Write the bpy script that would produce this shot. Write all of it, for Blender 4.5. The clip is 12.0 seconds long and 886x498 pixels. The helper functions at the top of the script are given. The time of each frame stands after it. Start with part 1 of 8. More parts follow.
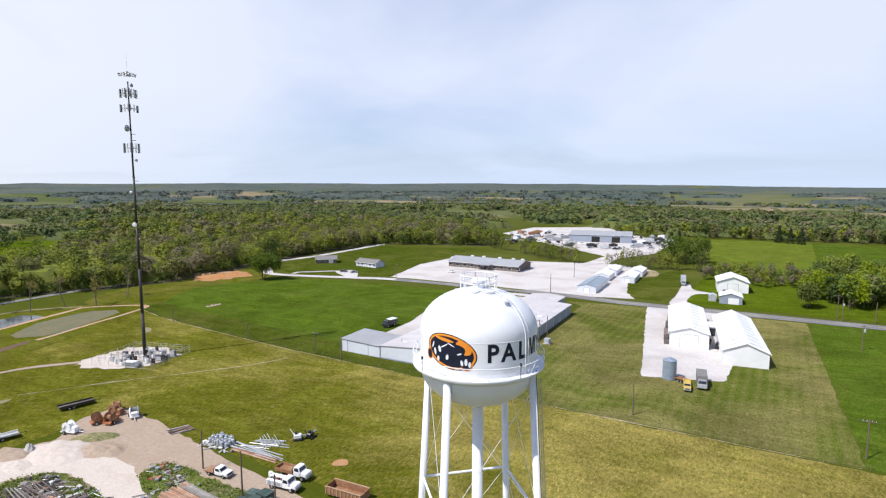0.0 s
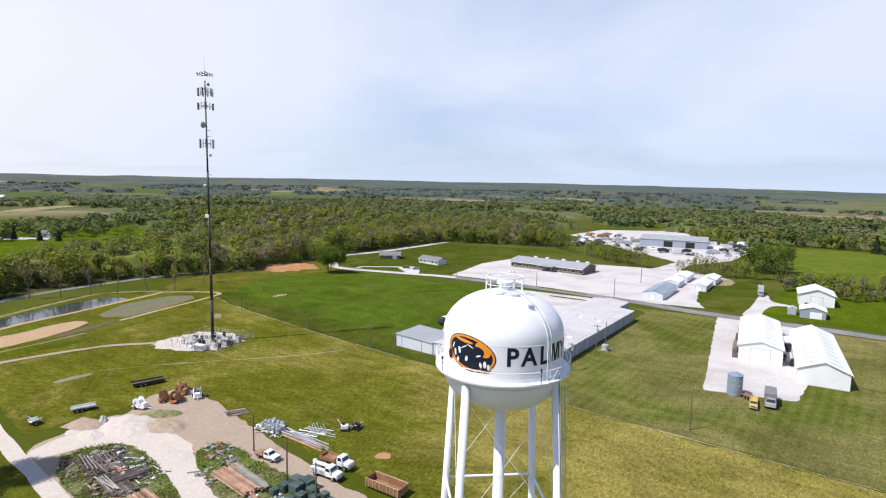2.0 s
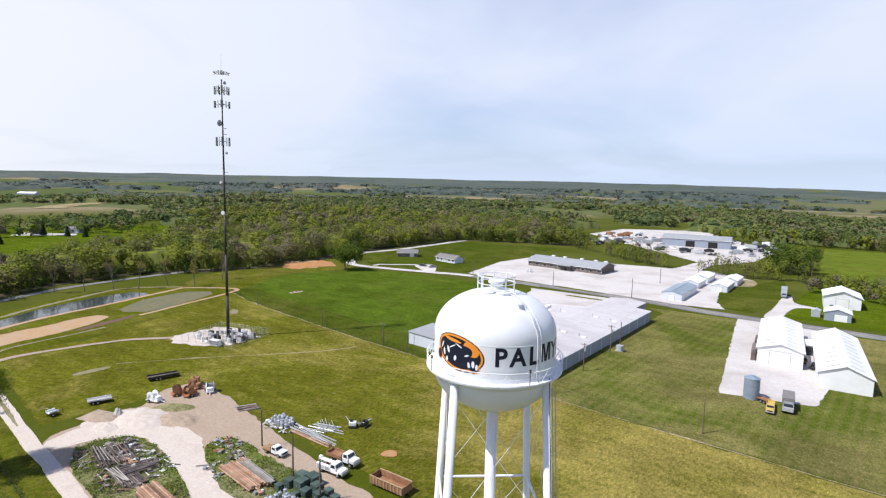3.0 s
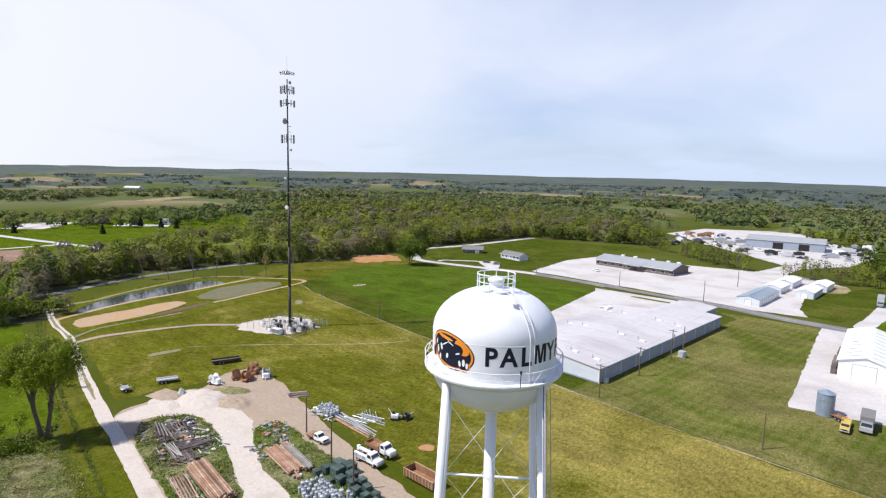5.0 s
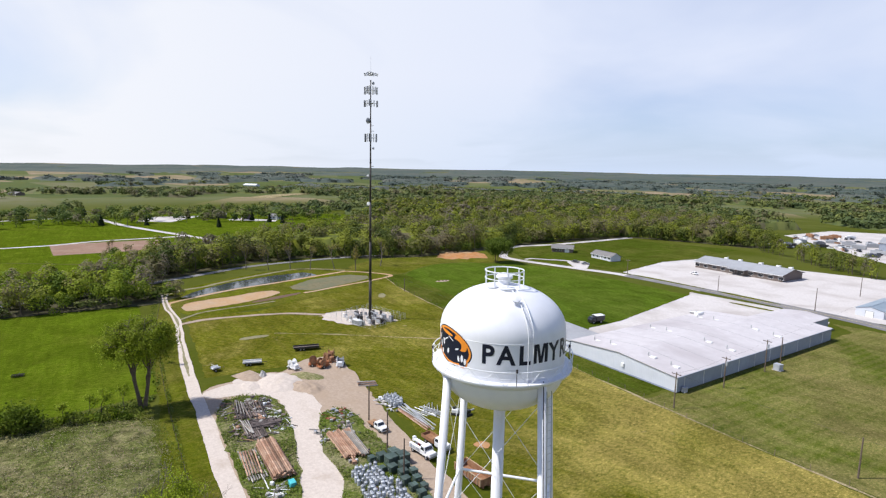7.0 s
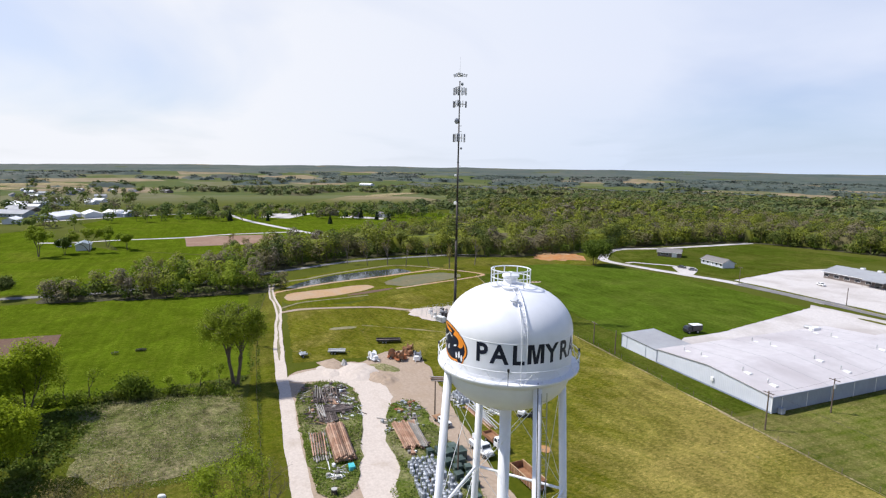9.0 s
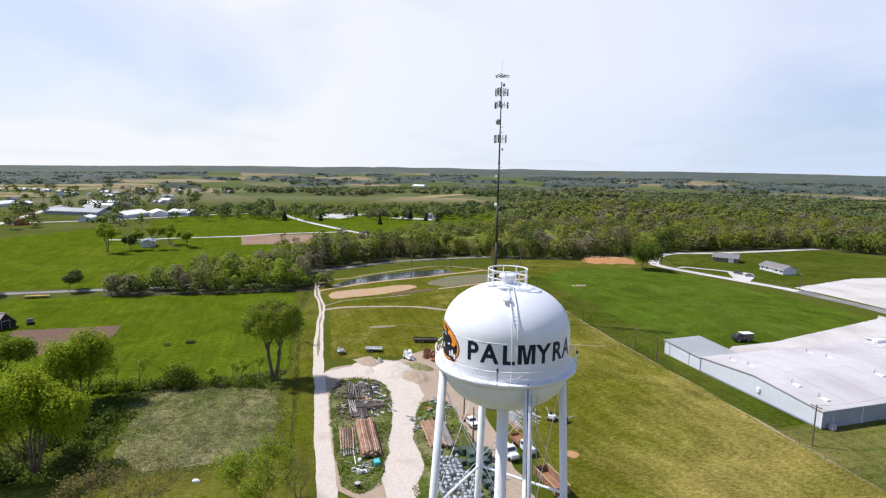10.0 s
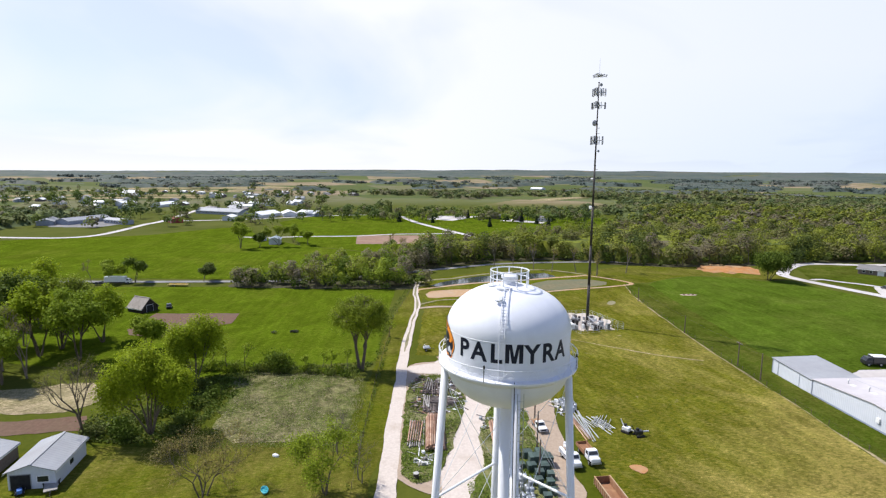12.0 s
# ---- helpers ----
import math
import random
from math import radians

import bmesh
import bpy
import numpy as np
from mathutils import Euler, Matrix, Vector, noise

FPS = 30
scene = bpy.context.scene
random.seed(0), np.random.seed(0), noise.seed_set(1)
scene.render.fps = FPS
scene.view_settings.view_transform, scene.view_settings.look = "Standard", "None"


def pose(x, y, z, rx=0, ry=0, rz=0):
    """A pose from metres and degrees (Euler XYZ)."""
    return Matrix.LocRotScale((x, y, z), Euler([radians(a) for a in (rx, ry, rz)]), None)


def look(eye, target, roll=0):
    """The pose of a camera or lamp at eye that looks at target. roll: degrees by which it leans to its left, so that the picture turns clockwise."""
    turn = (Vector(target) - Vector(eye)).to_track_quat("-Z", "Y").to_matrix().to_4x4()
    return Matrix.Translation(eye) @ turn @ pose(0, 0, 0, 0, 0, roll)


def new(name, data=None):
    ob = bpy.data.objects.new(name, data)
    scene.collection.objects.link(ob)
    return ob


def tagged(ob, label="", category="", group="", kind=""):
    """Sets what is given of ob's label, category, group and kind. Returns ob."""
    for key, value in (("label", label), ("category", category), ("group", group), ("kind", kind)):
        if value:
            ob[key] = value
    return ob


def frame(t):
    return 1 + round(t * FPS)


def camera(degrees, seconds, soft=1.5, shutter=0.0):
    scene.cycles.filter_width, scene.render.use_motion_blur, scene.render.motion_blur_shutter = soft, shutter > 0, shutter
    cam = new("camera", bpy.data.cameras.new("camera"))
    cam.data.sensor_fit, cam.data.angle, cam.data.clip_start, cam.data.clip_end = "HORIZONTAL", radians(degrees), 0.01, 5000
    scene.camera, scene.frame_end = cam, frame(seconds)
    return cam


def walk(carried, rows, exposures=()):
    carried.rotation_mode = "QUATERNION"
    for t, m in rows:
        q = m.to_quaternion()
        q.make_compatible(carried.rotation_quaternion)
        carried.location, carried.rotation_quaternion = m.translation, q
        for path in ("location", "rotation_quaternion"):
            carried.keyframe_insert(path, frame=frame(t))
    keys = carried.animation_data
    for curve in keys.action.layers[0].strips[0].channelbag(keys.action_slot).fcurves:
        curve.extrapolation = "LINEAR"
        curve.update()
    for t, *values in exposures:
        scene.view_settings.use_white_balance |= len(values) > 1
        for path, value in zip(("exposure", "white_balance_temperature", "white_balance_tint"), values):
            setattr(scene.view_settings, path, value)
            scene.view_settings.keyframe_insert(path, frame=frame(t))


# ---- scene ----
from mathutils.geometry import tessellate_polygon

cam = camera(77.3, 12.0, soft=1.25)
PATH = [
    (0, (1.374, 1.691, 50.252), (0.397, 3.42, 50.022), 0.0),
    (0.5, (1.994, 2.106, 50.256), (1.002, 3.827, 50.027), 0.3),
    (1, (2.685, 2.621, 50.258), (1.635, 4.308, 50.028), 0.6),
    (1.5, (3.358, 3.264, 50.25), (2.238, 4.904, 50.017), 0.9),
    (2, (4.105, 4.046, 50.27), (2.922, 5.641, 50.033), 1.1),
    (2.5, (4.905, 4.912, 50.267), (3.687, 6.48, 50.026), 1.2),
    (4.5, (9.0, 9.187, 50.378), (7.635, 10.625, 50.119), 1.3),
    (5, (10.16, 10.293, 50.4), (8.722, 11.657, 50.136), 1.4),
    (5.5, (11.337, 11.559, 50.366), (9.84, 12.859, 50.098), 1.4),
    (6, (12.565, 12.844, 50.39), (11.015, 14.077, 50.118), 1.3),
    (6.5, (13.742, 14.297, 50.383), (12.135, 15.455, 50.106), 1.3),
    (7, (14.896, 15.936, 50.383), (13.238, 17.019, 50.103), 1.2),
    (9, (19.361, 22.902, 50.432), (17.522, 23.634, 50.144), 1.1),
    (9.5, (20.326, 24.94, 50.381), (18.453, 25.582, 50.094), 1.1),
    (10, (21.222, 26.957, 50.372), (19.321, 27.508, 50.086), 1.1),
    (10.5, (22.056, 29.061, 50.377), (20.127, 29.504, 50.09), 1.0),
    (11, (23.061, 31.123, 50.463), (21.107, 31.441, 50.176), 0.8),
    (11.5, (23.923, 33.307, 50.504), (21.954, 33.512, 50.219), 0.8),
    (12, (24.825, 35.723, 50.588), (22.849, 35.852, 50.305), 0.7),
]
walk(cam, [(t, look(eye, target, roll)) for t, eye, target, roll in PATH], [(0, 0.0), (4.5, 0.0), (7, -0.05), (9.5, -0.05), (11.25, 0.08), (12, 0.08)])

PLAN = 1.2  # plan units to metres


def plan(*pts):
    return [(PLAN * x, PLAN * y) for x, y in pts]


# ---- sky and sun ----
SUN = Vector((-0.298, -0.490, 0.819)).normalized()
world = bpy.data.worlds.new("sky")
scene.world = world
world.use_nodes = True
wn, wl = world.node_tree.nodes, world.node_tree.links
wn.clear()


def wnode(kind, **values):
    n = wn.new(kind)
    for key, value in values.items():
        n.inputs[key].default_value = value
    return n


sky = wn.new("ShaderNodeTexSky")
sky.sky_type, sky.sun_disc = "NISHITA", False
sky.sun_elevation, sky.sun_rotation = math.asin(SUN.z), math.atan2(SUN.x, SUN.y)
sky.air_density, sky.dust_density, sky.ozone_density = 1.0, 1.2, 1.0
coord = wn.new("ShaderNodeTexCoord")
split = wn.new("ShaderNodeSeparateXYZ")
wl.new(coord.outputs["Generated"], split.inputs[0])
lift = wn.new("ShaderNodeMath")
lift.operation, lift.inputs[1].default_value = "ADD", 0.2
wl.new(split.outputs[2], lift.inputs[0])
lift2 = wn.new("ShaderNodeMath")
lift2.operation, lift2.inputs[1].default_value = "MAXIMUM", 0.05
wl.new(lift.outputs[0], lift2.inputs[0])
flat = wn.new("ShaderNodeCombineXYZ")
for i in range(2):
    d = wn.new("ShaderNodeMath")
    d.operation = "DIVIDE"
    wl.new(split.outputs[i], d.inputs[0])
    wl.new(lift2.outputs[0], d.inputs[1])
    wl.new(d.outputs[0], flat.inputs[i])
cirrus = wnode("ShaderNodeTexNoise", Scale=0.55, Detail=5.0, Roughness=0.48, Distortion=0.5)
wl.new(flat.outputs[0], cirrus.inputs["Vector"])
veil = wn.new("ShaderNodeValToRGB")
veil.color_ramp.elements[0].position, veil.color_ramp.elements[0].color = 0.34, (0.58, 0.58, 0.58, 1)
veil.color_ramp.elements[1].position, veil.color_ramp.elements[1].color = 0.56, (0.97, 0.97, 0.97, 1)
wl.new(cirrus.outputs["Fac"], veil.inputs[0])
blend = wn.new("ShaderNodeMix")
blend.data_type = "RGBA"
gain = wn.new("ShaderNodeMix")
gain.data_type, gain.blend_type = "RGBA", "MULTIPLY"
gain.inputs[0].default_value = 1.0
gain.inputs[7].default_value = (0.085, 0.108, 0.152, 1)
wl.new(sky.outputs[0], gain.inputs[6])
# veil thick along the horizon, thinned above the view to cut fill light
thin = wn.new("ShaderNodeMapRange")
thin.interpolation_type = "SMOOTHSTEP"
for i, v in ((1, 0.30), (2, 0.52), (3, 1.0), (4, 0.04)):
    thin.inputs[i].default_value = v
wl.new(split.outputs[2], thin.inputs[0])
cover = wn.new("ShaderNodeMath")
cover.operation = "MULTIPLY"
wl.new(veil.outputs[0], cover.inputs[0])
wl.new(thin.outputs[0], cover.inputs[1])
haze = wn.new("ShaderNodeMapRange")
for i, v in ((1, 0.0), (2, 0.14), (3, 1.0), (4, 0.0)):
    haze.inputs[i].default_value = v
wl.new(split.outputs[2], haze.inputs[0])
full = wn.new("ShaderNodeMath")
full.operation = "MAXIMUM"
wl.new(cover.outputs[0], full.inputs[0])
wl.new(haze.outputs[0], full.inputs[1])
wl.new(full.outputs[0], blend.inputs[0])
wl.new(gain.outputs[2], blend.inputs[6])
cloud = wn.new("ShaderNodeValToRGB")
cloud.color_ramp.elements[0].position, cloud.color_ramp.elements[0].color = 0.0, (0.665, 0.785, 1.0, 1)
cloud.color_ramp.elements[1].position, cloud.color_ramp.elements[1].color = 0.16, (0.79, 0.855, 1.03, 1)
wl.new(split.outputs[2], cloud.inputs[0])
# haze is brighter towards the sun
toward = wn.new("ShaderNodeVectorMath")
toward.operation = "DOT_PRODUCT"
wl.new(coord.outputs["Generated"], toward.inputs[0])
toward.inputs[1].default_value = Vector((SUN.x, SUN.y, 0)).normalized()
halo = wn.new("ShaderNodeMapRange")
for i, v in ((1, -0.3), (2, 0.5), (3, 0.0), (4, 1.0)):
    halo.inputs[i].default_value = v
wl.new(toward.outputs["Value"], halo.inputs[0])
bright = wn.new("ShaderNodeMix")
bright.data_type = "RGBA"
wl.new(cloud.outputs[0], bright.inputs[6])
bright.inputs[7].default_value = (0.95, 0.97, 1.03, 1)
wl.new(halo.outputs[0], bright.inputs[0])
wl.new(bright.outputs[2], blend.inputs[7])
air = wn.new("ShaderNodeBackground")
wl.new(blend.outputs[2], air.inputs[0])
air.inputs[1].default_value = 1.0
end = wn.new("ShaderNodeOutputWorld")
wl.new(air.outputs[0], end.inputs[0])

sun = new("sun", bpy.data.lights.new("sun", "SUN"))
sun.data.energy, sun.data.angle, sun.data.color = 5.6, radians(0.6), (1.0, 0.96, 0.9)
sun.matrix_world = look((0, 0, 200), Vector((0, 0, 200)) - SUN)


# ---- materials ----
def ramp_mix(nt, fac, a, b):
    m = nt.nodes.new("ShaderNodeMix")
    m.data_type = "RGBA"
    if hasattr(fac, "links"):
        nt.links.new(fac, m.inputs[0])
    else:
        m.inputs[0].default_value = fac
    for i, c in ((6, a), (7, b)):
        if hasattr(c, "links"):
            nt.links.new(c, m.inputs[i])
        else:
            m.inputs[i].default_value = (*c, 1)
    return m.outputs[2]


def level(nt, value, low, high):
    m = nt.nodes.new("ShaderNodeMapRange")
    nt.links.new(value, m.inputs[0])
    m.inputs[1].default_value, m.inputs[2].default_value = low, high
    return m.outputs[0]


def noise_of(nt, vec, scale, detail=4.0, rough=0.55, distort=0.0):
    n = nt.nodes.new("ShaderNodeTexNoise")
    n.inputs["Scale"].default_value, n.inputs["Detail"].default_value = scale, detail
    n.inputs["Roughness"].default_value, n.inputs["Distortion"].default_value = rough, distort
    nt.links.new(vec, n.inputs["Vector"])
    return n.outputs["Fac"]


def start(name):
    m = bpy.data.materials.new(name)
    m.use_nodes = True
    nt = m.node_tree
    shader = nt.nodes["Principled BSDF"]
    place = nt.nodes.new("ShaderNodeNewGeometry").outputs["Position"]
    return m, nt, shader, place


def turned(nt, vec, angle, scale=(1, 1, 1)):
    m = nt.nodes.new("ShaderNodeMapping")
    m.inputs["Rotation"].default_value[2] = radians(angle)
    m.inputs["Scale"].default_value = scale
    nt.links.new(vec, m.inputs["Vector"])
    return m.outputs[0]


def bumped(nt, shader, height, strength, distance):
    b = nt.nodes.new("ShaderNodeBump")
    b.inputs["Strength"].default_value, b.inputs["Distance"].default_value = strength, distance
    nt.links.new(height, b.inputs["Height"])
    nt.links.new(b.outputs[0], shader.inputs["Normal"])


def surface(name, a, b, scale=1.5, c=None, big=0.15, amount=(0.45, 0.75), rough=0.8, metal=0.0, bump=0.2, depth=0.02,
            island=0.0, ribs=None, spec=0.3, object_random=0.0):
    """Two colours by fine grain, a third in large stains; optional ribs (axis angle, period)."""
    m, nt, sh, pos = start(name)
    fine = noise_of(nt, pos, scale, 6, 0.65)
    col = ramp_mix(nt, level(nt, fine, 0.3, 0.7), a, b)
    if c:
        col = ramp_mix(nt, level(nt, noise_of(nt, pos, big, 5, 0.6, 0.4), *amount), col, c)
    if island or object_random:
        if island:
            r, k = nt.nodes.new("ShaderNodeNewGeometry").outputs["Random Per Island"], island
        else:
            r, k = nt.nodes.new("ShaderNodeObjectInfo").outputs["Random"], object_random
        hsv = nt.nodes.new("ShaderNodeHueSaturation")
        mr = nt.nodes.new("ShaderNodeMapRange")
        nt.links.new(r, mr.inputs[0])
        mr.inputs[3].default_value, mr.inputs[4].default_value = 1 - k, 1 + k
        nt.links.new(mr.outputs[0], hsv.inputs["Value"])
        nt.links.new(col, hsv.inputs["Color"])
        col = hsv.outputs[0]
    nt.links.new(col, sh.inputs["Base Color"])
    sh.inputs["Roughness"].default_value, sh.inputs["Metallic"].default_value = rough, metal
    sh.inputs["Specular IOR Level"].default_value = spec
    if ribs:
        w = nt.nodes.new("ShaderNodeTexWave")
        w.inputs["Scale"].default_value = 0.314 / ribs[1]
        nt.links.new(turned(nt, pos, ribs[0]), w.inputs["Vector"])
        bumped(nt, sh, w.outputs["Fac"], 0.5, 0.04)
    elif bump:
        bumped(nt, sh, fine, bump, depth)
    return m


def turf(name, low, high, dry, dryness=(0.5, 0.7), stripes=None, clump=1.2, bare=None, side=None, patchy=(0.80, 1.18), lay=8, patch=0.075):
    """Grass: broad and small patches, dry thatch, and mown stripes (angle, width, strength)."""
    m, nt, sh, pos = start(name)
    broad = noise_of(nt, pos, 0.035, 5, 0.6, 0.8)
    if side:
        xyz = nt.nodes.new("ShaderNodeSeparateXYZ")
        nt.links.new(turned(nt, pos, 24), xyz.inputs[0])
        tilt = nt.nodes.new("ShaderNodeMapRange")
        nt.links.new(xyz.outputs[1], tilt.inputs[0])
        for k, v in enumerate((*side, -0.15, 0.10)):
            tilt.inputs[k + 1].default_value = v
        both = nt.nodes.new("ShaderNodeMath")
        both.operation = "ADD"
        nt.links.new(broad, both.inputs[0])
        nt.links.new(tilt.outputs[0], both.inputs[1])
        broad = both.outputs[0]
    mid = noise_of(nt, pos, 0.35, 5, 0.65)
    fine = noise_of(nt, turned(nt, pos, 20, (1, 0.55, 1)), clump, 7, 0.75)
    col = ramp_mix(nt, level(nt, fine, 0.40, 0.60), low, high)
    add = nt.nodes.new("ShaderNodeMath")
    add.operation = "ADD"
    nt.links.new(level(nt, broad, *dryness), add.inputs[0])
    m2 = nt.nodes.new("ShaderNodeMath")
    m2.operation, m2.inputs[1].default_value = "MULTIPLY", 0.6
    nt.links.new(level(nt, mid, 0.5, 0.8), m2.inputs[0])
    nt.links.new(m2.outputs[0], add.inputs[1])
    thatch = nt.nodes.new("ShaderNodeMath")
    thatch.operation, thatch.use_clamp = "MULTIPLY", True
    nt.links.new(add.outputs[0], thatch.inputs[0])
    nt.links.new(level(nt, fine, 0.25, 0.75), thatch.inputs[1])
    col = ramp_mix(nt, thatch.outputs[0], col, dry)
    fleck = noise_of(nt, turned(nt, pos, 58, (1.0, 0.45, 1)), clump * 1.7, 3, 0.6)
    f2 = nt.nodes.new("ShaderNodeMath")
    f2.operation = "MULTIPLY"
    nt.links.new(level(nt, fleck, 0.54, 0.72), f2.inputs[0])
    nt.links.new(level(nt, broad, dryness[0] - 0.14, dryness[1] + 0.1), f2.inputs[1])
    col = ramp_mix(nt, f2.outputs[0], col, [min(1.0, 1.35 * v) for v in dry])
    if stripes:
        angle, width, strength = stripes
        w = nt.nodes.new("ShaderNodeTexWave")
        w.inputs["Scale"].default_value, w.inputs["Distortion"].default_value = 0.314 / width, 0.7
        w.inputs["Detail"].default_value, w.inputs["Detail Scale"].default_value = 3.0, 0.6
        nt.links.new(turned(nt, pos, angle), w.inputs["Vector"])
        s = nt.nodes.new("ShaderNodeMath")
        s.operation, s.inputs[1].default_value = "MULTIPLY", strength
        nt.links.new(w.outputs["Fac"], s.inputs[0])
        col = ramp_mix(nt, s.outputs[0], col, dry)
    if bare:
        spots = noise_of(nt, pos, 0.12, 6, 0.7, 1.0)
        col = ramp_mix(nt, level(nt, spots, 0.66, 0.74), col, bare)
    # growth differs in broad patches, in streaks along the mowing and tuft by tuft
    for value, low_, high_, least, most in ((noise_of(nt, pos, patch, 5, 0.62, 1.2), 0.34, 0.66, *patchy),
                                            (noise_of(nt, turned(nt, pos, lay, (0.04, 0.5, 1)), 1.0, 4, 0.6, 0.3), 0.35, 0.65, 0.88, 1.12),
                                            (noise_of(nt, pos, clump * 2.4, 5, 0.8), 0.36, 0.64, 0.72, 1.28)):
        hsv = nt.nodes.new("ShaderNodeHueSaturation")
        grow = nt.nodes.new("ShaderNodeMapRange")
        nt.links.new(value, grow.inputs[0])
        for k, v in enumerate((low_, high_, least, most)):
            grow.inputs[k + 1].default_value = v
        nt.links.new(grow.outputs[0], hsv.inputs["Value"])
        nt.links.new(col, hsv.inputs["Color"])
        col = hsv.outputs[0]
    nt.links.new(col, sh.inputs["Base Color"])
    sh.inputs["Roughness"].default_value = 0.9
    sh.inputs["Specular IOR Level"].default_value = 0.0
    bumped(nt, sh, fine, 1.0, 0.25)
    return m


def leaves(name, a, b, c, size=0.09, glow=0.2, palette=None, vary=(0.82, 1.2)):
    """Foliage: leaf by leaf by island, tree by tree by a broad pattern."""
    m, nt, sh, pos = start(name)
    isle = nt.nodes.new("ShaderNodeNewGeometry").outputs["Random Per Island"]
    tone = nt.nodes.new("ShaderNodeAttribute")
    tone.attribute_name = "tone"
    stand = noise_of(nt, pos, size * 0.22, 3, 0.55)
    mixed = nt.nodes.new("ShaderNodeMath")
    mixed.operation = "ADD"
    nt.links.new(tone.outputs["Fac"], mixed.inputs[0])
    nt.links.new(level(nt, stand, 0.35, 0.65), mixed.inputs[1])
    if palette:
        half = nt.nodes.new("ShaderNodeMath")
        half.operation, half.inputs[1].default_value = "MULTIPLY", 0.5
        nt.links.new(mixed.outputs[0], half.inputs[0])
        kinds = nt.nodes.new("ShaderNodeValToRGB")
        for k, (at, tint) in enumerate(palette):
            e = kinds.color_ramp.elements[k] if k < 2 else kinds.color_ramp.elements.new(at)
            e.position, e.color = at, (*tint, 1)
        nt.links.new(half.outputs[0], kinds.inputs[0])
        col = kinds.outputs[0]
    else:
        col = ramp_mix(nt, tone.outputs["Fac"], a, b)
        col = ramp_mix(nt, level(nt, mixed.outputs[0], 1.0, 1.5), col, c)
    hsv = nt.nodes.new("ShaderNodeHueSaturation")
    mr = nt.nodes.new("ShaderNodeMapRange")
    nt.links.new(isle, mr.inputs[0])
    mr.inputs[3].default_value, mr.inputs[4].default_value = vary
    nt.links.new(mr.outputs[0], hsv.inputs["Value"])
    nt.links.new(col, hsv.inputs["Color"])
    col = hsv.outputs[0]
    nt.links.new(col, sh.inputs["Base Color"])
    sh.inputs["Roughness"].default_value = 0.75
    sh.inputs["Specular IOR Level"].default_value = 0.15
    back = nt.nodes.new("ShaderNodeBsdfTranslucent")
    nt.links.new(col, back.inputs["Color"])
    mix = nt.nodes.new("ShaderNodeMixShader")
    mix.inputs[0].default_value = glow
    nt.links.new(sh.outputs[0], mix.inputs[1])
    nt.links.new(back.outputs[0], mix.inputs[2])
    nt.links.new(mix.outputs[0], nt.nodes["Material Output"].inputs[0])
    return m


M_PASTURE = turf("pasture", (0.052, 0.083, 0.004), (0.089, 0.123, 0.009), (0.12, 0.125, 0.018), (0.52, 0.82), patchy=(0.78, 1.15))
M_MEADOW = turf("dry_meadow", (0.050, 0.066, 0.005), (0.128, 0.121, 0.013), (0.305, 0.240, 0.074), (0.37, 0.61), (58, 2.2, 0.05), 1.5, (0.26, 0.21, 0.12), side=(42, 82), patchy=(0.78, 1.18), lay=-32, patch=0.07)
M_FIELD = turf("green_field", (0.046, 0.079, 0.007), (0.080, 0.119, 0.013), (0.10, 0.115, 0.022), (0.46, 0.75), patchy=(0.74, 1.16), lay=80)
M_MOWN = turf("mown_field", (0.050, 0.076, 0.008), (0.090, 0.108, 0.016), (0.235, 0.190, 0.080), (0.40, 0.62), (2, 2.6, 0.17), 1.5, patchy=(0.76, 1.18), lay=92, patch=0.045)
M_LAWN = turf("lawn", (0.036, 0.058, 0.005), (0.062, 0.080, 0.010), (0.13, 0.115, 0.03), (0.45, 0.75))
M_VERGE = turf("verge", (0.058, 0.076, 0.005), (0.10, 0.107, 0.010), (0.15, 0.125, 0.035), (0.42, 0.7))
M_BRUSH = turf("rough_brush", (0.048, 0.072, 0.010), (0.095, 0.115, 0.024), (0.270, 0.220, 0.135), (0.38, 0.60), None, 1.3, patchy=(0.55, 1.40), patch=0.25)
M_WEEDS = turf("yard_weeds", (0.060, 0.090, 0.012), (0.115, 0.140, 0.028), (0.28, 0.235, 0.15), (0.46, 0.64), None, 1.4)
M_HAY = turf("hay_field", (0.078, 0.112, 0.012), (0.118, 0.148, 0.020), (0.14, 0.13, 0.03), (0.5, 0.75))
M_STRAW = turf("pale_straw", (0.12, 0.11, 0.045), (0.23, 0.20, 0.10), (0.40, 0.32, 0.21), (0.38, 0.58))
M_SOIL = surface("tilled_soil", (0.096, 0.051, 0.033), (0.150, 0.090, 0.060), 1.2, (0.120, 0.084, 0.048), 0.1, rough=0.95, bump=0.5, depth=0.08)
M_CLAY = surface("orange_clay", (0.330, 0.140, 0.042), (0.440, 0.215, 0.082), 0.8, (0.341, 0.231, 0.135), 0.2, rough=0.95, bump=0.4, depth=0.1)
M_SAND = surface("pale_sand", (0.34, 0.205, 0.10), (0.43, 0.29, 0.165), 0.9, (0.372, 0.290, 0.209), 0.12, rough=0.95, bump=0.3, depth=0.1)
M_GRAVEL = surface("white_gravel", (0.44, 0.375, 0.325), (0.57, 0.50, 0.44), 2.2, (0.38, 0.305, 0.245), 0.22, (0.55, 0.85), rough=0.95, bump=0.25, depth=0.04)
M_ROCK = surface("limestone_lot", (0.45, 0.42, 0.405), (0.57, 0.535, 0.515), 1.0, (0.37, 0.33, 0.305), 0.06, (0.45, 0.75), rough=0.95, bump=0.3, depth=0.05)
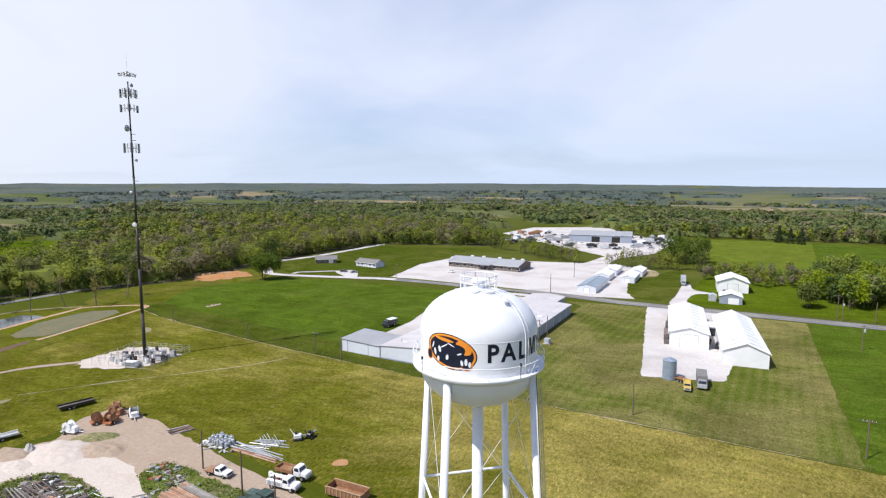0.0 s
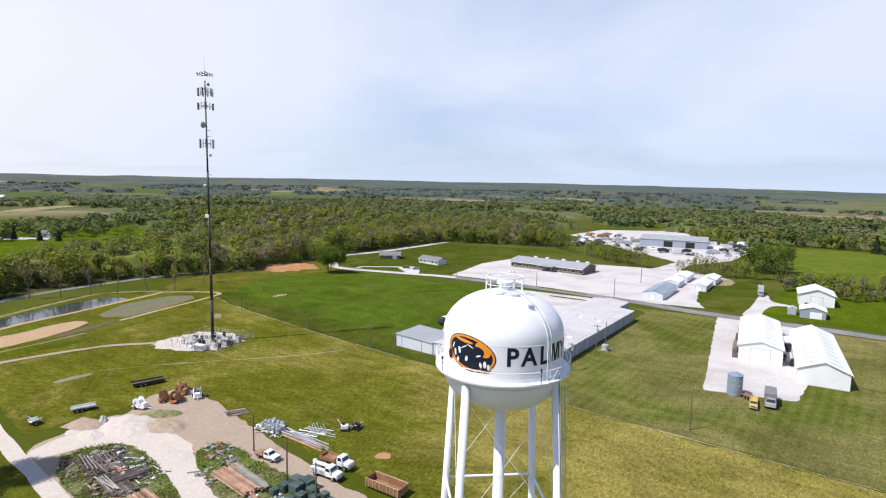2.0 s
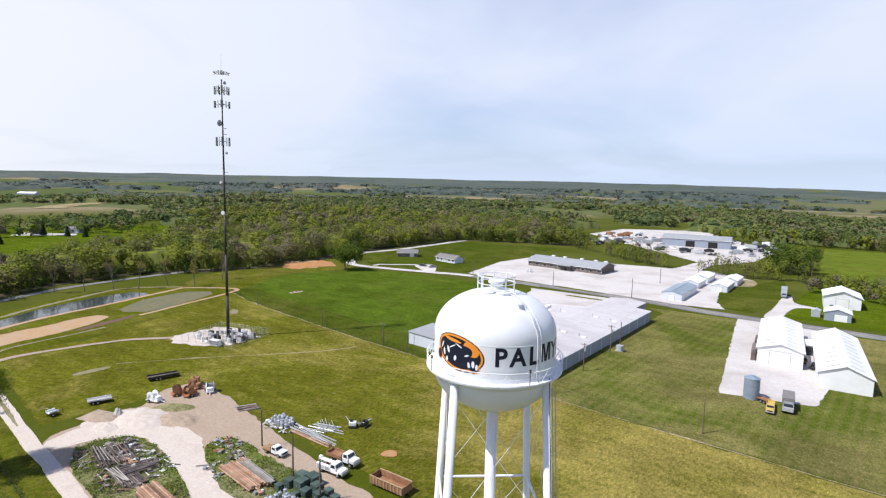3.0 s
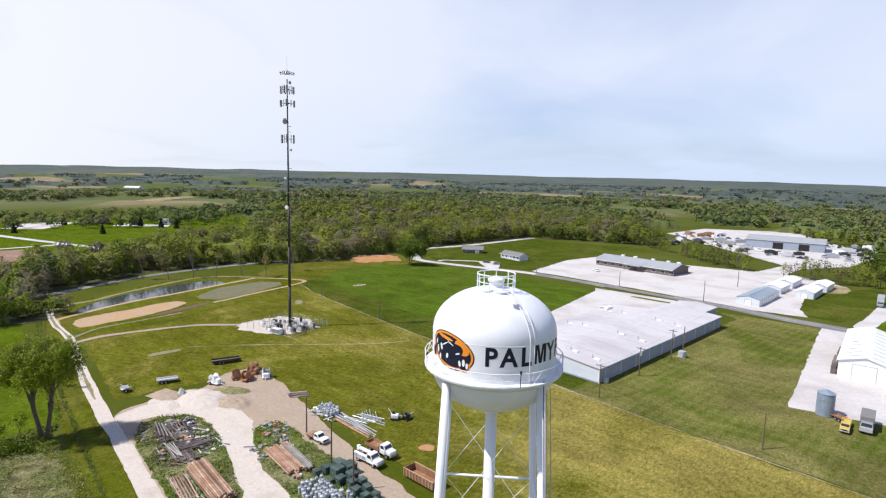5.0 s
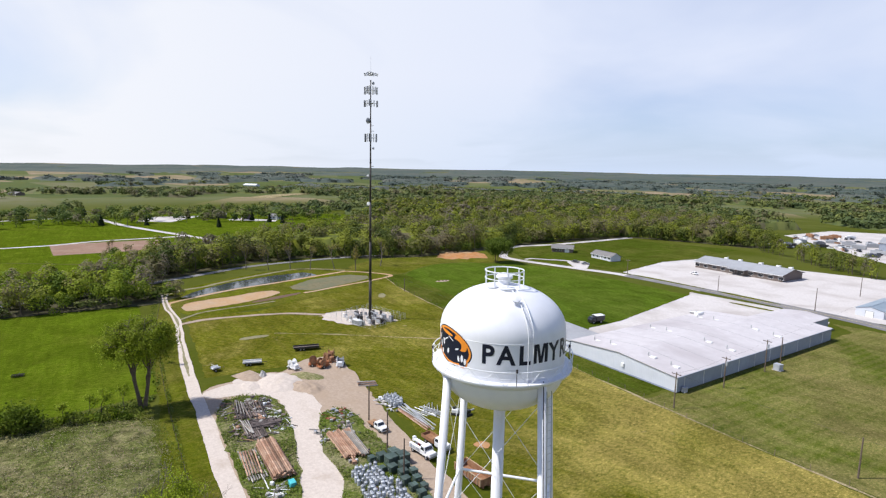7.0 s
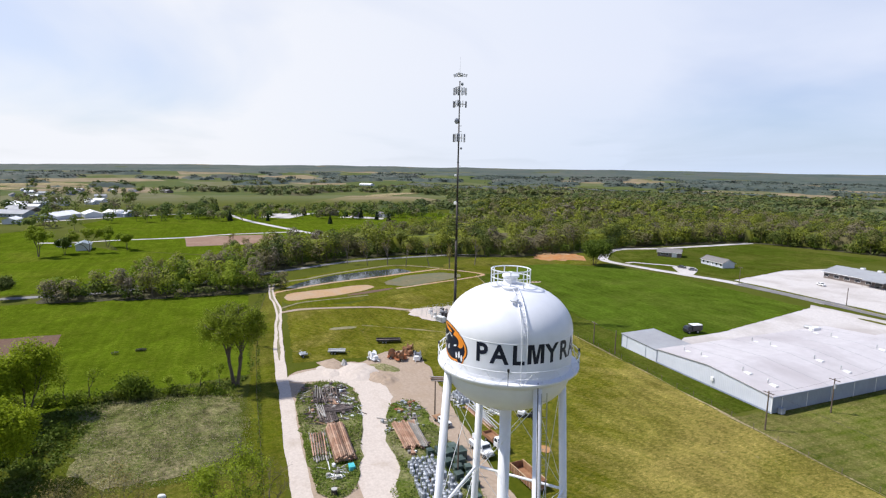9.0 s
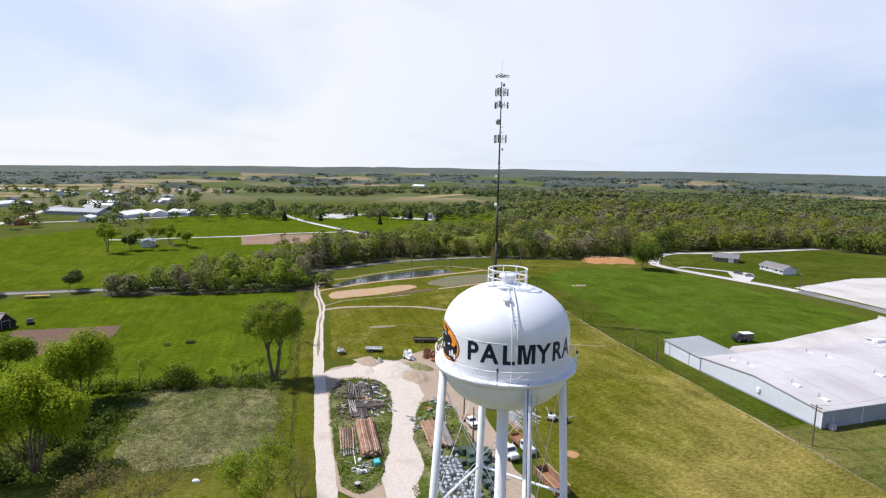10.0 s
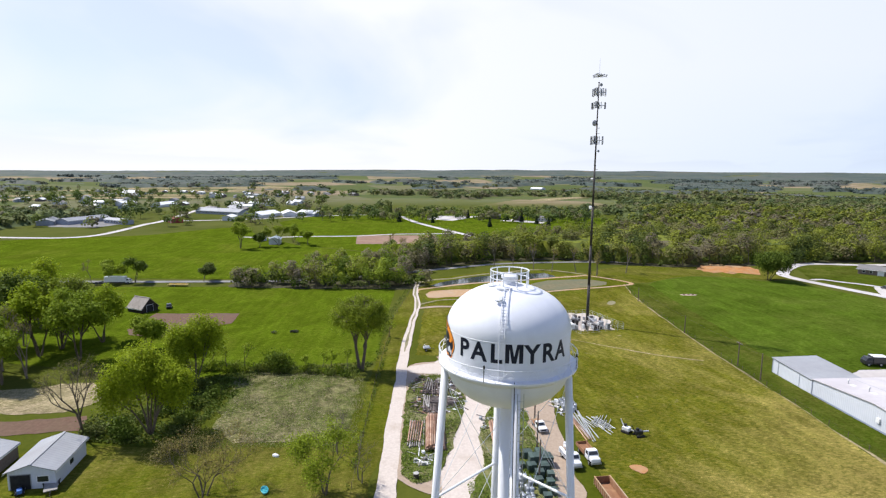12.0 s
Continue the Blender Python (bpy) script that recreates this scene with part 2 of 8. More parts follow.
M_DRIVE = surface("tan_gravel", (0.28, 0.21, 0.155), (0.40, 0.315, 0.24), 1.6, (0.32, 0.24, 0.17), 0.2, rough=0.95, bump=0.5, depth=0.06)
M_TRACK = surface("worn_track", (0.167, 0.155, 0.074), (0.260, 0.223, 0.136), 1.4, (0.124, 0.124, 0.043), 0.3, rough=0.95, bump=0.3, depth=0.05)
M_ASPHALT = surface("grey_asphalt", (0.136, 0.132, 0.132), (0.200, 0.192, 0.192), 3.0, (0.256, 0.248, 0.240), 0.1, rough=0.9, bump=0.15)
M_WATER = surface("pond_water", (0.03, 0.04, 0.045), (0.045, 0.055, 0.06), 0.4, rough=0.08, bump=0.12, depth=0.02, spec=0.5)
M_MUD = surface("pond_silt", (0.135, 0.122, 0.07), (0.19, 0.168, 0.105), 0.6, (0.124, 0.136, 0.087), 0.12, rough=0.95, bump=0.2, spec=0.02)
M_WHITE = surface("white_tank_paint", (0.71, 0.72, 0.755), (0.76, 0.77, 0.80), 0.8, (0.665, 0.67, 0.69), 0.35, (0.55, 0.85), rough=0.36, bump=0.03, spec=0.4)
M_NAVY = surface("navy_lettering", (0.008, 0.010, 0.022), (0.014, 0.017, 0.035), 1.0, rough=0.4, bump=0.0)
M_ORANGE = surface("orange_emblem", (0.75, 0.24, 0.025), (0.82, 0.30, 0.04), 1.0, rough=0.45, bump=0.0)
M_STEEL = surface("galvanised_steel", (0.36, 0.37, 0.38), (0.5, 0.51, 0.52), 2.0, rough=0.45, metal=0.6, bump=0.05)
M_DARKSTEEL = surface("weathered_mast_steel", (0.030, 0.028, 0.028), (0.055, 0.05, 0.048), 1.2, (0.09, 0.07, 0.06), 0.3, rough=0.6, metal=0.3, bump=0.05)
M_PANEL = surface("white_metal_wall", (0.547, 0.577, 0.640), (0.593, 0.616, 0.672), 0.7, (0.502, 0.523, 0.574), 0.12, rough=0.5, ribs=(0, 0.5))
M_SHEDWALL = surface("plain_white_shed_wall", (0.70, 0.71, 0.73), (0.76, 0.765, 0.775), 0.7, (0.64, 0.64, 0.64), 0.12, rough=0.6, bump=0.05)
M_PANELX = surface("white_metal_wall_long", (0.547, 0.577, 0.640), (0.593, 0.616, 0.672), 0.7, (0.502, 0.523, 0.574), 0.12, rough=0.5, ribs=(90, 0.5))
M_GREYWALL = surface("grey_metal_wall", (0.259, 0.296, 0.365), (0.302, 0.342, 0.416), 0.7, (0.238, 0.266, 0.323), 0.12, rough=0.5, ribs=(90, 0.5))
M_ROOF = surface("pale_grey_roof", (0.47, 0.44, 0.445), (0.55, 0.52, 0.525), 0.4, (0.40, 0.365, 0.37), 0.05, (0.45, 0.7), rough=0.6, bump=0.05)
M_ROOFWHITE = surface("white_metal_roof", (0.74, 0.74, 0.74), (0.82, 0.82, 0.82), 0.6, (0.68, 0.68, 0.66), 0.1, rough=0.45, ribs=(90, 0.6))
M_ROOFGREY = surface("grey_metal_roof", (0.288, 0.295, 0.310), (0.346, 0.353, 0.367), 0.5, (0.259, 0.259, 0.266), 0.1, rough=0.5, ribs=(0, 0.6))
M_ROOFBLUE = surface("blue_grey_roof", (0.195, 0.247, 0.300), (0.255, 0.307, 0.352), 0.5, (0.300, 0.338, 0.375), 0.1, rough=0.5, ribs=(0, 0.6))
M_SHINGLE = surface("grey_shingle", (0.154, 0.147, 0.147), (0.217, 0.210, 0.203), 2.5, (0.182, 0.168, 0.161), 0.2, rough=0.9, bump=0.3)
M_BRICK = surface("brown_brick_wall", (0.120, 0.096, 0.086), (0.180, 0.150, 0.136), 3.0, rough=0.9, bump=0.3, depth=0.01)
M_GLASS = surface("dark_window_glass", (0.015, 0.018, 0.022), (0.03, 0.034, 0.04), 0.8, rough=0.08, bump=0.0, spec=0.6)
M_DARK = surface("dark_opening", (0.012, 0.012, 0.013), (0.03, 0.03, 0.03), 1.0, rough=0.9, bump=0.0)
M_TYRE = surface("tyre_rubber", (0.018, 0.018, 0.018), (0.035, 0.035, 0.034), 4.0, rough=0.85, bump=0.1)
M_CARWHITE = surface("white_vehicle_paint", (0.74, 0.75, 0.76), (0.8, 0.8, 0.8), 1.5, (0.68, 0.67, 0.65), 0.6, rough=0.3, bump=0.0, spec=0.5)
M_CARBLACK = surface("black_vehicle_paint", (0.015, 0.016, 0.018), (0.03, 0.03, 0.032), 1.5, rough=0.3, bump=0.0, spec=0.5)
M_CARGREY = surface("grey_vehicle_paint", (0.25, 0.26, 0.28), (0.34, 0.35, 0.37), 1.5, rough=0.35, bump=0.0, object_random=0.5)
M_REDPAINT = surface("faded_red_paint", (0.230, 0.030, 0.026), (0.300, 0.055, 0.045), 2.0, (0.24, 0.09, 0.07), 0.3, rough=0.7, bump=0.1)
M_EQUIP = surface("orange_machine_paint", (0.385, 0.119, 0.042), (0.462, 0.182, 0.070), 2.0, (0.252, 0.119, 0.070), 0.8, rough=0.6, bump=0.1)
M_YELLOW = surface("yellow_truck_paint", (0.504, 0.350, 0.070), (0.560, 0.420, 0.126), 2.0, (0.420, 0.294, 0.105), 0.6, rough=0.5, bump=0.05)
M_BIN = surface("blue_grey_silo", (0.20, 0.25, 0.32), (0.27, 0.32, 0.39), 1.0, (0.3, 0.33, 0.36), 0.4, rough=0.5, metal=0.2, bump=0.1)
M_RUST = surface("rusted_steel", (0.205, 0.093, 0.049), (0.298, 0.155, 0.084), 1.6, (0.347, 0.223, 0.126), 0.5, rough=0.9, bump=0.2)
M_LOG = surface("treated_pole_wood", (0.200, 0.105, 0.066), (0.340, 0.205, 0.140), 2.2, (0.400, 0.285, 0.210), 0.5, rough=0.9, bump=0.25, object_random=0.55)
M_GREYWOOD = surface("grey_weathered_poles", (0.204, 0.190, 0.170), (0.326, 0.306, 0.279), 2.2, (0.394, 0.374, 0.354), 0.5, rough=0.9, bump=0.25, object_random=0.4)
M_DARKWOOD = surface("dark_creosote_timber", (0.068, 0.053, 0.045), (0.135, 0.112, 0.105), 2.2, (0.210, 0.165, 0.150), 0.5, rough=0.9, bump=0.25, object_random=0.5)
M_POLE = surface("brown_utility_pole", (0.105, 0.075, 0.056), (0.165, 0.128, 0.098), 2.0, rough=0.9, bump=0.2)
M_PADGREEN = surface("dark_green_enclosure", (0.045, 0.071, 0.060), (0.064, 0.094, 0.079), 1.5, (0.090, 0.112, 0.098), 0.8, rough=0.5, bump=0.05, object_random=0.25)
M_CAN = surface("pale_grey_transformer", (0.331, 0.353, 0.382), (0.418, 0.439, 0.468), 2.0, (0.288, 0.302, 0.324), 0.9, rough=0.45, bump=0.05, object_random=0.2)
M_CONCRETE = surface("pale_concrete", (0.360, 0.346, 0.324), (0.446, 0.432, 0.410), 1.5, (0.302, 0.288, 0.266), 0.5, rough=0.9, bump=0.2)
M_TEAL = surface("turquoise_plastic", (0.05, 0.38, 0.42), (0.10, 0.5, 0.52), 2.0, rough=0.5, bump=0.0)
M_BLUE = surface("blue_paint", (0.06, 0.14, 0.4), (0.09, 0.2, 0.5), 2.0, rough=0.4, bump=0.0)
M_BARK = surface("grey_brown_bark", (0.075, 0.058, 0.042), (0.15, 0.12, 0.09), 3.0, rough=0.95, bump=0.4, depth=0.03)
M_TWIG = surface("bare_grey_twigs", (0.120, 0.098, 0.079), (0.203, 0.173, 0.143), 2.0, rough=0.95, bump=0.0)
M_LEAF = leaves("spring_leaves", (0.17, 0.235, 0.013), (0.265, 0.325, 0.022), (0.22, 0.26, 0.036), 0.2, 0.34)
M_LEAFBRIGHT = leaves("bright_spring_leaves", (0.205, 0.275, 0.009), (0.31, 0.37, 0.015), (0.25, 0.315, 0.013), 0.2, 0.34)
M_LEAFDARK = leaves("green_leaves", (0.065, 0.10, 0.010), (0.115, 0.16, 0.016), (0.10, 0.12, 0.028), 0.2)
M_WOODS = leaves("mixed_spring_canopy", None, None, None, 0.10, 0.26, ((0.10, (0.058, 0.082, 0.018)), (0.32, (0.118, 0.140, 0.026)), (0.50, (0.210, 0.236, 0.024)), (0.62, (0.140, 0.146, 0.038)), (0.78, (0.158, 0.136, 0.070)), (0.92, (0.170, 0.148, 0.106))), (0.86, 1.14))
M_RAILWOODS = leaves("railway_scrub_canopy", None, None, None, 0.25, 0.30, ((0.10, (0.090, 0.140, 0.015)), (0.36, (0.180, 0.240, 0.019)), (0.56, (0.265, 0.315, 0.026)), (0.72, (0.200, 0.182, 0.080)), (0.92, (0.215, 0.182, 0.125))), (0.85, 1.18))
M_INFIELD = surface("red_brown_infield", (0.185, 0.105, 0.070), (0.260, 0.160, 0.110), 0.6, (0.300, 0.215, 0.150), 0.06, rough=0.95, bump=0.2)
# Greyed a little: distance haze is put into this canopy colour.
M_FARWOODS = leaves("haze_greyed_canopy", None, None, None, 0.03, 0.22, ((0.15, (0.066, 0.094, 0.034)), (0.42, (0.100, 0.126, 0.040)), (0.60, (0.145, 0.166, 0.044)), (0.80, (0.138, 0.130, 0.066))), (0.88, 1.12))
# Blue-grey palette: skyline haze is painted into the leaf colour.
M_HAZEWOODS = leaves("haze_tinted_skyline_canopy", None, None, None, 0.01, 0.20, ((0.15, (0.062, 0.084, 0.074)), (0.45, (0.080, 0.102, 0.084)), (0.65, (0.100, 0.118, 0.088)), (0.85, (0.108, 0.112, 0.096))), (0.92, 1.08))
M_TOWNTREES = leaves("town_canopy", None, None, None, 0.2, 0.25, ((0.15, (0.060, 0.094, 0.022)), (0.45, (0.105, 0.148, 0.028)), (0.65, (0.160, 0.200, 0.034)), (0.85, (0.150, 0.135, 0.075))), (0.88, 1.12))
M_CEDAR = leaves("dark_evergreen", (0.020, 0.035, 0.012), (0.035, 0.055, 0.018), (0.03, 0.04, 0.015), 0.1)


# ---- mesh helpers ----
def mesh_object(name, verts, faces, material, parent=None, label="", smooth=False):
    me = bpy.data.meshes.new(name)
    me.from_pydata([tuple(v) for v in verts], [], [tuple(f) for f in faces])
    me.materials.append(material)
    if smooth:
        me.shade_smooth()
    me.update()
    ob = new(name, me)
    ob.parent = parent
    if label:
        ob["label"] = label
    return ob


def part(name, bm, material, parent=None, label="", smooth=False):
    bmesh.ops.recalc_face_normals(bm, faces=bm.faces)
    me = bpy.data.meshes.new(name)
    bm.to_mesh(me)
    bm.free()
    me.materials.append(material)
    if smooth:
        me.shade_smooth()
    ob = new(name, me)
    ob.parent = parent
    if label:
        ob["label"] = label
    return ob


def thing(name, m, label, category, group="", kind=""):
    ob = new(name)
    ob.matrix_world = m
    return tagged(ob, label, category, group, kind)


def add_box(bm, x0, y0, z0, x1, y1, z1, bevel=0.0, m=None):
    out = bmesh.ops.create_cube(bm, size=1)
    vs = out["verts"]
    for v in vs:
        v.co = Vector(((x0 + x1) / 2 + v.co.x * (x1 - x0), (y0 + y1) / 2 + v.co.y * (y1 - y0), (z0 + z1) / 2 + v.co.z * (z1 - z0)))
        if m:
            v.co = m @ v.co
    if bevel:
        es = list({e for v in vs for e in v.link_edges})
        bmesh.ops.bevel(bm, geom=es, offset=bevel, segments=1, affect="EDGES")
    return bm


def box(x0, y0, z0, x1, y1, z1, bevel=0.0, m=None):
    return add_box(bmesh.new(), x0, y0, z0, x1, y1, z1, bevel, m)


def add_rod(bm, p, q, r, r2=None, sides=8):
    p, q = Vector(p), Vector(q)
    d = q - p
    m = Matrix.Translation((p + q) / 2) @ d.to_track_quat("Z", "Y").to_matrix().to_4x4()
    bmesh.ops.create_cone(bm, cap_ends=True, segments=sides, radius1=r, radius2=r if r2 is None else r2, depth=d.length, matrix=m)
    return bm


def rod(p, q, r, r2=None, sides=8):
    return add_rod(bmesh.new(), p, q, r, r2, sides)


def lathe(profile, sides=32, bm=None):
    bm = bm or bmesh.new()
    rings = []
    for r, z in profile:
        if r < 1e-4:
            rings.append([bm.verts.new((0, 0, z))])
        else:
            rings.append([bm.verts.new((r * math.cos(2 * math.pi * i / sides), r * math.sin(2 * math.pi * i / sides), z)) for i in range(sides)])
    for a, b in zip(rings, rings[1:]):
        for i in range(sides):
            j = (i + 1) % sides
            f = [a[i % len(a)], a[j % len(a)], b[j % len(b)], b[i % len(b)]]
            f = list(dict.fromkeys(f))
            if len(f) > 2:
                bm.faces.new(f)
    return bm


def ring(radius, z, r, sides=48, thick=6, bm=None):
    bm = bm or bmesh.new()
    loops = []
    for i in range(sides):
        a = 2 * math.pi * i / sides
        loops.append([bm.verts.new(((radius + r * math.cos(2 * math.pi * k / thick)) * math.cos(a), (radius + r * math.cos(2 * math.pi * k / thick)) * math.sin(a), z + r * math.sin(2 * math.pi * k / thick))) for k in range(thick)])
    for i in range(sides):
        a, b = loops[i], loops[(i + 1) % sides]
        for k in range(thick):
            bm.faces.new((a[k], b[k], b[(k + 1) % thick], a[(k + 1) % thick]))
    return bm


# ---- ground ----
def rise(x, y):
    """Height of the land: flat about the tower, rolling far off and lifted by bearing to fit the skyline in the
    camera's view.
    """
    r = math.hypot(x + 110, y - 150)
    w = min(max((r - 780) / 900, 0), 1)
    w = w * w * (3 - 2 * w)
    n = noise.noise(Vector((x / 520, y / 520, 3.1))) + 0.5 * noise.noise(Vector((x / 230, y / 230, 8.2)))
    far = max(r - 1500, 0) / 3300
    ang = math.degrees(math.atan2(y - 30, 10 - x))
    lift = float(np.interp(ang, (-60, -28, 10, 65, 100, 130), (14, 14, 60, 68, 32, 30)))
    return w * (8 * n - 5) + lift * far ** 1.1 + 5 * far * noise.noise(Vector((x / 900, y / 900, 5.5)))


def ragged(pts, step=1.6, wander=0.5, seed=0.0):
    """Outline with its sides split up and pushed about, as grass meets gravel."""
    out = []
    for (x0, y0), (x1, y1) in zip(pts, pts[1:] + pts[:1]):
        n = max(1, int(math.hypot(x1 - x0, y1 - y0) / step))
        for i in range(n):
            x, y = x0 + (x1 - x0) * i / n, y0 + (y1 - y0) * i / n
            out.append((x + wander * noise.noise(Vector((x * 0.4, y * 0.4, seed))) + 0.4 * wander * noise.noise(Vector((x * 1.9, y * 1.9, seed + 5))),
                        y + wander * noise.noise(Vector((x * 0.4, y * 0.4, seed + 9))) + 0.4 * wander * noise.noise(Vector((x * 1.9, y * 1.9, seed + 14)))))
    return out


def rounded(pts, times=2):
    for _ in range(times):
        out = []
        for (x0, y0), (x1, y1) in zip(pts, pts[1:] + pts[:1]):
            out += [(0.75 * x0 + 0.25 * x1, 0.75 * y0 + 0.25 * y1), (0.25 * x0 + 0.75 * x1, 0.25 * y0 + 0.75 * y1)]
        pts = out
    return pts


SHEETS = 0


def sheet(name, pts, material, label, category, z=0.03, wander=0.5, smooth=True, step=1.6):
    global SHEETS
    SHEETS += 1
    pts = rounded(pts) if smooth else pts
    pts = ragged(pts, step, wander, SHEETS * 3.7)
    flat_pts = [Vector((x, y, z)) for x, y in pts]
    faces = []
    for i, j, k in tessellate_polygon([flat_pts]):
        a, b, c = flat_pts[i], flat_pts[j], flat_pts[k]
        faces.append((i, j, k) if (b - a).cross(c - a).z > 0 else (i, k, j))
    return tagged(mesh_object(name, flat_pts, faces, material), label, category, kind="structure")


def spline(pts, step=2.0):
    out = []
    for i in range(len(pts) - 1):
        p0, p1, p2, p3 = (Vector(pts[max(0, min(len(pts) - 1, i + k))]) for k in (-1, 0, 1, 2))
        n = max(2, int((p2 - p1).length / step))
        for k in range(n):
            t = k / n
            out.append(0.5 * (2 * p1 + (p2 - p0) * t + (2 * p0 - 5 * p1 + 4 * p2 - p3) * t * t + (3 * p1 - p0 - 3 * p2 + p3) * t ** 3))
    return out + [Vector(pts[-1])]


def strip(name, pts, width, material, label, category, z=0.05, wander=0.3, follow=False, step=2.0):
    line = spline(pts, step)
    ends = width if isinstance(width, tuple) else (width, width)
    verts, faces = [], []
    for i, p in enumerate(line):
        width = ends[0] + (ends[1] - ends[0]) * min(1.0, 1.25 * i / len(line))
        d = (line[min(i + 1, len(line) - 1)] - line[max(i - 1, 0)]).normalized()
        side = Vector((-d.y, d.x))
        for s in (-1, 1):
            w = width / 2 + wander * noise.noise(Vector((p.x * 0.12, p.y * 0.12, s * 7.0))) + 0.35 * wander * noise.noise(Vector((p.x * 0.6, p.y * 0.6, s * 4.0)))
            q = p + side * s * w
            verts.append((q.x, q.y, z + (rise(q.x, q.y) if follow else 0)))
        if i:
            faces.append((2 * i - 2, 2 * i, 2 * i + 1, 2 * i - 1))
    return tagged(mesh_object(name, verts, [f[::-1] for f in faces], material), label, category, kind="structure")


def build_ground():
    verts, faces = [], []
    radii = [0.0] + [40 * 1.032 ** k for k in range(160)]
    radii = [r for r in radii if r < 4900] + [4900]
    spokes = 256
    for r in radii[1:]:
        for i in range(spokes):
            a = 2 * math.pi * i / spokes
            x, y = -60 + r * math.cos(a), 100 + r * math.sin(a)
            verts.append((x, y, rise(x, y)))
    verts.append((-60, 100, 0))
    for k in range(len(radii) - 2):
        for i in range(spokes):
            j = (i + 1) % spokes
            faces.append((k * spokes + i, (k + 1) * spokes + i, (k + 1) * spokes + j, k * spokes + j))
    faces += [(len(verts) - 1, i, (i + 1) % spokes) for i in range(spokes)]
    m, nt, sh, pos = start("countryside")
    cells = nt.nodes.new("ShaderNodeTexVoronoi")
    cells.inputs["Scale"].default_value = 1 / 330
    nt.links.new(turned(nt, pos, 12, (1, 1.5, 0)), cells.inputs["Vector"])
    pick = nt.nodes.new("ShaderNodeSeparateColor")
    nt.links.new(cells.outputs["Color"], pick.inputs[0])
    crops = nt.nodes.new("ShaderNodeValToRGB")
    crops.color_ramp.interpolation = "CONSTANT"
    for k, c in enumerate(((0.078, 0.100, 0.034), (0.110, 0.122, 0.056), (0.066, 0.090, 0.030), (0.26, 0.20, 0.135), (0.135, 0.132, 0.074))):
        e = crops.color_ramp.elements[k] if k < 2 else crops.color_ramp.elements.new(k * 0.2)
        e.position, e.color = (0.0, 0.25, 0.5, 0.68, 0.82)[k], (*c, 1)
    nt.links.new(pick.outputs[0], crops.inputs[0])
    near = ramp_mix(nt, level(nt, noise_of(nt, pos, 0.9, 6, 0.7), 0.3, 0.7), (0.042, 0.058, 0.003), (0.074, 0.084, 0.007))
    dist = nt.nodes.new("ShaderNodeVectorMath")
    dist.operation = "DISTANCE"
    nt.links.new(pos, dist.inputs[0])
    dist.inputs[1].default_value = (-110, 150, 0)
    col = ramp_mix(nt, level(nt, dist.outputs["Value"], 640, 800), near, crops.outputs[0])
    col = ramp_mix(nt, level(nt, noise_of(nt, pos, 0.02, 5, 0.6), 0.4, 0.8), col, (0.10, 0.105, 0.022))
    nt.links.new(col, sh.inputs["Base Color"])
    sh.inputs["Roughness"].default_value = 0.95
    sh.inputs["Specular IOR Level"].default_value = 0.05
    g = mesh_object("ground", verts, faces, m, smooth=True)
    tagged(g, "rolling green farmland with grass and crop fields", "ground", kind="structure")


build_ground()
sheet("meadow", plan((-152, 35.5), (-102, 31.8), (-99, 58), (-74, 57), (-50, 57), (-10, 57), (60, 60), (60, 99.2), (8, 99), (-16, 99.3), (-42, 99.8), (-75, 101.2), (-96, 101.7), (-125, 103.7), (-160, 107.2), (-182, 112), (-190, 100), (-158, 70), (-150, 55)), M_MEADOW, "dry yellow-green meadow of mown grass", "grass", 0.02, 0.8, False)
sheet("meadow", plan((-45, 20), (60, 20), (60, 60), (-10, 57), (-45, 57)), M_MEADOW, "dry yellow-green grass round the water tower", "grass", 0.015, 0.8)
sheet("grass_strip", plan((-182, 112.4), (-160, 107.5), (-125, 104), (-96, 102), (-75, 101.5), (-51, 100.2), (-51, 118), (-89, 120), (-182, 126)), M_LAWN, "green grass strip along the field fence", "grass", 0.034, 0.5, False)
sheet("crop_field", plan((-181, 121.5), (-150, 118), (-125, 116), (-98, 113.5), (-89, 114), (-89.5, 142), (-101, 192), (-152, 191), (-187, 181), (-186, 170), (-195, 160), (-196, 145), (-188, 129)), M_FIELD, "deep green crop field with faint wheel tracks", "field", 0.04, 0.6, False)
sheet("mown_field", plan((-50, 99.7), (-16, 100), (17.5, 100), (16.5, 199), (-28, 199), (-57, 195), (-50, 190)), M_MOWN, "mown olive field with pale straight stripes", "field", 0.03, 0.5, False)
sheet("green_field", plan((17.7, 100), (120, 102), (120, 199), (16.3, 200)), M_FIELD, "deep green field behind the farm sheds", "field", 0.035, 0.4, False)
sheet("pasture", plan((-176, -120), (-178, 26), (-137, 24), (-98, 23), (-94, -2), (-88, -14), (-100, -60), (-110, -120)), M_PASTURE, "bright green pasture beside the gravel lane", "field", 0.03, 0.6, False)
sheet("verge", plan((-188, 34), (-137, 26), (-98, 23), (-40, 18), (10, 14), (10, 20), (-46, 24), (-66, 27.5), (-95, 29), (-120, 31.5), (-158, 35)), M_VERGE, "yellow-green grass verge along the lane", "grass", 0.04, 0.5, False)
sheet("brush_patch", plan((-60.6, 1.0), (-75, -3), (-92, -5), (-92.5, 4), (-90.5, 12), (-87.5, 20.2), (-74, 20.6), (-62, 20.4)), M_BRUSH, "rough patch of dead brown brush and weeds", "brush", 0.06, 2.0)
sheet("grass_strip", plan((-60, 0), (-60, 24), (-30, 26), (-20, -40), (-50, -45), (-62, -24)), M_VERGE, "olive backyard grass with worn patches", "grass", 0.045, 0.8)
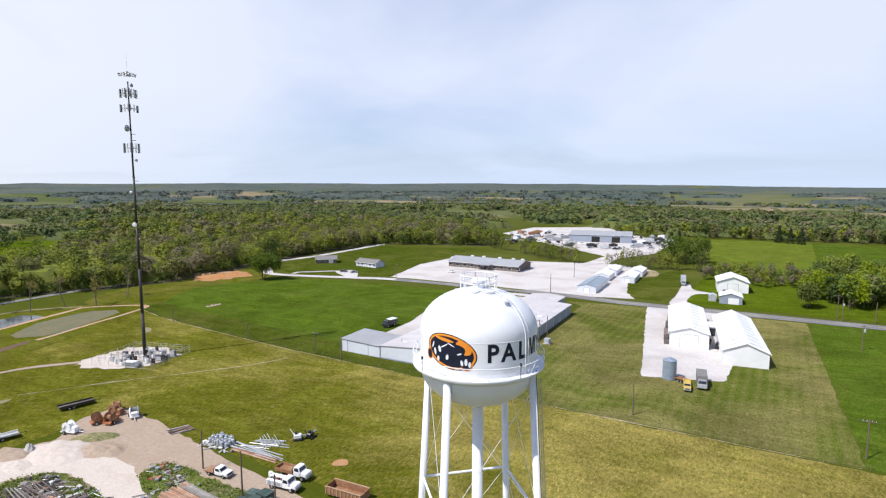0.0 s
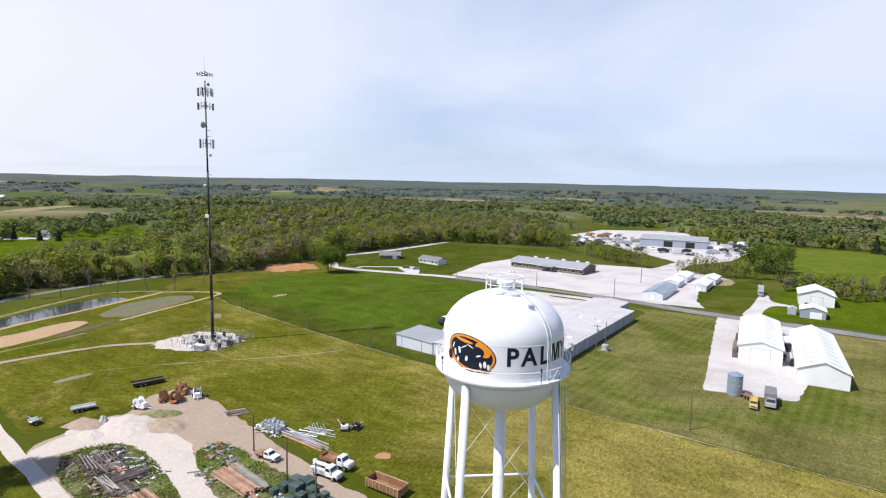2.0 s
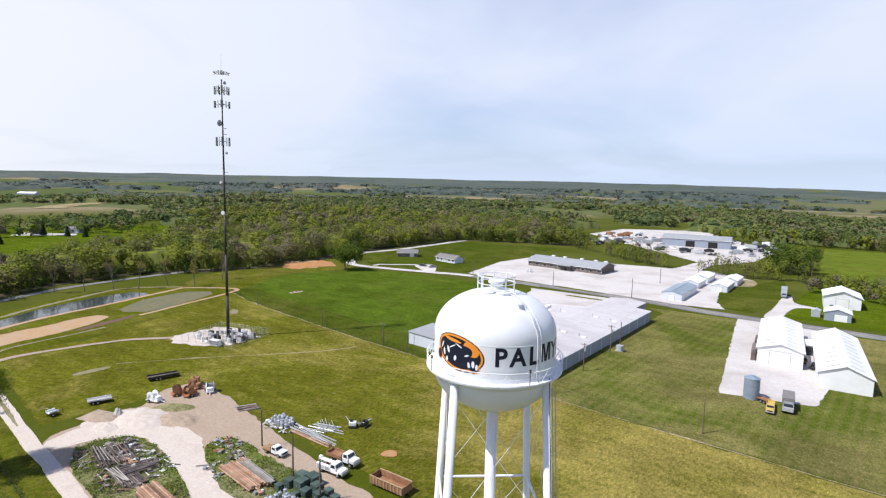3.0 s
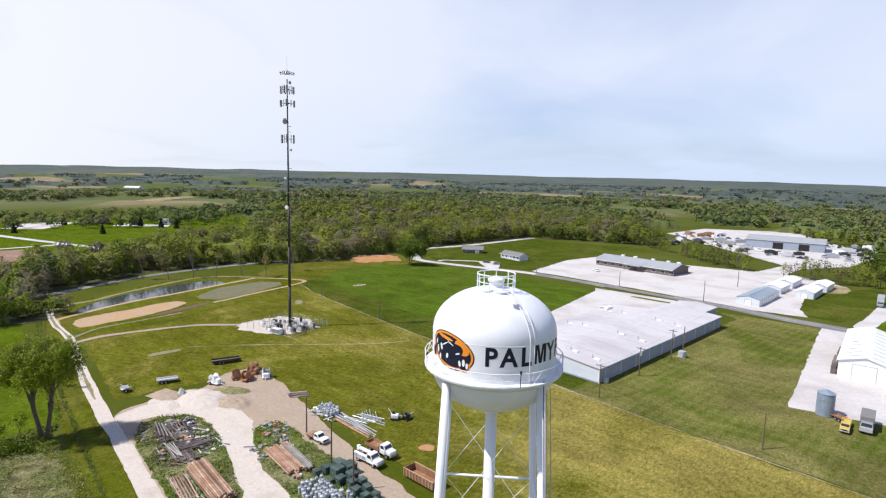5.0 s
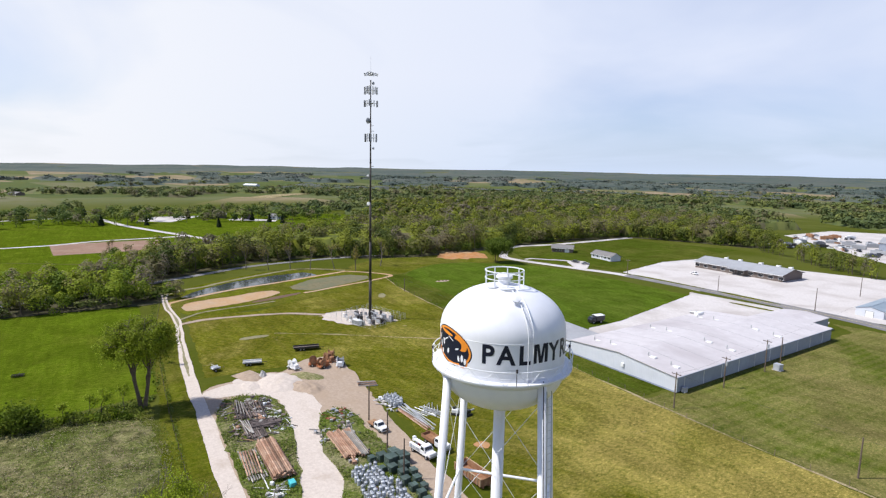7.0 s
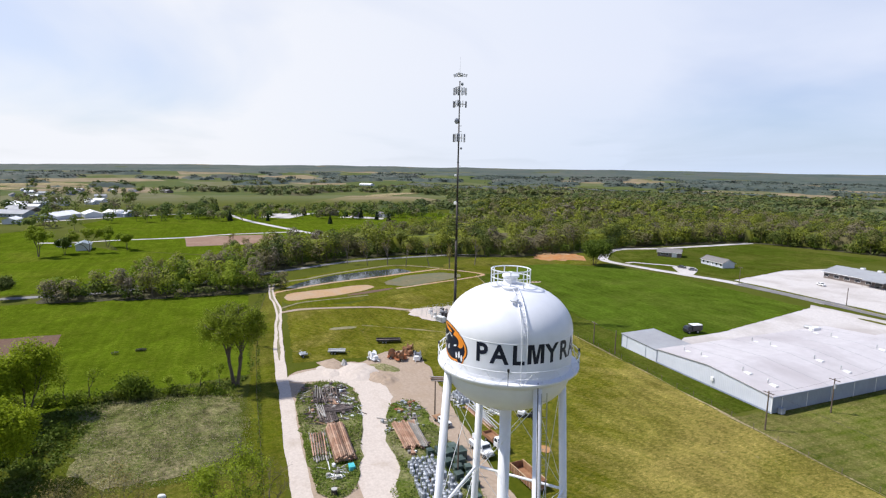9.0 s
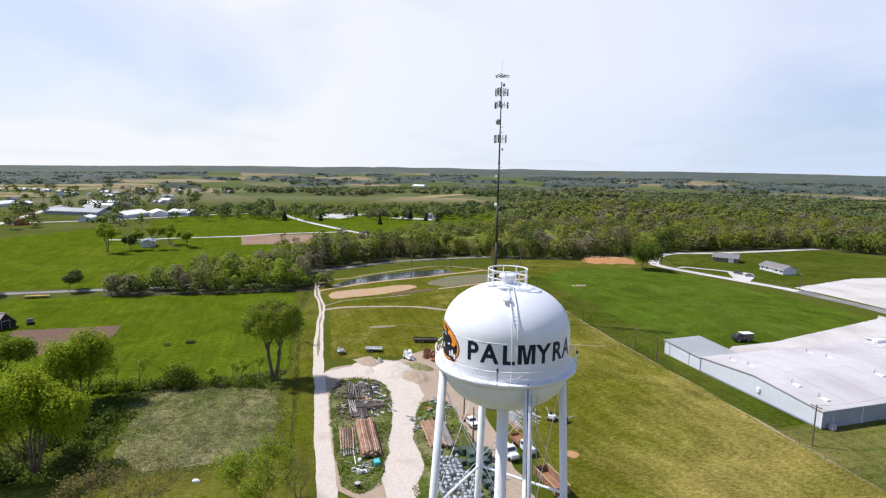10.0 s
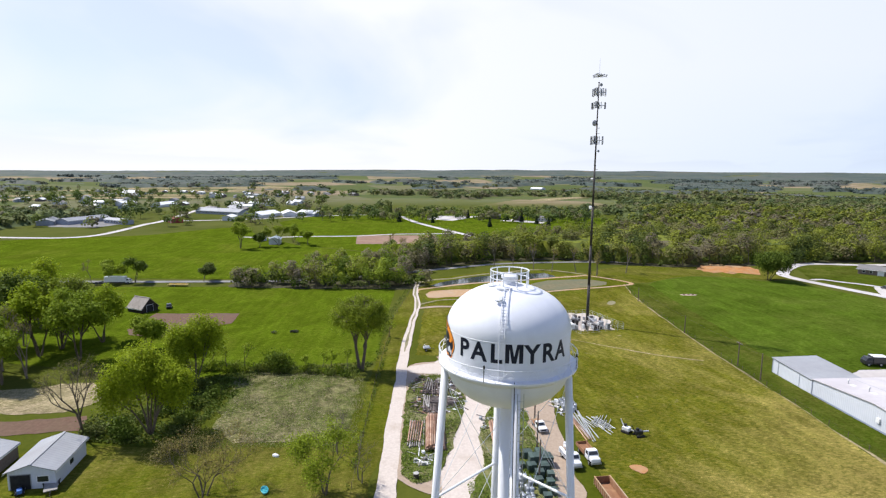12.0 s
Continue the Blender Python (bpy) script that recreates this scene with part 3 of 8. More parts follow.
sheet("garden_soil", plan((-118.9, -39.9), (-122.9, -42.4), (-140.1, -42.8), (-139.7, -18.7), (-129.4, -18), (-116.8, -31.8)), M_SOIL, "tilled reddish garden soil", "soil", 0.07, 0.7, False)
sheet("garden_soil", plan((-65.3, -34), (-66.8, -22), (-72, -24.3), (-70.3, -37.5), (-76, -62), (-70, -62)), M_SOIL, "tilled reddish garden rows", "soil", 0.07, 0.6, False)
sheet("dead_grass", plan((-72.5, -39), (-74, -27), (-80.3, -25.4), (-88.9, -32), (-82.3, -45.7), (-88, -66), (-80, -66)), M_STRAW, "pale dead grass between the trees", "grass", 0.065, 0.8)
sheet("rough_grass", plan((-180, 117), (-189, 131), (-198, 146), (-196, 160), (-188, 170), (-190, 186), (-205, 192), (-222, 210), (-228, 190), (-226, 140), (-210, 108), (-198, 106)), M_VERGE, "rough grass below the wood", "grass", 0.045, 0.8)
sheet("lawn", plan((-215, 205), (-225, 262), (-226, 310), (-160, 330), (-152, 250), (-143, 209), (-190, 193)), M_LAWN, "green lawn round the small houses", "grass", 0.035, 0.5, False)
sheet("lawn", plan((-45, 214), (-47, 250), (-42, 262), (-30, 300), (-23, 258), (-24, 225), (-28, 211)), M_LAWN, "grass plot beside the storage sheds", "grass", 0.05, 0.5, False)
sheet("lawn", plan((-20, 211), (60, 212), (60, 300), (0, 300), (-18, 285)), M_PASTURE, "green farmyard grass beyond the road", "grass", 0.05, 0.5, False)
sheet("hay_field", plan((-17, 291), (-28, 472), (37, 478), (32, 366), (21, 296)), M_HAY, "light green hay field between tree rows", "field", 0.08, 0.8, False)
sheet("crop_field", plan((32.4, 366), (37.4, 478), (92, 470), (58, 350), (38, 310)), M_FIELD, "dark green field beside the hay field", "field", 0.08, 0.8, False)
sheet("crop_field", plan((-196, -180), (-191, -40), (-200, -12), (-250, 25), (-286, -30), (-330, -64), (-390, -88), (-330, -130), (-300, -200)), M_PASTURE, "wide bright green crop field beyond the railway", "field", 0.08, 0.8, False)
sheet("pasture", plan((-285, -28), (-252, 30), (-276, 80), (-301, 131), (-362, 192), (-440, 238), (-470, 215), (-520, 120), (-505, 40), (-500, -50), (-418, -70)), M_PASTURE, "green pasture round the ball field", "field", 0.07, 0.8, False)
# ponds and banks
sheet("pond_bank", plan((-152, 36), (-172, 31.5), (-187, 33), (-196, 46), (-208, 66), (-215, 88), (-205, 104), (-194, 114), (-183, 117), (-164, 88), (-155, 66), (-150, 46)), M_VERGE, "grassy banks round the settling ponds", "grass", 0.06, 0.5)
sheet("pond", plan((-178.3, 38.2), (-183.7, 41.9), (-190.5, 49.5), (-195.9, 57.8), (-201.2, 73.3), (-203.2, 86.6), (-198.5, 89.2), (-192.8, 89.5), (-190.7, 83.3), (-187, 70.5), (-183.3, 58.6), (-179, 49.5), (-175.6, 42.4)), M_WATER, "dark still settling pond", "pond", 0.09, 0.4, False)
sheet("silt_pond", plan((-178.3, 73.3), (-183.5, 79.0), (-187.6, 84.1), (-189.6, 93), (-190.1, 101.0), (-184.6, 106.6), (-179.8, 104.6), (-176.4, 98), (-173.6, 91.8), (-170.6, 84), (-169.4, 77.6), (-173.8, 73.1)), M_MUD, "shallow khaki settling pond full of silt", "pond", 0.09, 0.4, False)
sheet("sand_bank", plan((-162.9, 35.8), (-170.1, 38.5), (-171.7, 49.4), (-176.1, 62.9), (-174.2, 68.2), (-168.7, 66.5), (-161.8, 53.9), (-158.8, 39.4), (-158.7, 36.5)), M_SAND, "bare orange sand in a drained pond", "sand", 0.095, 0.7)
sheet("bare_soil", plan((-161.5, 55), (-165.5, 64.5), (-168.8, 73.5), (-166.6, 74), (-163.0, 66.5), (-160.4, 57)), M_SOIL, "bare reddish soil along the pond bank", "soil", 0.097, 0.9)
strip("track", plan((-184, 33.6), (-188.6, 38.9), (-192.1, 47.6), (-198.5, 57), (-207.2, 74.8), (-211, 86.9), (-205.5, 97.5), (-199.4, 103.3)), 2.2, M_TRACK, "worn grass track round the pond", "track", 0.11, 0.7)
strip("track", plan((-166.5, 33.2), (-170.8, 33.4), (-174.5, 38.8), (-182.0, 53.4), (-188.0, 73.2), (-193.8, 90.2), (-198.0, 103.1)), 2.0, M_SAND, "pale dyke track between the ponds", "track", 0.112, 0.5)
strip("track", plan((-149.8, 33.7), (-155.6, 41.0), (-157.6, 53.0), (-159.4, 62.6)), 1.3, M_TRACK, "worn tan track below the pond", "track", 0.113, 0.6)
strip("track", plan((-166.6, 74.5), (-173.2, 95.8), (-178.6, 111.5), (-182.5, 115.2), (-190, 111.0), (-198.0, 103.1)), 1.7, M_SAND, "pale dyke track round the silt pond", "track", 0.114, 0.5)
strip("track", plan((-125.5, 52.5), (-119.3, 62.3), (-113.8, 69.8), (-101.8, 85.7), (-96, 97)), 0.55, M_STRAW, "faint tan trail through the meadow", "track", 0.06, 0.7)
# lanes and yard
LANE = ((40, 14), (-10, 23.4), (-35, 26.4), (-51, 27.2), (-64, 27.5), (-75, 28.1), (-85, 28.5), (-97, 28.9), (-104, 29.3), (-116, 30.1), (-131.4, 31.5), (-149, 33.1), (-165, 32.7), (-177, 33.1), (-184, 34.0))
strip("gravel_lane", plan(*LANE), (4.4, 2.1), M_GRAVEL, "pale gravel farm lane with two wheel ruts", "lane", 0.133, 0.32, step=0.7)
strip("lane_crown", plan(*LANE[8:]), (0.3, 0.75), M_TRACK, "grassy crown between the ruts of the lane", "lane", 0.146, 0.45, step=0.7)
strip("gravel_track", plan((-144.6, 33.2), (-146.8, 38), (-146.4, 45.5), (-143.4, 59.6), (-136.4, 70.2)), 2.0, M_DRIVE, "thin gravel track to the mast", "track", 0.131, 0.7)
sheet("gravel_pad", plan((-135.8, 69.0), (-138.2, 74.2), (-137.4, 84.2), (-129.0, 87.4), (-121.8, 85.0), (-119.4, 76.2), (-123.3, 72.2), (-131.2, 68.2)), M_GRAVEL, "pale gravel pad round the mast", "gravel", 0.12, 2.2, False)
sheet("gravel_yard", plan((-95, 28.5), (-97, 36), (-99, 43.5), (-97, 46.5), (-101, 49.2), (-103, 54.4), (-101, 59.5), (-94, 59.0), (-84, 57.8), (-73.1, 56.0), (-61.6, 54.6), (-52.1, 53.5), (-45, 53.2), (-10, 49), (-10, 43), (-45, 47.5), (-46, 29), (-60, 26.5)), M_DRIVE, "tan gravel storage yard", "gravel", 0.125, 0.8)
sheet("gravel_loop", plan((-94.5, 29), (-96, 36), (-97, 42), (-91.5, 46.5), (-80, 47.5), (-73.6, 45.2), (-64, 42.8), (-46, 41), (-20, 38), (-20, 32), (-46, 34), (-57.5, 35.5), (-72.6, 39.6), (-82, 41.5), (-86.4, 40.3), (-90.2, 35), (-90, 31)), M_GRAVEL, "white gravel loop round the pole stacks", "gravel", 0.15, 0.7)
ISLANDS = (plan((-83.8, 30.2), (-89.2, 33.0), (-88.8, 37.4), (-86, 40.3), (-81, 41.1), (-76, 40.6), (-68, 39.0), (-57, 36.1), (-50.5, 34.2), (-48.6, 31.0), (-51.1, 29.0), (-63, 29.0), (-74, 29.4)),
           plan((-70.0, 43.6), (-74.2, 45.2), (-75.6, 48.5), (-73.4, 51.0), (-67, 50.5), (-61.7, 50.1), (-55, 50.8), (-46.3, 49.8), (-30, 47), (-20, 44), (-20, 38), (-48.4, 38.0), (-52.3, 40.8), (-59.4, 41.3), (-65.8, 42.3)))
sheet("yard_island", ISLANDS[0], M_WEEDS, "weedy yard island under the pole stacks", "weeds", 0.17, 0.9)
sheet("yard_island", ISLANDS[1], M_WEEDS, "weedy yard island under transformers and poles", "weeds", 0.17, 0.9)
sheet("gravel_edge", plan((-91, 38), (-98, 35), (-99, 43), (-93, 47.5), (-88, 48)), M_GRAVEL, "spilled gravel at the yard edge", "gravel", 0.14, 0.8)
# building aprons and lots
sheet("lot", plan((-88.8, 128), (-89.7, 142), (-101, 192.5), (-104, 197), (-75, 200.5), (-58, 196), (-56.5, 186), (-54, 174), (-52.5, 112), (-80, 112)), M_ROCK, "white gravel apron round the warehouse", "lot", 0.1, 0.4, False)
sheet("lot", plan((-143, 208), (-152.7, 249.7), (-150, 276), (-100, 290), (-62, 300), (-40, 285), (-46, 250), (-41, 222), (-36, 211), (-62, 205), (-104, 203.5)), M_ROCK, "wide white gravel lot", "lot", 0.07, 0.6, False)
sheet("lot", plan((-78, 295), (-75, 330), (-190, 445), (-190, 520), (-130, 560), (-50, 420), (-52, 355), (-66, 325), (-66, 300)), M_ROCK, "white gravel scrap yard", "lot", 0.075, 0.8, False)
sheet("lot", plan((-30, 200), (-19, 125.5), (-2.6, 130.5), (-1.2, 147), (-2.5, 201)), M_ROCK, "white gravel yard round the farm sheds", "lot", 0.07, 0.5, False)
sheet("driveway", plan((-24.5, 206), (-23.5, 225), (-24.5, 255), (-21.5, 256), (-19.5, 240), (-12, 238), (-12, 235), (-19, 232), (-19, 206)), M_ROCK, "pale gravel farm driveway", "driveway", 0.08, 0.3)
strip("driveway", plan((-188.5, 192.5), (-189.5, 197), (-184.7, 201.2), (-178.2, 207.5), (-172.0, 210.5)), 2.6, M_ROCK, "white gravel house driveway", "driveway", 0.08, 0.3)
sheet("driveway", plan((-176, 207), (-173.4, 215.5), (-166.5, 214), (-156, 200), (-154.5, 196.9), (-161, 197.5), (-168, 202)), M_ROCK, "white gravel parking patch by the houses", "driveway", 0.085, 0.4)
sheet("clay_bank", plan((-220, 160), (-225, 177), (-217, 188), (-203, 178), (-201.7, 163), (-210, 156)), M_CLAY, "bare orange clay bank at the wood's edge", "clay", 0.1, 3.2)
sheet("clay_spill", plan((-221, 163), (-226, 172), (-221, 184), (-216, 180), (-219, 170)), M_SAND, "pale washed rubble on the clay bank", "clay", 0.125, 2.4)
sheet("clay_spot", plan((-52.5, 61.5), (-52.8, 63.8), (-50.8, 64.5), (-50, 62.6)), M_CLAY, "bare orange clay spot in the grass", "clay", 0.1, 0.4)
sheet("clay_spot", plan((-45, 262), (-47, 285), (-38, 285), (-36, 266)), M_STRAW, "bare tan clay beside the storage sheds", "clay", 0.09, 0.8)
sheet("ball_field", plan((-292.3, 0.8), (-293.6, 47.3), (-334.8, 47.8), (-332.9, -2.2)), M_INFIELD, "reddish-brown bare ball field", "field", 0.12, 0.4, False)
for pts in (((-123.4, 43.4), (-123.2, 50.8), (-125.2, 50.6), (-125.6, 44.2)), ((-149.3, 93.3), (-154.4, 96.6), (-152.7, 98.5), (-147.8, 95.2))):
    sheet("gravel_spot", plan(*pts), M_TRACK, "thin spread of pale gravel in the grass", "gravel", 0.06, 0.5)
# stubble fields beyond the town
for pts, width in ((((-800, -560), (-905, -440), (-930, -300)), 60), (((-930, -640), (-1010, -470), (-1000, -330)), 70), (((-1200, -760), (-1240, -520), (-1200, -330)), 110), (((-1430, -690), (-1440, -600), (-1440, -510)), 150), (((-1420, -470), (-1500, -390), (-1600, -300)), 190),
                   (((-900, 260), (-1010, 330), (-1150, 520)), 40), (((-980, 900), (-760, 1020), (-560, 1110)), 36), (((-300, 1500), (-60, 1520), (220, 1500)), 60), (((60, 1050), (200, 1030), (330, 1010)), 60)):
    strip("stubble_field", list(pts), width, M_STRAW, "pale tan stubble field far off", "field", 0.5, 8.0, True, 20.0)
# roads
strip("road", plan((-228, 320), (-224, 250), (-226, 217), (-205, 192), (-191, 187.5), (-158, 197), (-137, 203), (-103, 204)), 5.6, M_ROCK, "pale concrete side road", "road", 0.115, 0.2)
strip("road", plan((-137, 203), (-103, 205.3), (-60.5, 205), (-38, 202.4), (-3, 203.2), (37, 203.6), (140, 206), (400, 215)), 7.6, M_ASPHALT, "grey two-lane asphalt road", "road", 0.125, 0.1)
strip("road_line", plan((-103, 205.4), (-60.5, 205.1), (-38, 202.5), (-3, 203.3), (37, 203.7), (140, 206.1)), 0.22, M_YELLOW, "faded yellow centre line", "road line", 0.135, 0.0)
sheet("median", plan((-101, 206.5), (-98, 209.5), (-77, 207.5), (-77, 206.2)), M_VERGE, "grass strip between lot and road", "grass", 0.13, 0.3)
sheet("median", plan((-138, 205.5), (-136, 208.5), (-104, 208.5), (-104, 207)), M_VERGE, "grass strip between lot and road", "grass", 0.13, 0.3)
sheet("median", plan((-88, 193), (-87, 195.5), (-71, 196), (-72, 194)), M_VERGE, "oval grass island in the apron", "grass", 0.13, 0.3)
strip("railway", plan((-184, -200), (-186, -116), (-186, -50), (-188, -16), (-198, 15), (-213, 45), (-226, 72), (-231, 105), (-233, 150), (-245, 220)), 4.2, M_ASPHALT, "grey ballasted railway line", "railway", 0.13, 0.2)
strip("road", plan((-330, -300), (-318, -230), (-313.2, -186.7), (-315.2, -168.9), (-326.8, -159.2), (-355.3, -158.2), (-393, -161), (-424.4, -160.3), (-517, -173), (-600, -185)), 6.0, M_ROCK, "pale road at the far side of the field", "road", 0.16, 0.2, True)
strip("road", plan((-424.4, -160), (-428, -135), (-444.1, -96.2), (-475.7, -50.6), (-494, -12.6), (-487.5, 19.0), (-455, 29), (-418.3, 38.4), (-358.5, 60.7), (-316, 78)), 5.4, M_ROCK, "pale road past the school", "road", 0.16, 0.2, True)
sheet("running_track", plan((-374.0, -216.2), (-447.8, -257.1), (-457.0, -210.6), (-400.5, -176.5), (-372.0, -183.3)), M_ASPHALT, "grey and brown school sports ground", "sports ground", 0.12, 0.5, False)
sheet("parking_lot", plan((-454.4, 46.3), (-491.0, 60.7), (-487.7, 97.2), (-439.9, 67.2)), M_ROCK, "pale parking lot by the far trees", "lot", 0.12, 0.5, False)
sheet("parking_lot", plan((-442.8, 108.2), (-459.7, 118.5), (-429.8, 143.8), (-419.9, 138.9)), M_ROCK, "pale parking lot beside dark cedars", "lot", 0.12, 0.5, False)
strip("driveway", plan((-322, -70), (-320, -55), (-325.8, -33.5), (-329.8, -2.6), (-340, 20), (-345, 55), (-350, 64)), 4.0, M_ROCK, "pale gravel drive to the ball field", "driveway", 0.15, 0.3)
strip("worn_edge", plan((-182, 112.3), (-160, 107.4), (-125, 103.9), (-96, 101.9), (-75, 101.4), (-42, 99.9), (-16, 99.6), (17, 99.6)), 0.42, M_STRAW, "worn tan edge between meadow and fields", "grass", 0.05, 0.5)


# ---- water tower ----
def bend(bm, radius, base_angle, lift):
    """Wrap a flat shape in x and y round a tank of that radius; y becomes height."""
    for v in bm.verts:
        a = base_angle + v.co.x / radius
        r = radius + lift + v.co.z
        v.co = Vector((r * math.cos(a), r * math.sin(a), v.co.y))
    return bm


def sliced(bm, step=0.22):
    xs = [v.co.x for v in bm.verts]
    x = min(xs) + step
    while x < max(xs):
        bmesh.ops.bisect_plane(bm, geom=bm.verts[:] + bm.edges[:] + bm.faces[:], plane_co=(x, 0, 0), plane_no=(1, 0, 0))
        x += step
    return bm


def letter(ch, height, fat):
    cu = bpy.data.curves.new("letter", "FONT")
    cu.body, cu.size, cu.align_x, cu.offset, cu.extrude, cu.resolution_u = ch, height / 0.72, "CENTER", fat, 0.0, 4
    ob = bpy.data.objects.new("letter", cu)
    scene.collection.objects.link(ob)
    bpy.context.view_layer.update()
    me = ob.evaluated_get(bpy.context.evaluated_depsgraph_get()).to_mesh()
    bm = bmesh.new()
    bm.from_mesh(me)
    scene.collection.objects.unlink(ob)
    bpy.data.objects.remove(ob)
    return bm


def blob(pts, z=0.0):
    bm = bmesh.new()
    bm.faces.new([bm.verts.new((x, y, z)) for x, y in pts])
    bmesh.ops.triangulate(bm, faces=bm.faces)
    return bm


def oval(cx, cy, a, b, turn=0.0, n=40):
    c, s = math.cos(radians(turn)), math.sin(radians(turn))
    return [(cx + a * math.cos(2 * math.pi * i / n) * c - b * math.sin(2 * math.pi * i / n) * s,
             cy + a * math.cos(2 * math.pi * i / n) * s + b * math.sin(2 * math.pi * i / n) * c) for i in range(n)]


TOWER = (-19.03, 44.05)
R_TANK, Z_DECK, R_DECK = 5.06, 35.05, 5.70


def water_tower():
    t = thing("water_tower", pose(*TOWER, 0), "white steel water tower with a rounded tank on four tubular legs", "water tower")
    R = R_TANK
    prof = [(0, 31.4)] + [(R * math.sin(radians(a)), 34.75 - 3.35 * math.cos(radians(a))) for a in range(8, 90, 8)]
    prof += [(R, 34.75), (R, 38.0)] + [(R * math.cos(radians(a)), 38.0 + 3.5 * math.sin(radians(a))) for a in range(6, 90, 6)] + [(0, 41.5)]
    part("tank", lathe(prof, 96), M_WHITE, t, smooth=True)
    for z in (34.75, 38.0):
        part("weld_seam", ring(R, z, 0.018, 96, 4), M_WHITE, t)
    deck = part("balcony", lathe([(R - 0.02, Z_DECK - 0.55), (R_DECK - 0.03, Z_DECK - 0.12), (R_DECK, Z_DECK), (R_DECK, Z_DECK + 0.06), (R - 0.02, Z_DECK + 0.06)], 96), M_WHITE, t, smooth=False)
    part("top_rail", ring(R_DECK - 0.03, Z_DECK + 1.05, 0.035, 96), M_WHITE, deck)
    part("middle_rail", ring(R_DECK - 0.03, Z_DECK + 0.55, 0.02, 96), M_WHITE, deck)
    n = 20
    for i in range(n):
        a, b = 2 * math.pi * i / n, 2 * math.pi * (i + 0.5) / n
        part("rail_post", rod(((R_DECK - 0.03) * math.cos(a), (R_DECK - 0.03) * math.sin(a), Z_DECK), ((R_DECK - 0.03) * math.cos(b), (R_DECK - 0.03) * math.sin(b), Z_DECK + 1.05), 0.024, sides=6), M_WHITE, deck)
        c = 2 * math.pi * (i + 1) / n
        part("rail_post", rod(((R_DECK - 0.03) * math.cos(c), (R_DECK - 0.03) * math.sin(c), Z_DECK), ((R_DECK - 0.03) * math.cos(b), (R_DECK - 0.03) * math.sin(b), Z_DECK + 1.05), 0.024, sides=6), M_WHITE, deck)
    # crown: vent, hatch and railing
    part("vent", lathe([(0, 41.25), (0.5, 41.25), (0.5, 41.95), (0.68, 41.97), (0.68, 42.15), (0.3, 42.35), (0, 42.40)], 24), M_WHITE, t, smooth=False)
    for a, r in ((-80, 0.42), (-30, 0.6)):
        x, y = 1.35 * math.cos(radians(a)), 1.35 * math.sin(radians(a))
        part("hatch", lathe([(0, 40.85), (r, 40.85), (r, 41.37), (r + 0.06, 41.37), (r + 0.06, 41.45), (0, 41.51)], 20), M_WHITE, t).location = (x, y, 0)
    rail = part("crown_rail", ring(1.55, 42.60, 0.05, 40), M_WHITE, t)
    part("middle_rail", ring(1.55, 42.00, 0.04, 40), M_WHITE, rail)
    for i in range(9):
        a = 2 * math.pi * i / 9 + 0.2
        part("rail_post", rod((1.55 * math.cos(a), 1.55 * math.sin(a), 40.95), (1.55 * math.cos(a), 1.55 * math.sin(a), 42.60), 0.05, sides=6), M_WHITE, rail)
    part("roof_lug", lathe([(0, 0), (0.34, 0), (0.30, 0.1), (0, 0.14)], 16), M_WHITE, t).matrix_local = Matrix.Translation((3.35 * math.cos(radians(-24)), 3.35 * math.sin(radians(-24)), 40.95)) @ pose(0, 0, 0, 0, 0, -24) @ pose(0, 0, 0, 0, 40, 0)
    # ladder over the dome and down one leg
    az = radians(-15.6)
    for side in (-0.2, 0.2):
        bm = bmesh.new()
        pts = [(R + 0.14, 35.0), (R + 0.14, 38.0)] + [((R + 0.14) * math.cos(radians(a)), 38.0 + 3.64 * math.sin(radians(a))) for a in range(8, 76, 8)]
        for (r0, z0), (r1, z1) in zip(pts, pts[1:]):
            p = Vector((r0 * math.cos(az), r0 * math.sin(az), z0)) + side * Vector((-math.sin(az), math.cos(az), 0))
            q = Vector((r1 * math.cos(az), r1 * math.sin(az), z1)) + side * Vector((-math.sin(az), math.cos(az), 0))
            add_rod(bm, p, q, 0.04, sides=6)
        part("ladder_rail", bm, M_WHITE, t)
    for k in range(22):
        a = k * 3.5
        r0, z0 = (R + 0.14) * math.cos(radians(a)), 38.0 + 3.64 * math.sin(radians(a))
        c = Vector((r0 * math.cos(az), r0 * math.sin(az), z0))
        d = 0.2 * Vector((-math.sin(az), math.cos(az), 0))
        part("rung", rod(c - d, c + d, 0.02, sides=5), M_WHITE, t)
    # legs, riser, struts and tie rods
    base = part("riser", rod((0, 0, 0), (0, 0, 32.0), 0.48, sides=28), M_WHITE, t, smooth=False)
    base.data.shade_smooth()
    feet, tops = [], []
    for a in (LEG_TURN, LEG_TURN + 90, LEG_TURN + 180, LEG_TURN + 270):
        c, s = math.cos(radians(a)), math.sin(radians(a))
        foot, top = Vector((LEG_FOOT * c, LEG_FOOT * s, 0.3)), Vector((LEG_TOP * c, LEG_TOP * s, 34.6))
        feet.append(foot), tops.append(top)
        leg = part("leg", rod(foot, top, 0.33, sides=20), M_WHITE, t)
        leg.data.shade_smooth()
        part("footing", rod((foot.x, foot.y, 0), (foot.x, foot.y, 0.45), 0.9, 0.8, 16), M_CONCRETE, leg)

    def on(i, z):
        f, g = feet[i % 4], tops[i % 4]
        return f + (g - f) * ((z - f.z) / (g.z - f.z))

    levels = (2.0, 12.0, 22.6, 33.4)
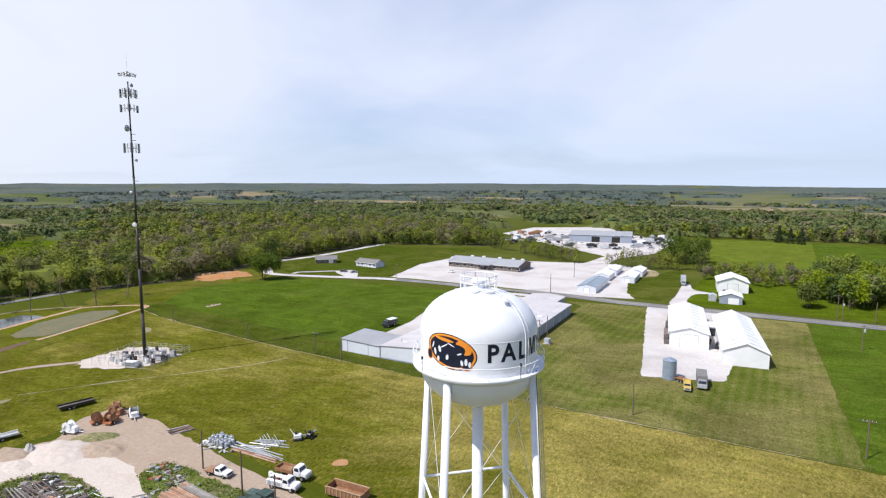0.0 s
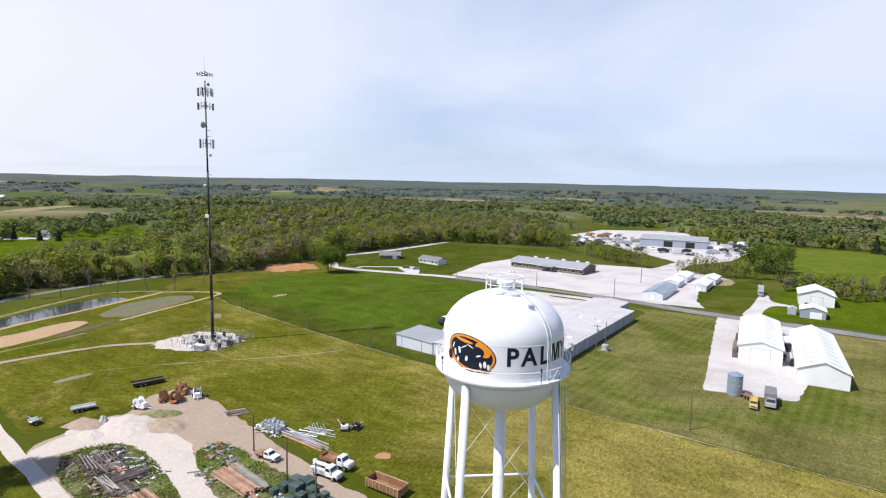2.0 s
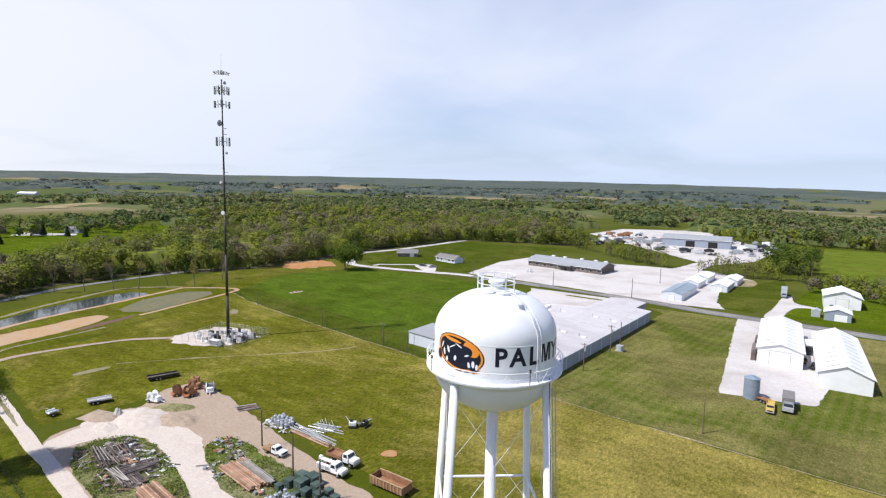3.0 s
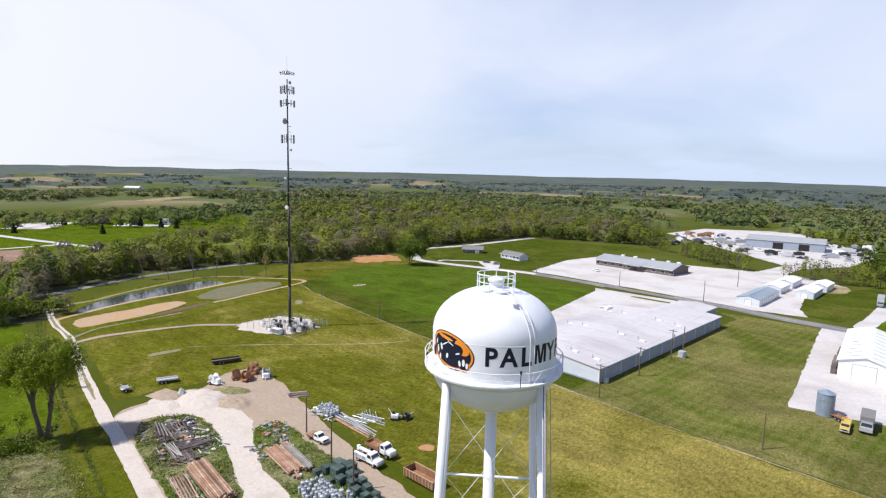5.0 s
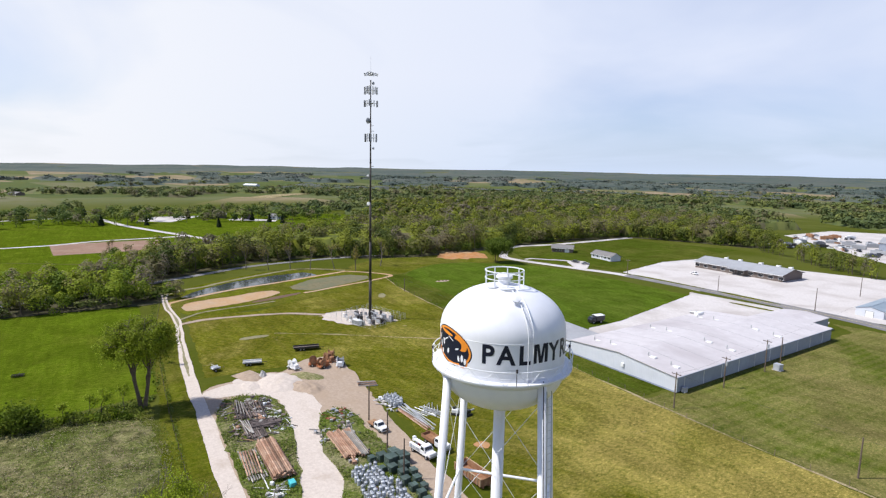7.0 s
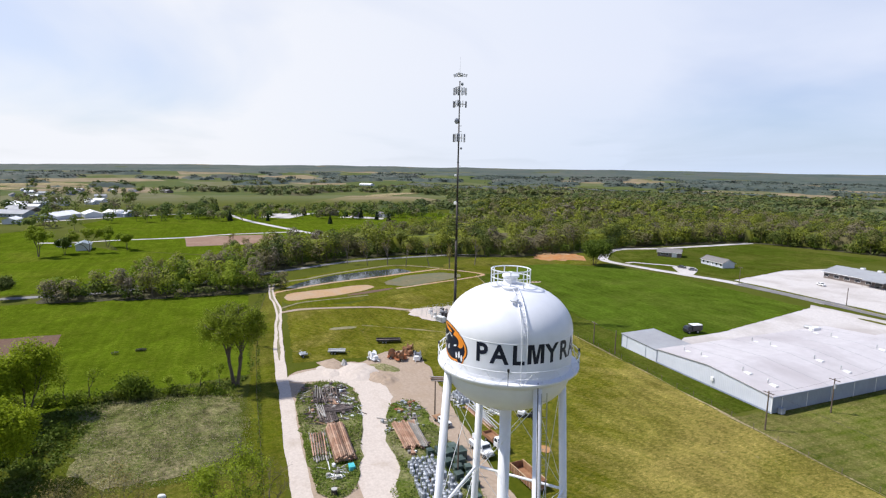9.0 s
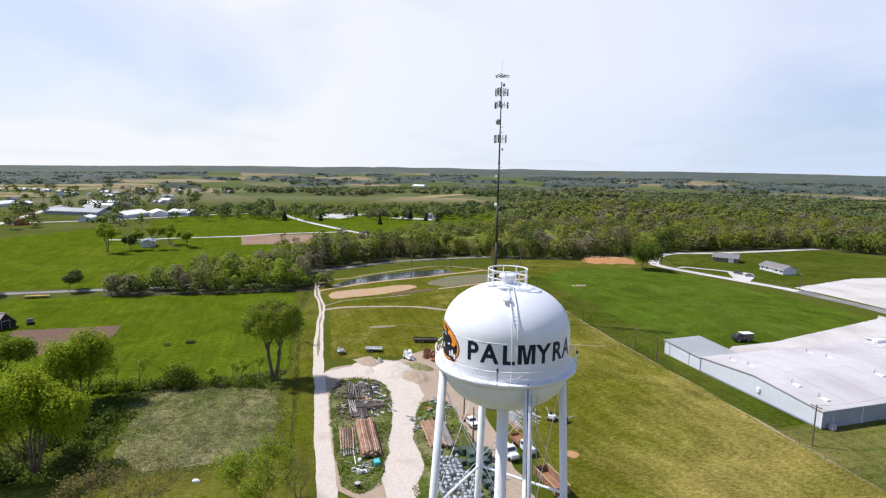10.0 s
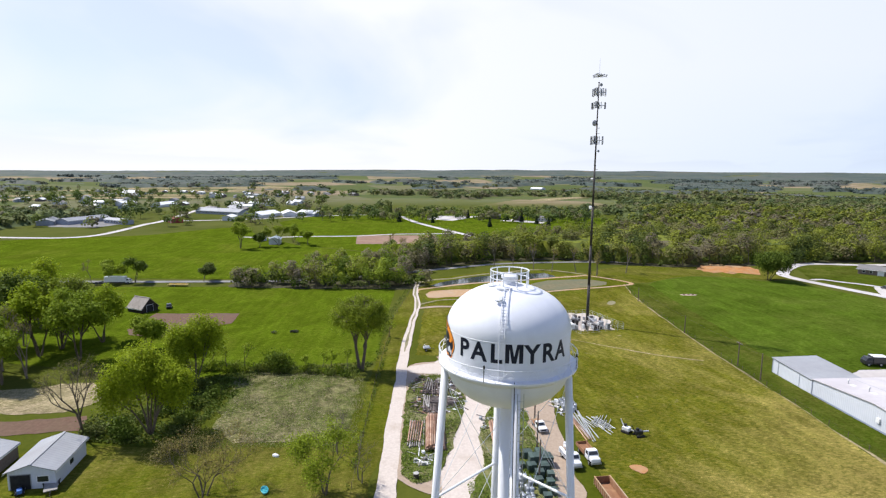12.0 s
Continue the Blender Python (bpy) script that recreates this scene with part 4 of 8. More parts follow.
    for i in range(4):
        for z in (12.0, 22.6):
            part("strut", rod(on(i, z), on(i + 1, z), 0.12, sides=12), M_WHITE, t)
        for z0, z1 in zip(levels, levels[1:]):
            part("tie_rod", rod(on(i, z0), on(i + 1, z1), 0.022, sides=6), M_WHITE, t)
            part("tie_rod", rod(on(i + 1, z0), on(i, z1), 0.022, sides=6), M_WHITE, t)
    out = Vector((math.cos(radians(LEG_TURN)), math.sin(radians(LEG_TURN)), 0))
    side = Vector((-out.y, out.x, 0))
    for s in (0.05, 0.5):
        part("leg_ladder_rail", rod(on(0, 2) + out * 0.45 + side * s, on(0, 34.4) + out * 0.5 + side * s, 0.035, sides=6), M_STEEL, t)
    for k in range(54):
        z = 2 + 0.6 * k
        part("rung", rod(on(0, z) + out * 0.46 + side * 0.05, on(0, z) + out * 0.46 + side * 0.5, 0.015, sides=5), M_STEEL, t)
    part("cable", rod(on(0, 0.5) + out * 0.36 - side * 0.2, on(0, 35.2) + out * 0.42 - side * 0.2, 0.035, sides=6), M_DARKSTEEL, t)
    for a in (-28, 62, 152, 242):
        x, y = (R_DECK - 0.03) * math.cos(radians(a)), (R_DECK - 0.03) * math.sin(radians(a))
        part("floodlight", box(x - 0.06, y - 0.06, Z_DECK + 1.05, x + 0.06, y + 0.06, Z_DECK + 1.3), M_DARKSTEEL, t)
        part("light_bracket", rod((x, y, Z_DECK), (x, y, Z_DECK + 1.1), 0.03, sides=6), M_DARKSTEEL, t)
    # town name round the tank
    word, first, last = "PALMYRA", -51.3, 41.3
    half, tall, stroke = 0.70, 1.45, 0.32
    wide_m = [(-half, 0), (-half, tall), (-half + 0.50, tall), (0, 0.48), (half - 0.50, tall), (half, tall), (half, 0), (half - stroke, 0),
              (half - stroke, tall * 0.78), (0.17, 0), (-0.17, 0), (stroke - half, tall * 0.78), (stroke - half, 0)]
    for i, ch in enumerate(word):
        a = radians(first + (last - first) * i / 6)
        bm = sliced(blob(wide_m) if ch == "M" else letter(ch, 1.43, 0.058))
        for v in bm.verts:
            v.co.x *= 0.95
            v.co.y += LETTER_Z
        part("letter", bend(bm, R, a, 0.012), M_NAVY, t, "navy letter " + ch)
    # emblem: orange oval with a dark shape and pale flecks
    a = radians(-91)
    layers = [(oval(0, 0, 2.4, 1.5, -12), M_NAVY, 0.010), (oval(0, 0, 2.3, 1.42, -12), M_ORANGE, 0.016), (oval(0, 0, 2.12, 1.25, -12), M_NAVY, 0.022)]
    layers += [(oval(1.25, 0.45, 0.75, 0.50, -40), M_ORANGE, 0.028), (oval(0.3, 0.05, 1.1, 0.62, 12), M_NAVY, 0.034), (oval(-0.5, 1.0, 0.9, 0.14, -8), M_ORANGE, 0.029)]
    for x, y, w, h, k in ((-0.95, 0.1, 0.13, 0.3, 15), (-1.45, -0.2, 0.12, 0.32, 10), (-0.2, -0.5, 0.13, 0.24, -10), (1.45, -0.75, 0.13, 0.3, 0), (1.75, -0.95, 0.11, 0.26, 0), (1.1, -0.85, 0.11, 0.25, 10),
                          (-1.7, 0.35, 0.08, 0.3, -20), (0.15, 0.62, 0.35, 0.05, -25), (0.9, -0.1, 0.22, 0.07, 20), (-0.5, 0.45, 0.4, 0.05, 30), (-1.1, -0.75, 0.12, 0.22, 0)):
        layers.append((oval(x, y, w, h, k, 14), M_WHITE, 0.040))
    for x, y, w, h in ((1.5, -1.05, 0.4, 0.4), (-2.15, -0.55, 0.3, 0.42)):
        layers.append((oval(x, y, w + 0.1, h + 0.08, 0, 18), M_ORANGE, 0.018))
        layers.append((oval(x, y, w, h, 0, 18), M_NAVY, 0.024))
    for pts, m, lift in layers:
        bm = sliced(blob(pts))
        for v in bm.verts:
            v.co.x, v.co.y = v.co.x * 0.97, v.co.y * 0.93 + EMBLEM_Z
        part("emblem_shape", bend(bm, R, a, lift), m, t, {M_NAVY: "navy emblem shape", M_ORANGE: "orange emblem shape", M_WHITE: "white emblem fleck"}[m])


LEG_FOOT, LEG_TOP, LEG_TURN, LETTER_Z, EMBLEM_Z = 7.31, 5.1, -2.6, 36.5, 37.15
water_tower()


# ---- mast and its compound ----
MAST = (-152.2, 96.0)


def mast():
    t = thing("antenna_mast", pose(*MAST, 0.1), "tall dark steel monopole mast with antenna arrays", "antenna mast")
    part("foundation", rod((0, 0, 0), (0, 0, 0.5), 1.6, 1.6, 16), M_CONCRETE, t)
    z, r = 0.4, 0.50
    for k in range(6):
        z1, r1 = z + 13.0, r - 0.040
        sec = part("pole_section", rod((0, 0, z), (0, 0, z1), r, r1, 18), M_DARKSTEEL, t)
        sec.data.shade_smooth()
        part("flange", rod((0, 0, z1 - 0.12), (0, 0, z1 + 0.12), r1 + 0.08, r1 + 0.08, 18), M_DARKSTEEL, t)
        z, r = z1, r1 - 0.02
    part("lightning_rod", rod((0, 0, 80), (0, 0, 86), 0.05, 0.02, 6), M_STEEL, t)
    for k in range(70):
        part("step_peg", rod((0.15, 0, 3 + k * 1.1), (0.72 - k * 0.005, 0.1, 3 + k * 1.1), 0.02, sides=4), M_STEEL, t)

    def array(h, reach, per, tall, panel):
        reach *= 0.82
        frame_ = part("array_frame", ring(0.7, h, 0.08, 20), M_STEEL, t)
        for s in range(3):
            a = 2 * math.pi * s / 3 + 0.5
            d, e = Vector((math.cos(a), math.sin(a), 0)), Vector((-math.sin(a), math.cos(a), 0))
            c = Vector((0, 0, h)) + d * reach * 0.55
            part("outrigger", rod(Vector((0, 0, h)), c, 0.07, sides=6), M_STEEL, frame_)
            part("face_bar", rod(c - e * reach * 0.95, c + e * reach * 0.95, 0.06, sides=6), M_STEEL, frame_)
            for k in range(per):
                p = c + e * reach * 0.9 * (2 * k / (per - 1) - 1)
                if panel:
                    bm = box(-0.09, -0.17, -tall / 2, 0.09, 0.17, tall / 2, 0.03, Matrix.Translation(p + d * 0.2) @ pose(0, 0, 0, 0, 0, math.degrees(a)))
                    part("antenna_panel", bm, M_CARWHITE if k % 2 else M_CARGREY, frame_)
                part("mount_pipe", rod(p - Vector((0, 0, tall / 2)), p + Vector((0, 0, tall / 2)), 0.045, sides=6), M_DARKSTEEL, frame_)

    array(80.2, 2.7, 4, 0.5, False)
    array(80.7, 2.6, 4, 0.3, True)
    array(75.4, 2.5, 4, 2.3, True)
    array(71.3, 2.6, 3, 2.0, True)
    array(60.4, 2.3, 3, 2.6, True)
    for h, a, r, m in ((65.9, 200, 0.95, M_CARGREY), (39.0, -60, 0.6, M_CARWHITE), (48.0, 200, 0.45, M_CARWHITE), (57.0, 30, 0.4, M_CARGREY), (77.5, 20, 0.5, M_CARGREY)):
        c, s = math.cos(radians(a)), math.sin(radians(a))
        dish = part("dish", lathe([(0, -0.1), (r * 0.6, 0.0), (r, 0.28), (r, 0.5), (0, 0.56)], 20), m, t)
        dish.matrix_local = Matrix.Translation((0.75 * c, 0.75 * s, h)) @ pose(0, 0, 0, 0, 90, a)
    for h in (51.2, 62.5, 64.2):
        part("side_arm", rod((0, 0, h), (1.3, 0.5, h), 0.07, sides=6), M_DARKSTEEL, t)
    # compound
    rng = random.Random(4)
    for x, y, w, d, h, kind in ((5.2, -7.2, 3.4, 1.5, 1.7, 2), (1.5, -5.5, 1.2, 1.0, 1.9, 1), (-1.5, -4, 1.6, 1.2, 1.6, 0), (4.5, -2.5, 1.4, 1.0, 1.8, 1), (7, 0, 1.8, 1.1, 1.6, 1), (3.2, 3.5, 1.6, 1.2, 1.7, 0), (-3.6, 2.6, 1.0, 1.0, 1.6, 1), (6.6, 4.6, 1.2, 0.9, 1.8, 0), (-5.5, -2.6, 1.5, 1.0, 1.5, 1), (2.2, 0.6, 0.9, 0.8, 1.8, 0)):
        c = thing("equipment_cabinet", pose(MAST[0] + x, MAST[1] + y, 0.12, 0, 0, 18), "pale metal equipment cabinet on the mast pad", "cabinet", "cabinets in the mast compound")
        part("body", box(-w / 2, -d / 2, 0.15, w / 2, d / 2, h, 0.04), (M_CARGREY, M_DARKSTEEL, M_CARWHITE)[kind], c)
        part("plinth", box(-w / 2 - 0.15, -d / 2 - 0.15, 0, w / 2 + 0.15, d / 2 + 0.15, 0.15), M_CONCRETE, c)
        part("door_panel", box(-w / 2 + 0.12, -d / 2 - 0.03, 0.3, w / 2 - 0.12, -d / 2 + 0.01, h - 0.2), M_CARGREY, c)
    for k in range(64):
        x, y = rng.uniform(-6, 8), rng.uniform(-8, 5.5)
        if math.hypot(x, y) < 2.2:
            continue
        kind = k % 3
        if kind == 0:
            c = thing("cable_post", pose(MAST[0] + x, MAST[1] + y, 0.12, 0, 0, 18), "thin galvanised cable support post", "post", "posts in the mast compound")
            part("post", rod((0, 0, 0), (0, 0, rng.uniform(2.2, 3.2)), 0.06, sides=6), M_STEEL, c)
            part("arm", box(-0.7, -0.05, 2.0, 0.7, 0.05, 2.1), M_STEEL, c)
        else:
            w, d, h = rng.uniform(0.4, 0.95), rng.uniform(0.3, 0.7), rng.uniform(0.7, 1.7)
            c = thing("equipment_rack", pose(MAST[0] + x, MAST[1] + y, 0.12, 0, 0, 18), "small grey metal equipment rack on the mast pad", "cabinet", "racks in the mast compound")
            part("body", box(-w / 2, -d / 2, 0.1, w / 2, d / 2, h, 0.03), (M_CARGREY, M_STEEL, M_DARKSTEEL, M_CARWHITE)[k // 3 % 4], c)
            part("plinth", box(-w / 2 - 0.1, -d / 2 - 0.1, 0, w / 2 + 0.1, d / 2 + 0.1, 0.1), M_CONCRETE, c)
    tray = thing("cable_tray", pose(*MAST, 0.12), "galvanised cable bridge from cabinets to the mast", "cable tray")
    part("tray", box(0.4, -0.25, 2.5, 7, 0.25, 2.6), M_STEEL, tray)
    for x in (2.5, 4.8, 6.8):
        part("support", rod((x, 0, 0), (x, 0, 2.6), 0.06, sides=6), M_STEEL, tray)
    f = thing("chain_fence", pose(MAST[0] + 0.5, MAST[1] - 1, 0.1, 0, 0, 18), "galvanised chain fence round the mast compound", "fence")
    w, d = 9.5, 8.2
    corners = [(-w, -d), (w, -d), (w, d), (-w, d)]
    for (x0, y0), (x1, y1) in zip(corners, corners[1:] + corners[:1]):
        for k in range(7):
            x, y = x0 + (x1 - x0) * k / 7, y0 + (y1 - y0) * k / 7
            part("fence_post", rod((x, y, 0), (x, y, 2.2), 0.05, sides=6), M_STEEL, f)
        for z in (0.15, 0.8, 1.5, 2.1):
            part("fence_rail", rod((x0, y0, z), (x1, y1, z), 0.022, sides=5), M_STEEL, f)


mast()


# ---- buildings ----
def gable_building(name, label, category, x, y, turn, length, width, eave, ridge, wall, roof, overhang=0.3, doors=(), windows=(), group="", skylights=0, door_mat=None, soffit=0.0):
    """Ridge along local x; doors and windows: (face, offset, width, height[, sill]). Faces: s, n, w, e."""
    t = thing(name, pose(x, y, 0.05, 0, 0, turn), label, category, group)
    a, b = length / 2, width / 2
    bm = bmesh.new()
    pts = [(-b, 0), (b, 0), (b, eave), (0, ridge), (-b, eave)]
    lo, hi = [bm.verts.new((-a, p, z)) for p, z in pts], [bm.verts.new((a, p, z)) for p, z in pts]
    bm.faces.new(lo), bm.faces.new(hi)
    for i in range(5):
        bm.faces.new((lo[i], lo[(i + 1) % 5], hi[(i + 1) % 5], hi[i]))
    part("wall_shell", bm, wall, t)
    slope = (ridge - eave) / b
    top = part("roof", roof_mesh(a + overhang, b + overhang, ridge, slope, 0.14), roof, t)
    part("ridge_cap", box(-a - overhang, -0.22, ridge + 0.10, a + overhang, 0.22, ridge + 0.19), roof, top)
    for s in (-1, 1):
        part("fascia", box(-a - overhang, s * (b + overhang) - 0.04, eave - slope * overhang - 0.2, a + overhang, s * (b + overhang) + 0.04, eave - slope * overhang + 0.03), M_CARWHITE, top)
    for k in range(skylights):
        for s in (-1, 1):
            px = -a + (k + 0.5) * length / skylights
            p0, p1 = b * 0.2, b * 0.72
            bm = bmesh.new()
            bm.faces.new([bm.verts.new(v) for v in ((px, s * p0, ridge - slope * p0 + 0.235), (px + 0.4, s * p0, ridge - slope * p0 + 0.235), (px + 0.4, s * p1, ridge - slope * p1 + 0.235), (px, s * p1, ridge - slope * p1 + 0.235))])
            part("skylight", bm, M_ROOFGREY, top, "grey translucent skylight")

    def opening(kind, face, off, w, h, sill, material, proud):
        if face in "sn":
            s = -1 if face == "s" else 1
            return part(kind, box(off - w / 2, s * b - 0.05, sill, off + w / 2, s * (b + proud), sill + h) if s > 0 else box(off - w / 2, -b - proud, sill, off + w / 2, -b + 0.05, sill + h), material, t)
        s = -1 if face == "w" else 1
        return part(kind, box(a - 0.05, off - w / 2, sill, a + proud, off + w / 2, sill + h) if s > 0 else box(-a - proud, off - w / 2, sill, -a + 0.05, off + w / 2, sill + h), material, t)

    for face, off, w, h, *rest in doors:
        trim = opening("door_frame", face, off, w + 0.3, h + 0.15, 0, M_CARGREY, 0.03)
        opening("door", face, off, w, h, 0, rest[0] if rest else (door_mat or M_CARWHITE), 0.07)
    for face, off, w, h, sill in windows:
        opening("window_frame", face, off, w + 0.2, h + 0.2, sill - 0.1, M_CARWHITE, 0.03)
        opening("window_pane", face, off, w, h, sill, M_GLASS, 0.05)
    return t


def roof_mesh(a, b, ridge, slope, thick):
    bm = bmesh.new()
    prof = [(-b, ridge - slope * b), (0, ridge), (b, ridge - slope * b)]
    under = [bm.verts.new((s * a, y, z + 0.004)) for s in (-1, 1) for y, z in prof]
    over = [bm.verts.new((s * a, y, z + thick)) for s in (-1, 1) for y, z in prof]
    for q in (under, over):
        for i in range(2):
            bm.faces.new((q[i], q[i + 1], q[i + 4], q[i + 3]))
    for i in range(2):
        bm.faces.new((under[i], under[i + 1], over[i + 1], over[i]))
        bm.faces.new((under[i + 3], under[i + 4], over[i + 4], over[i + 3]))
    for i in (0, 2):
        bm.faces.new((under[i], under[i + 3], over[i + 3], over[i]))
    return bm


def warehouse():
    """Wide low-pitched warehouse; its gable faces the meadow."""
    t = thing("warehouse", pose(-58.5, 129.7, 0.1, 0, 0, 0.8), "huge low white metal warehouse with a flat pale roof", "warehouse")
    x0, x1, y0, y1, y2, eave, ridge = -33.0, 0.0, 0.0, 67.5, 81.2, 3.7, 5.0
    xm = -16.6
    slope = (ridge - eave) / -xm

    def wing(xa, xb, ya, yb, wall_name, roof_name):
        """A length of the building under the shared low roof."""
        top_at = lambda x: ridge - abs(x - xm) * slope
        xs = [xa] + ([xm] if xa < xm < xb else []) + [xb]
        bm = bmesh.new()
        rows = [[bm.verts.new((x, y, 0)) for x in xs] + [bm.verts.new((x, y, top_at(x))) for x in reversed(xs)] for y in (ya, yb)]
        bm.faces.new(rows[0]), bm.faces.new(rows[1])
        for i in range(len(rows[0])):
            k = (i + 1) % len(rows[0])
            bm.faces.new((rows[0][i], rows[0][k], rows[1][k], rows[1][i]))
        part(wall_name, bm, M_PANEL, t)
        bm = bmesh.new()
        over = 0.25
        xs = [xa - over] + xs[1:-1] + [xb + over]
        lo = [[bm.verts.new((x, y, top_at(x) + 0.004)) for x in xs] for y in (ya - over, yb + (over if yb > y1 else 0.0))]
        hi = [[bm.verts.new((v.co.x, v.co.y, v.co.z + 0.16)) for v in row] for row in lo]
        for q in (lo, hi):
            for i in range(len(xs) - 1):
                bm.faces.new((q[0][i], q[0][i + 1], q[1][i + 1], q[1][i]))
        for r in (0, 1):
            for i in range(len(xs) - 1):
                bm.faces.new((lo[r][i], lo[r][i + 1], hi[r][i + 1], hi[r][i]))
        for i in (0, len(xs) - 1):
            bm.faces.new((lo[0][i], lo[1][i], hi[1][i], hi[0][i]))
        return part(roof_name, bm, M_ROOF, t)

    top = wing(x0, x1, y0, y1, "wall_shell", "roof")
    wing(-19.0, x1, y1 + 0.26, y2, "rear_wall_shell", "rear_roof")
    part("gutter", box(x1 + 0.2, y0 - 0.2, eave - 0.12, x1 + 0.42, y2 + 0.2, eave + 0.12), M_GREYWALL, top)
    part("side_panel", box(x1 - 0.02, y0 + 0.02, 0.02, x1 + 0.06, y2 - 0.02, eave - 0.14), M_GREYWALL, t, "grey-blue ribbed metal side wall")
    part("corner_trim", box(x1 - 0.12, y0 - 0.05, 0, x1 + 0.1, y0 + 0.12, eave), M_CARWHITE, t)
    part("gable_trim", box(x0, y0 - 0.06, 0.0, x1, y0 - 0.01, 0.35), M_GREYWALL, t, "grey base flashing")
    for k in range(10):
        part("downpipe", rod((x1 + 0.12, y0 + 3 + k * 8, 0), (x1 + 0.12, y0 + 3 + k * 8, eave), 0.06, sides=6), M_CARWHITE, t)
    # vent stacks and pale curbs in rows over the roof
    for i in range(6):
        for x in (-29.0, -23.5, -11.5, -5.0):
            if (i + int(x)) % 2:
                y = y0 + 5 + i * 12.5
                if x < -19 and y > y1 - 2:
                    continue
                z = ridge - abs(x - xm) * slope
                v = part("roof_vent", rod((x, y, z), (x, y, z + 1.1), 0.11, sides=8), M_STEEL, top)
                part("vent_cap", rod((x, y, z + 1.0), (x, y, z + 1.2), 0.26, 0.1, 10), M_STEEL, v)
                part("vent_curb", box(x + 0.5, y - 0.4, z - 0.05, x + 2.2, y + 0.6, z + 0.3, 0.04), M_CARWHITE, v)
    for k in range(1, 9):
        y = y0 + k * 9.0
        a = x0 if y < y1 else -19.0
        for xa, xb in ((a, xm), (xm, x1)):
            za, zb = ridge - abs(xa - xm) * slope + 0.166, ridge - abs(xb - xm) * slope + 0.166
            bm = bmesh.new()
            bm.faces.new([bm.verts.new(v) for v in ((xa, y - 0.06, za), (xb, y - 0.06, zb), (xb, y + 0.06, zb), (xa, y + 0.06, za))])
            bmesh.ops.extrude_face_region(bm, geom=bm.faces[:])
            for v in bm.verts[4:]:
                v.co.z += 0.02
            part("roof_seam", bm, M_ROOFGREY, top)
    part("duct", box(-31.5, 57, 3.6, -29.9, 60.4, 5.0, 0.1), M_CARWHITE, top)
    part("duct_end", rod((-31.5, 58.6, 4.6), (-33.8, 58.6, 4.3), 0.5, sides=10), M_STEEL, top)
    part("wall_vent", box(-15.6, y0 - 0.35, 1.7, -14.8, y0, 2.6), M_CARWHITE, t)
    part("meter_box", box(x1 + 0.3, y0 + 1.6, 0, x1 + 1.2, y0 + 2.8, 1.2), M_CARGREY, t)
    # narrower rear block with a shallow gable
    bm = bmesh.new()
    ring_ = [(-20.2, 0), (-6.0, 0), (-6.0, 3.9), (-13, 4.6), (-20.2, 3.9)]
    lo, hi = [bm.verts.new((x, y2 + 0.3, z)) for x, z in ring_], [bm.verts.new((x, y2 + 13.0, z)) for x, z in ring_]
    bm.faces.new(lo), bm.faces.new(hi)
    for i in range(5):
        bm.faces.new((lo[i], lo[(i + 1) % 5], hi[(i + 1) % 5], hi[i]))
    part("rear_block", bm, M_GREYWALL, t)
    for (xa, za), (xb, zb) in (((-20.4, 3.9), (-13, 4.6)), ((-13, 4.6), (-5.8, 3.9))):
        bm = bmesh.new()
        vs = [[bm.verts.new((x, y, z + dz)) for x, y, z in ((xa, y2 + 0.28, za), (xb, y2 + 0.28, zb), (xb, y2 + 13.2, zb), (xa, y2 + 13.2, za))] for dz in (0.006, 0.16)]
        bm.faces.new(vs[0]), bm.faces.new(vs[1])
        for i in range(4):
            bm.faces.new((vs[0][i], vs[0][(i + 1) % 4], vs[1][(i + 1) % 4], vs[1][i]))
        part("rear_block_roof", bm, M_ROOF, t)
    # lower front annex
    a = thing("annex", pose(-91.8, 129.35, 0.1, 0, 0, -1.0), "low white metal annex with a grey roof", "building")
    bm = bmesh.new()
    lo = [bm.verts.new(v) for v in ((-14.5, 0, 0), (0, 0, 0), (0, 11.4, 0), (-14.5, 11.4, 0))]
    hi = [bm.verts.new(v) for v in ((-14.5, 0, 3.7), (0, 0, 3.35), (0, 11.4, 3.75), (-14.5, 11.4, 4.1))]
    bm.faces.new(lo), bm.faces.new(hi)
    for i in range(4):
        bm.faces.new((lo[i], lo[(i + 1) % 4], hi[(i + 1) % 4], hi[i]))
    part("wall_shell", bm, M_PANEL, a)
    bm = bmesh.new()
    vs = [[bm.verts.new((x, y, z + dz)) for x, y, z in ((-14.8, -0.25, 3.7), (-0.02, -0.25, 3.35), (-0.02, 11.6, 3.75), (-14.8, 11.6, 4.1))] for dz in (0.004, 0.14)]
    bm.faces.new(vs[0]), bm.faces.new(vs[1])
    for i in range(4):
        bm.faces.new((vs[0][i], vs[0][(i + 1) % 4], vs[1][(i + 1) % 4], vs[1][i]))
    part("roof", bm, M_ROOFGREY, a)
    for x, z in ((-14.4, 3.66), (-12.2, 3.6), (-4.4, 3.42), (-0.15, 3.33)):
        part("corner_trim", box(x - 0.09, -0.07, 0, x + 0.09, -0.005, z), M_GREYWALL, a)


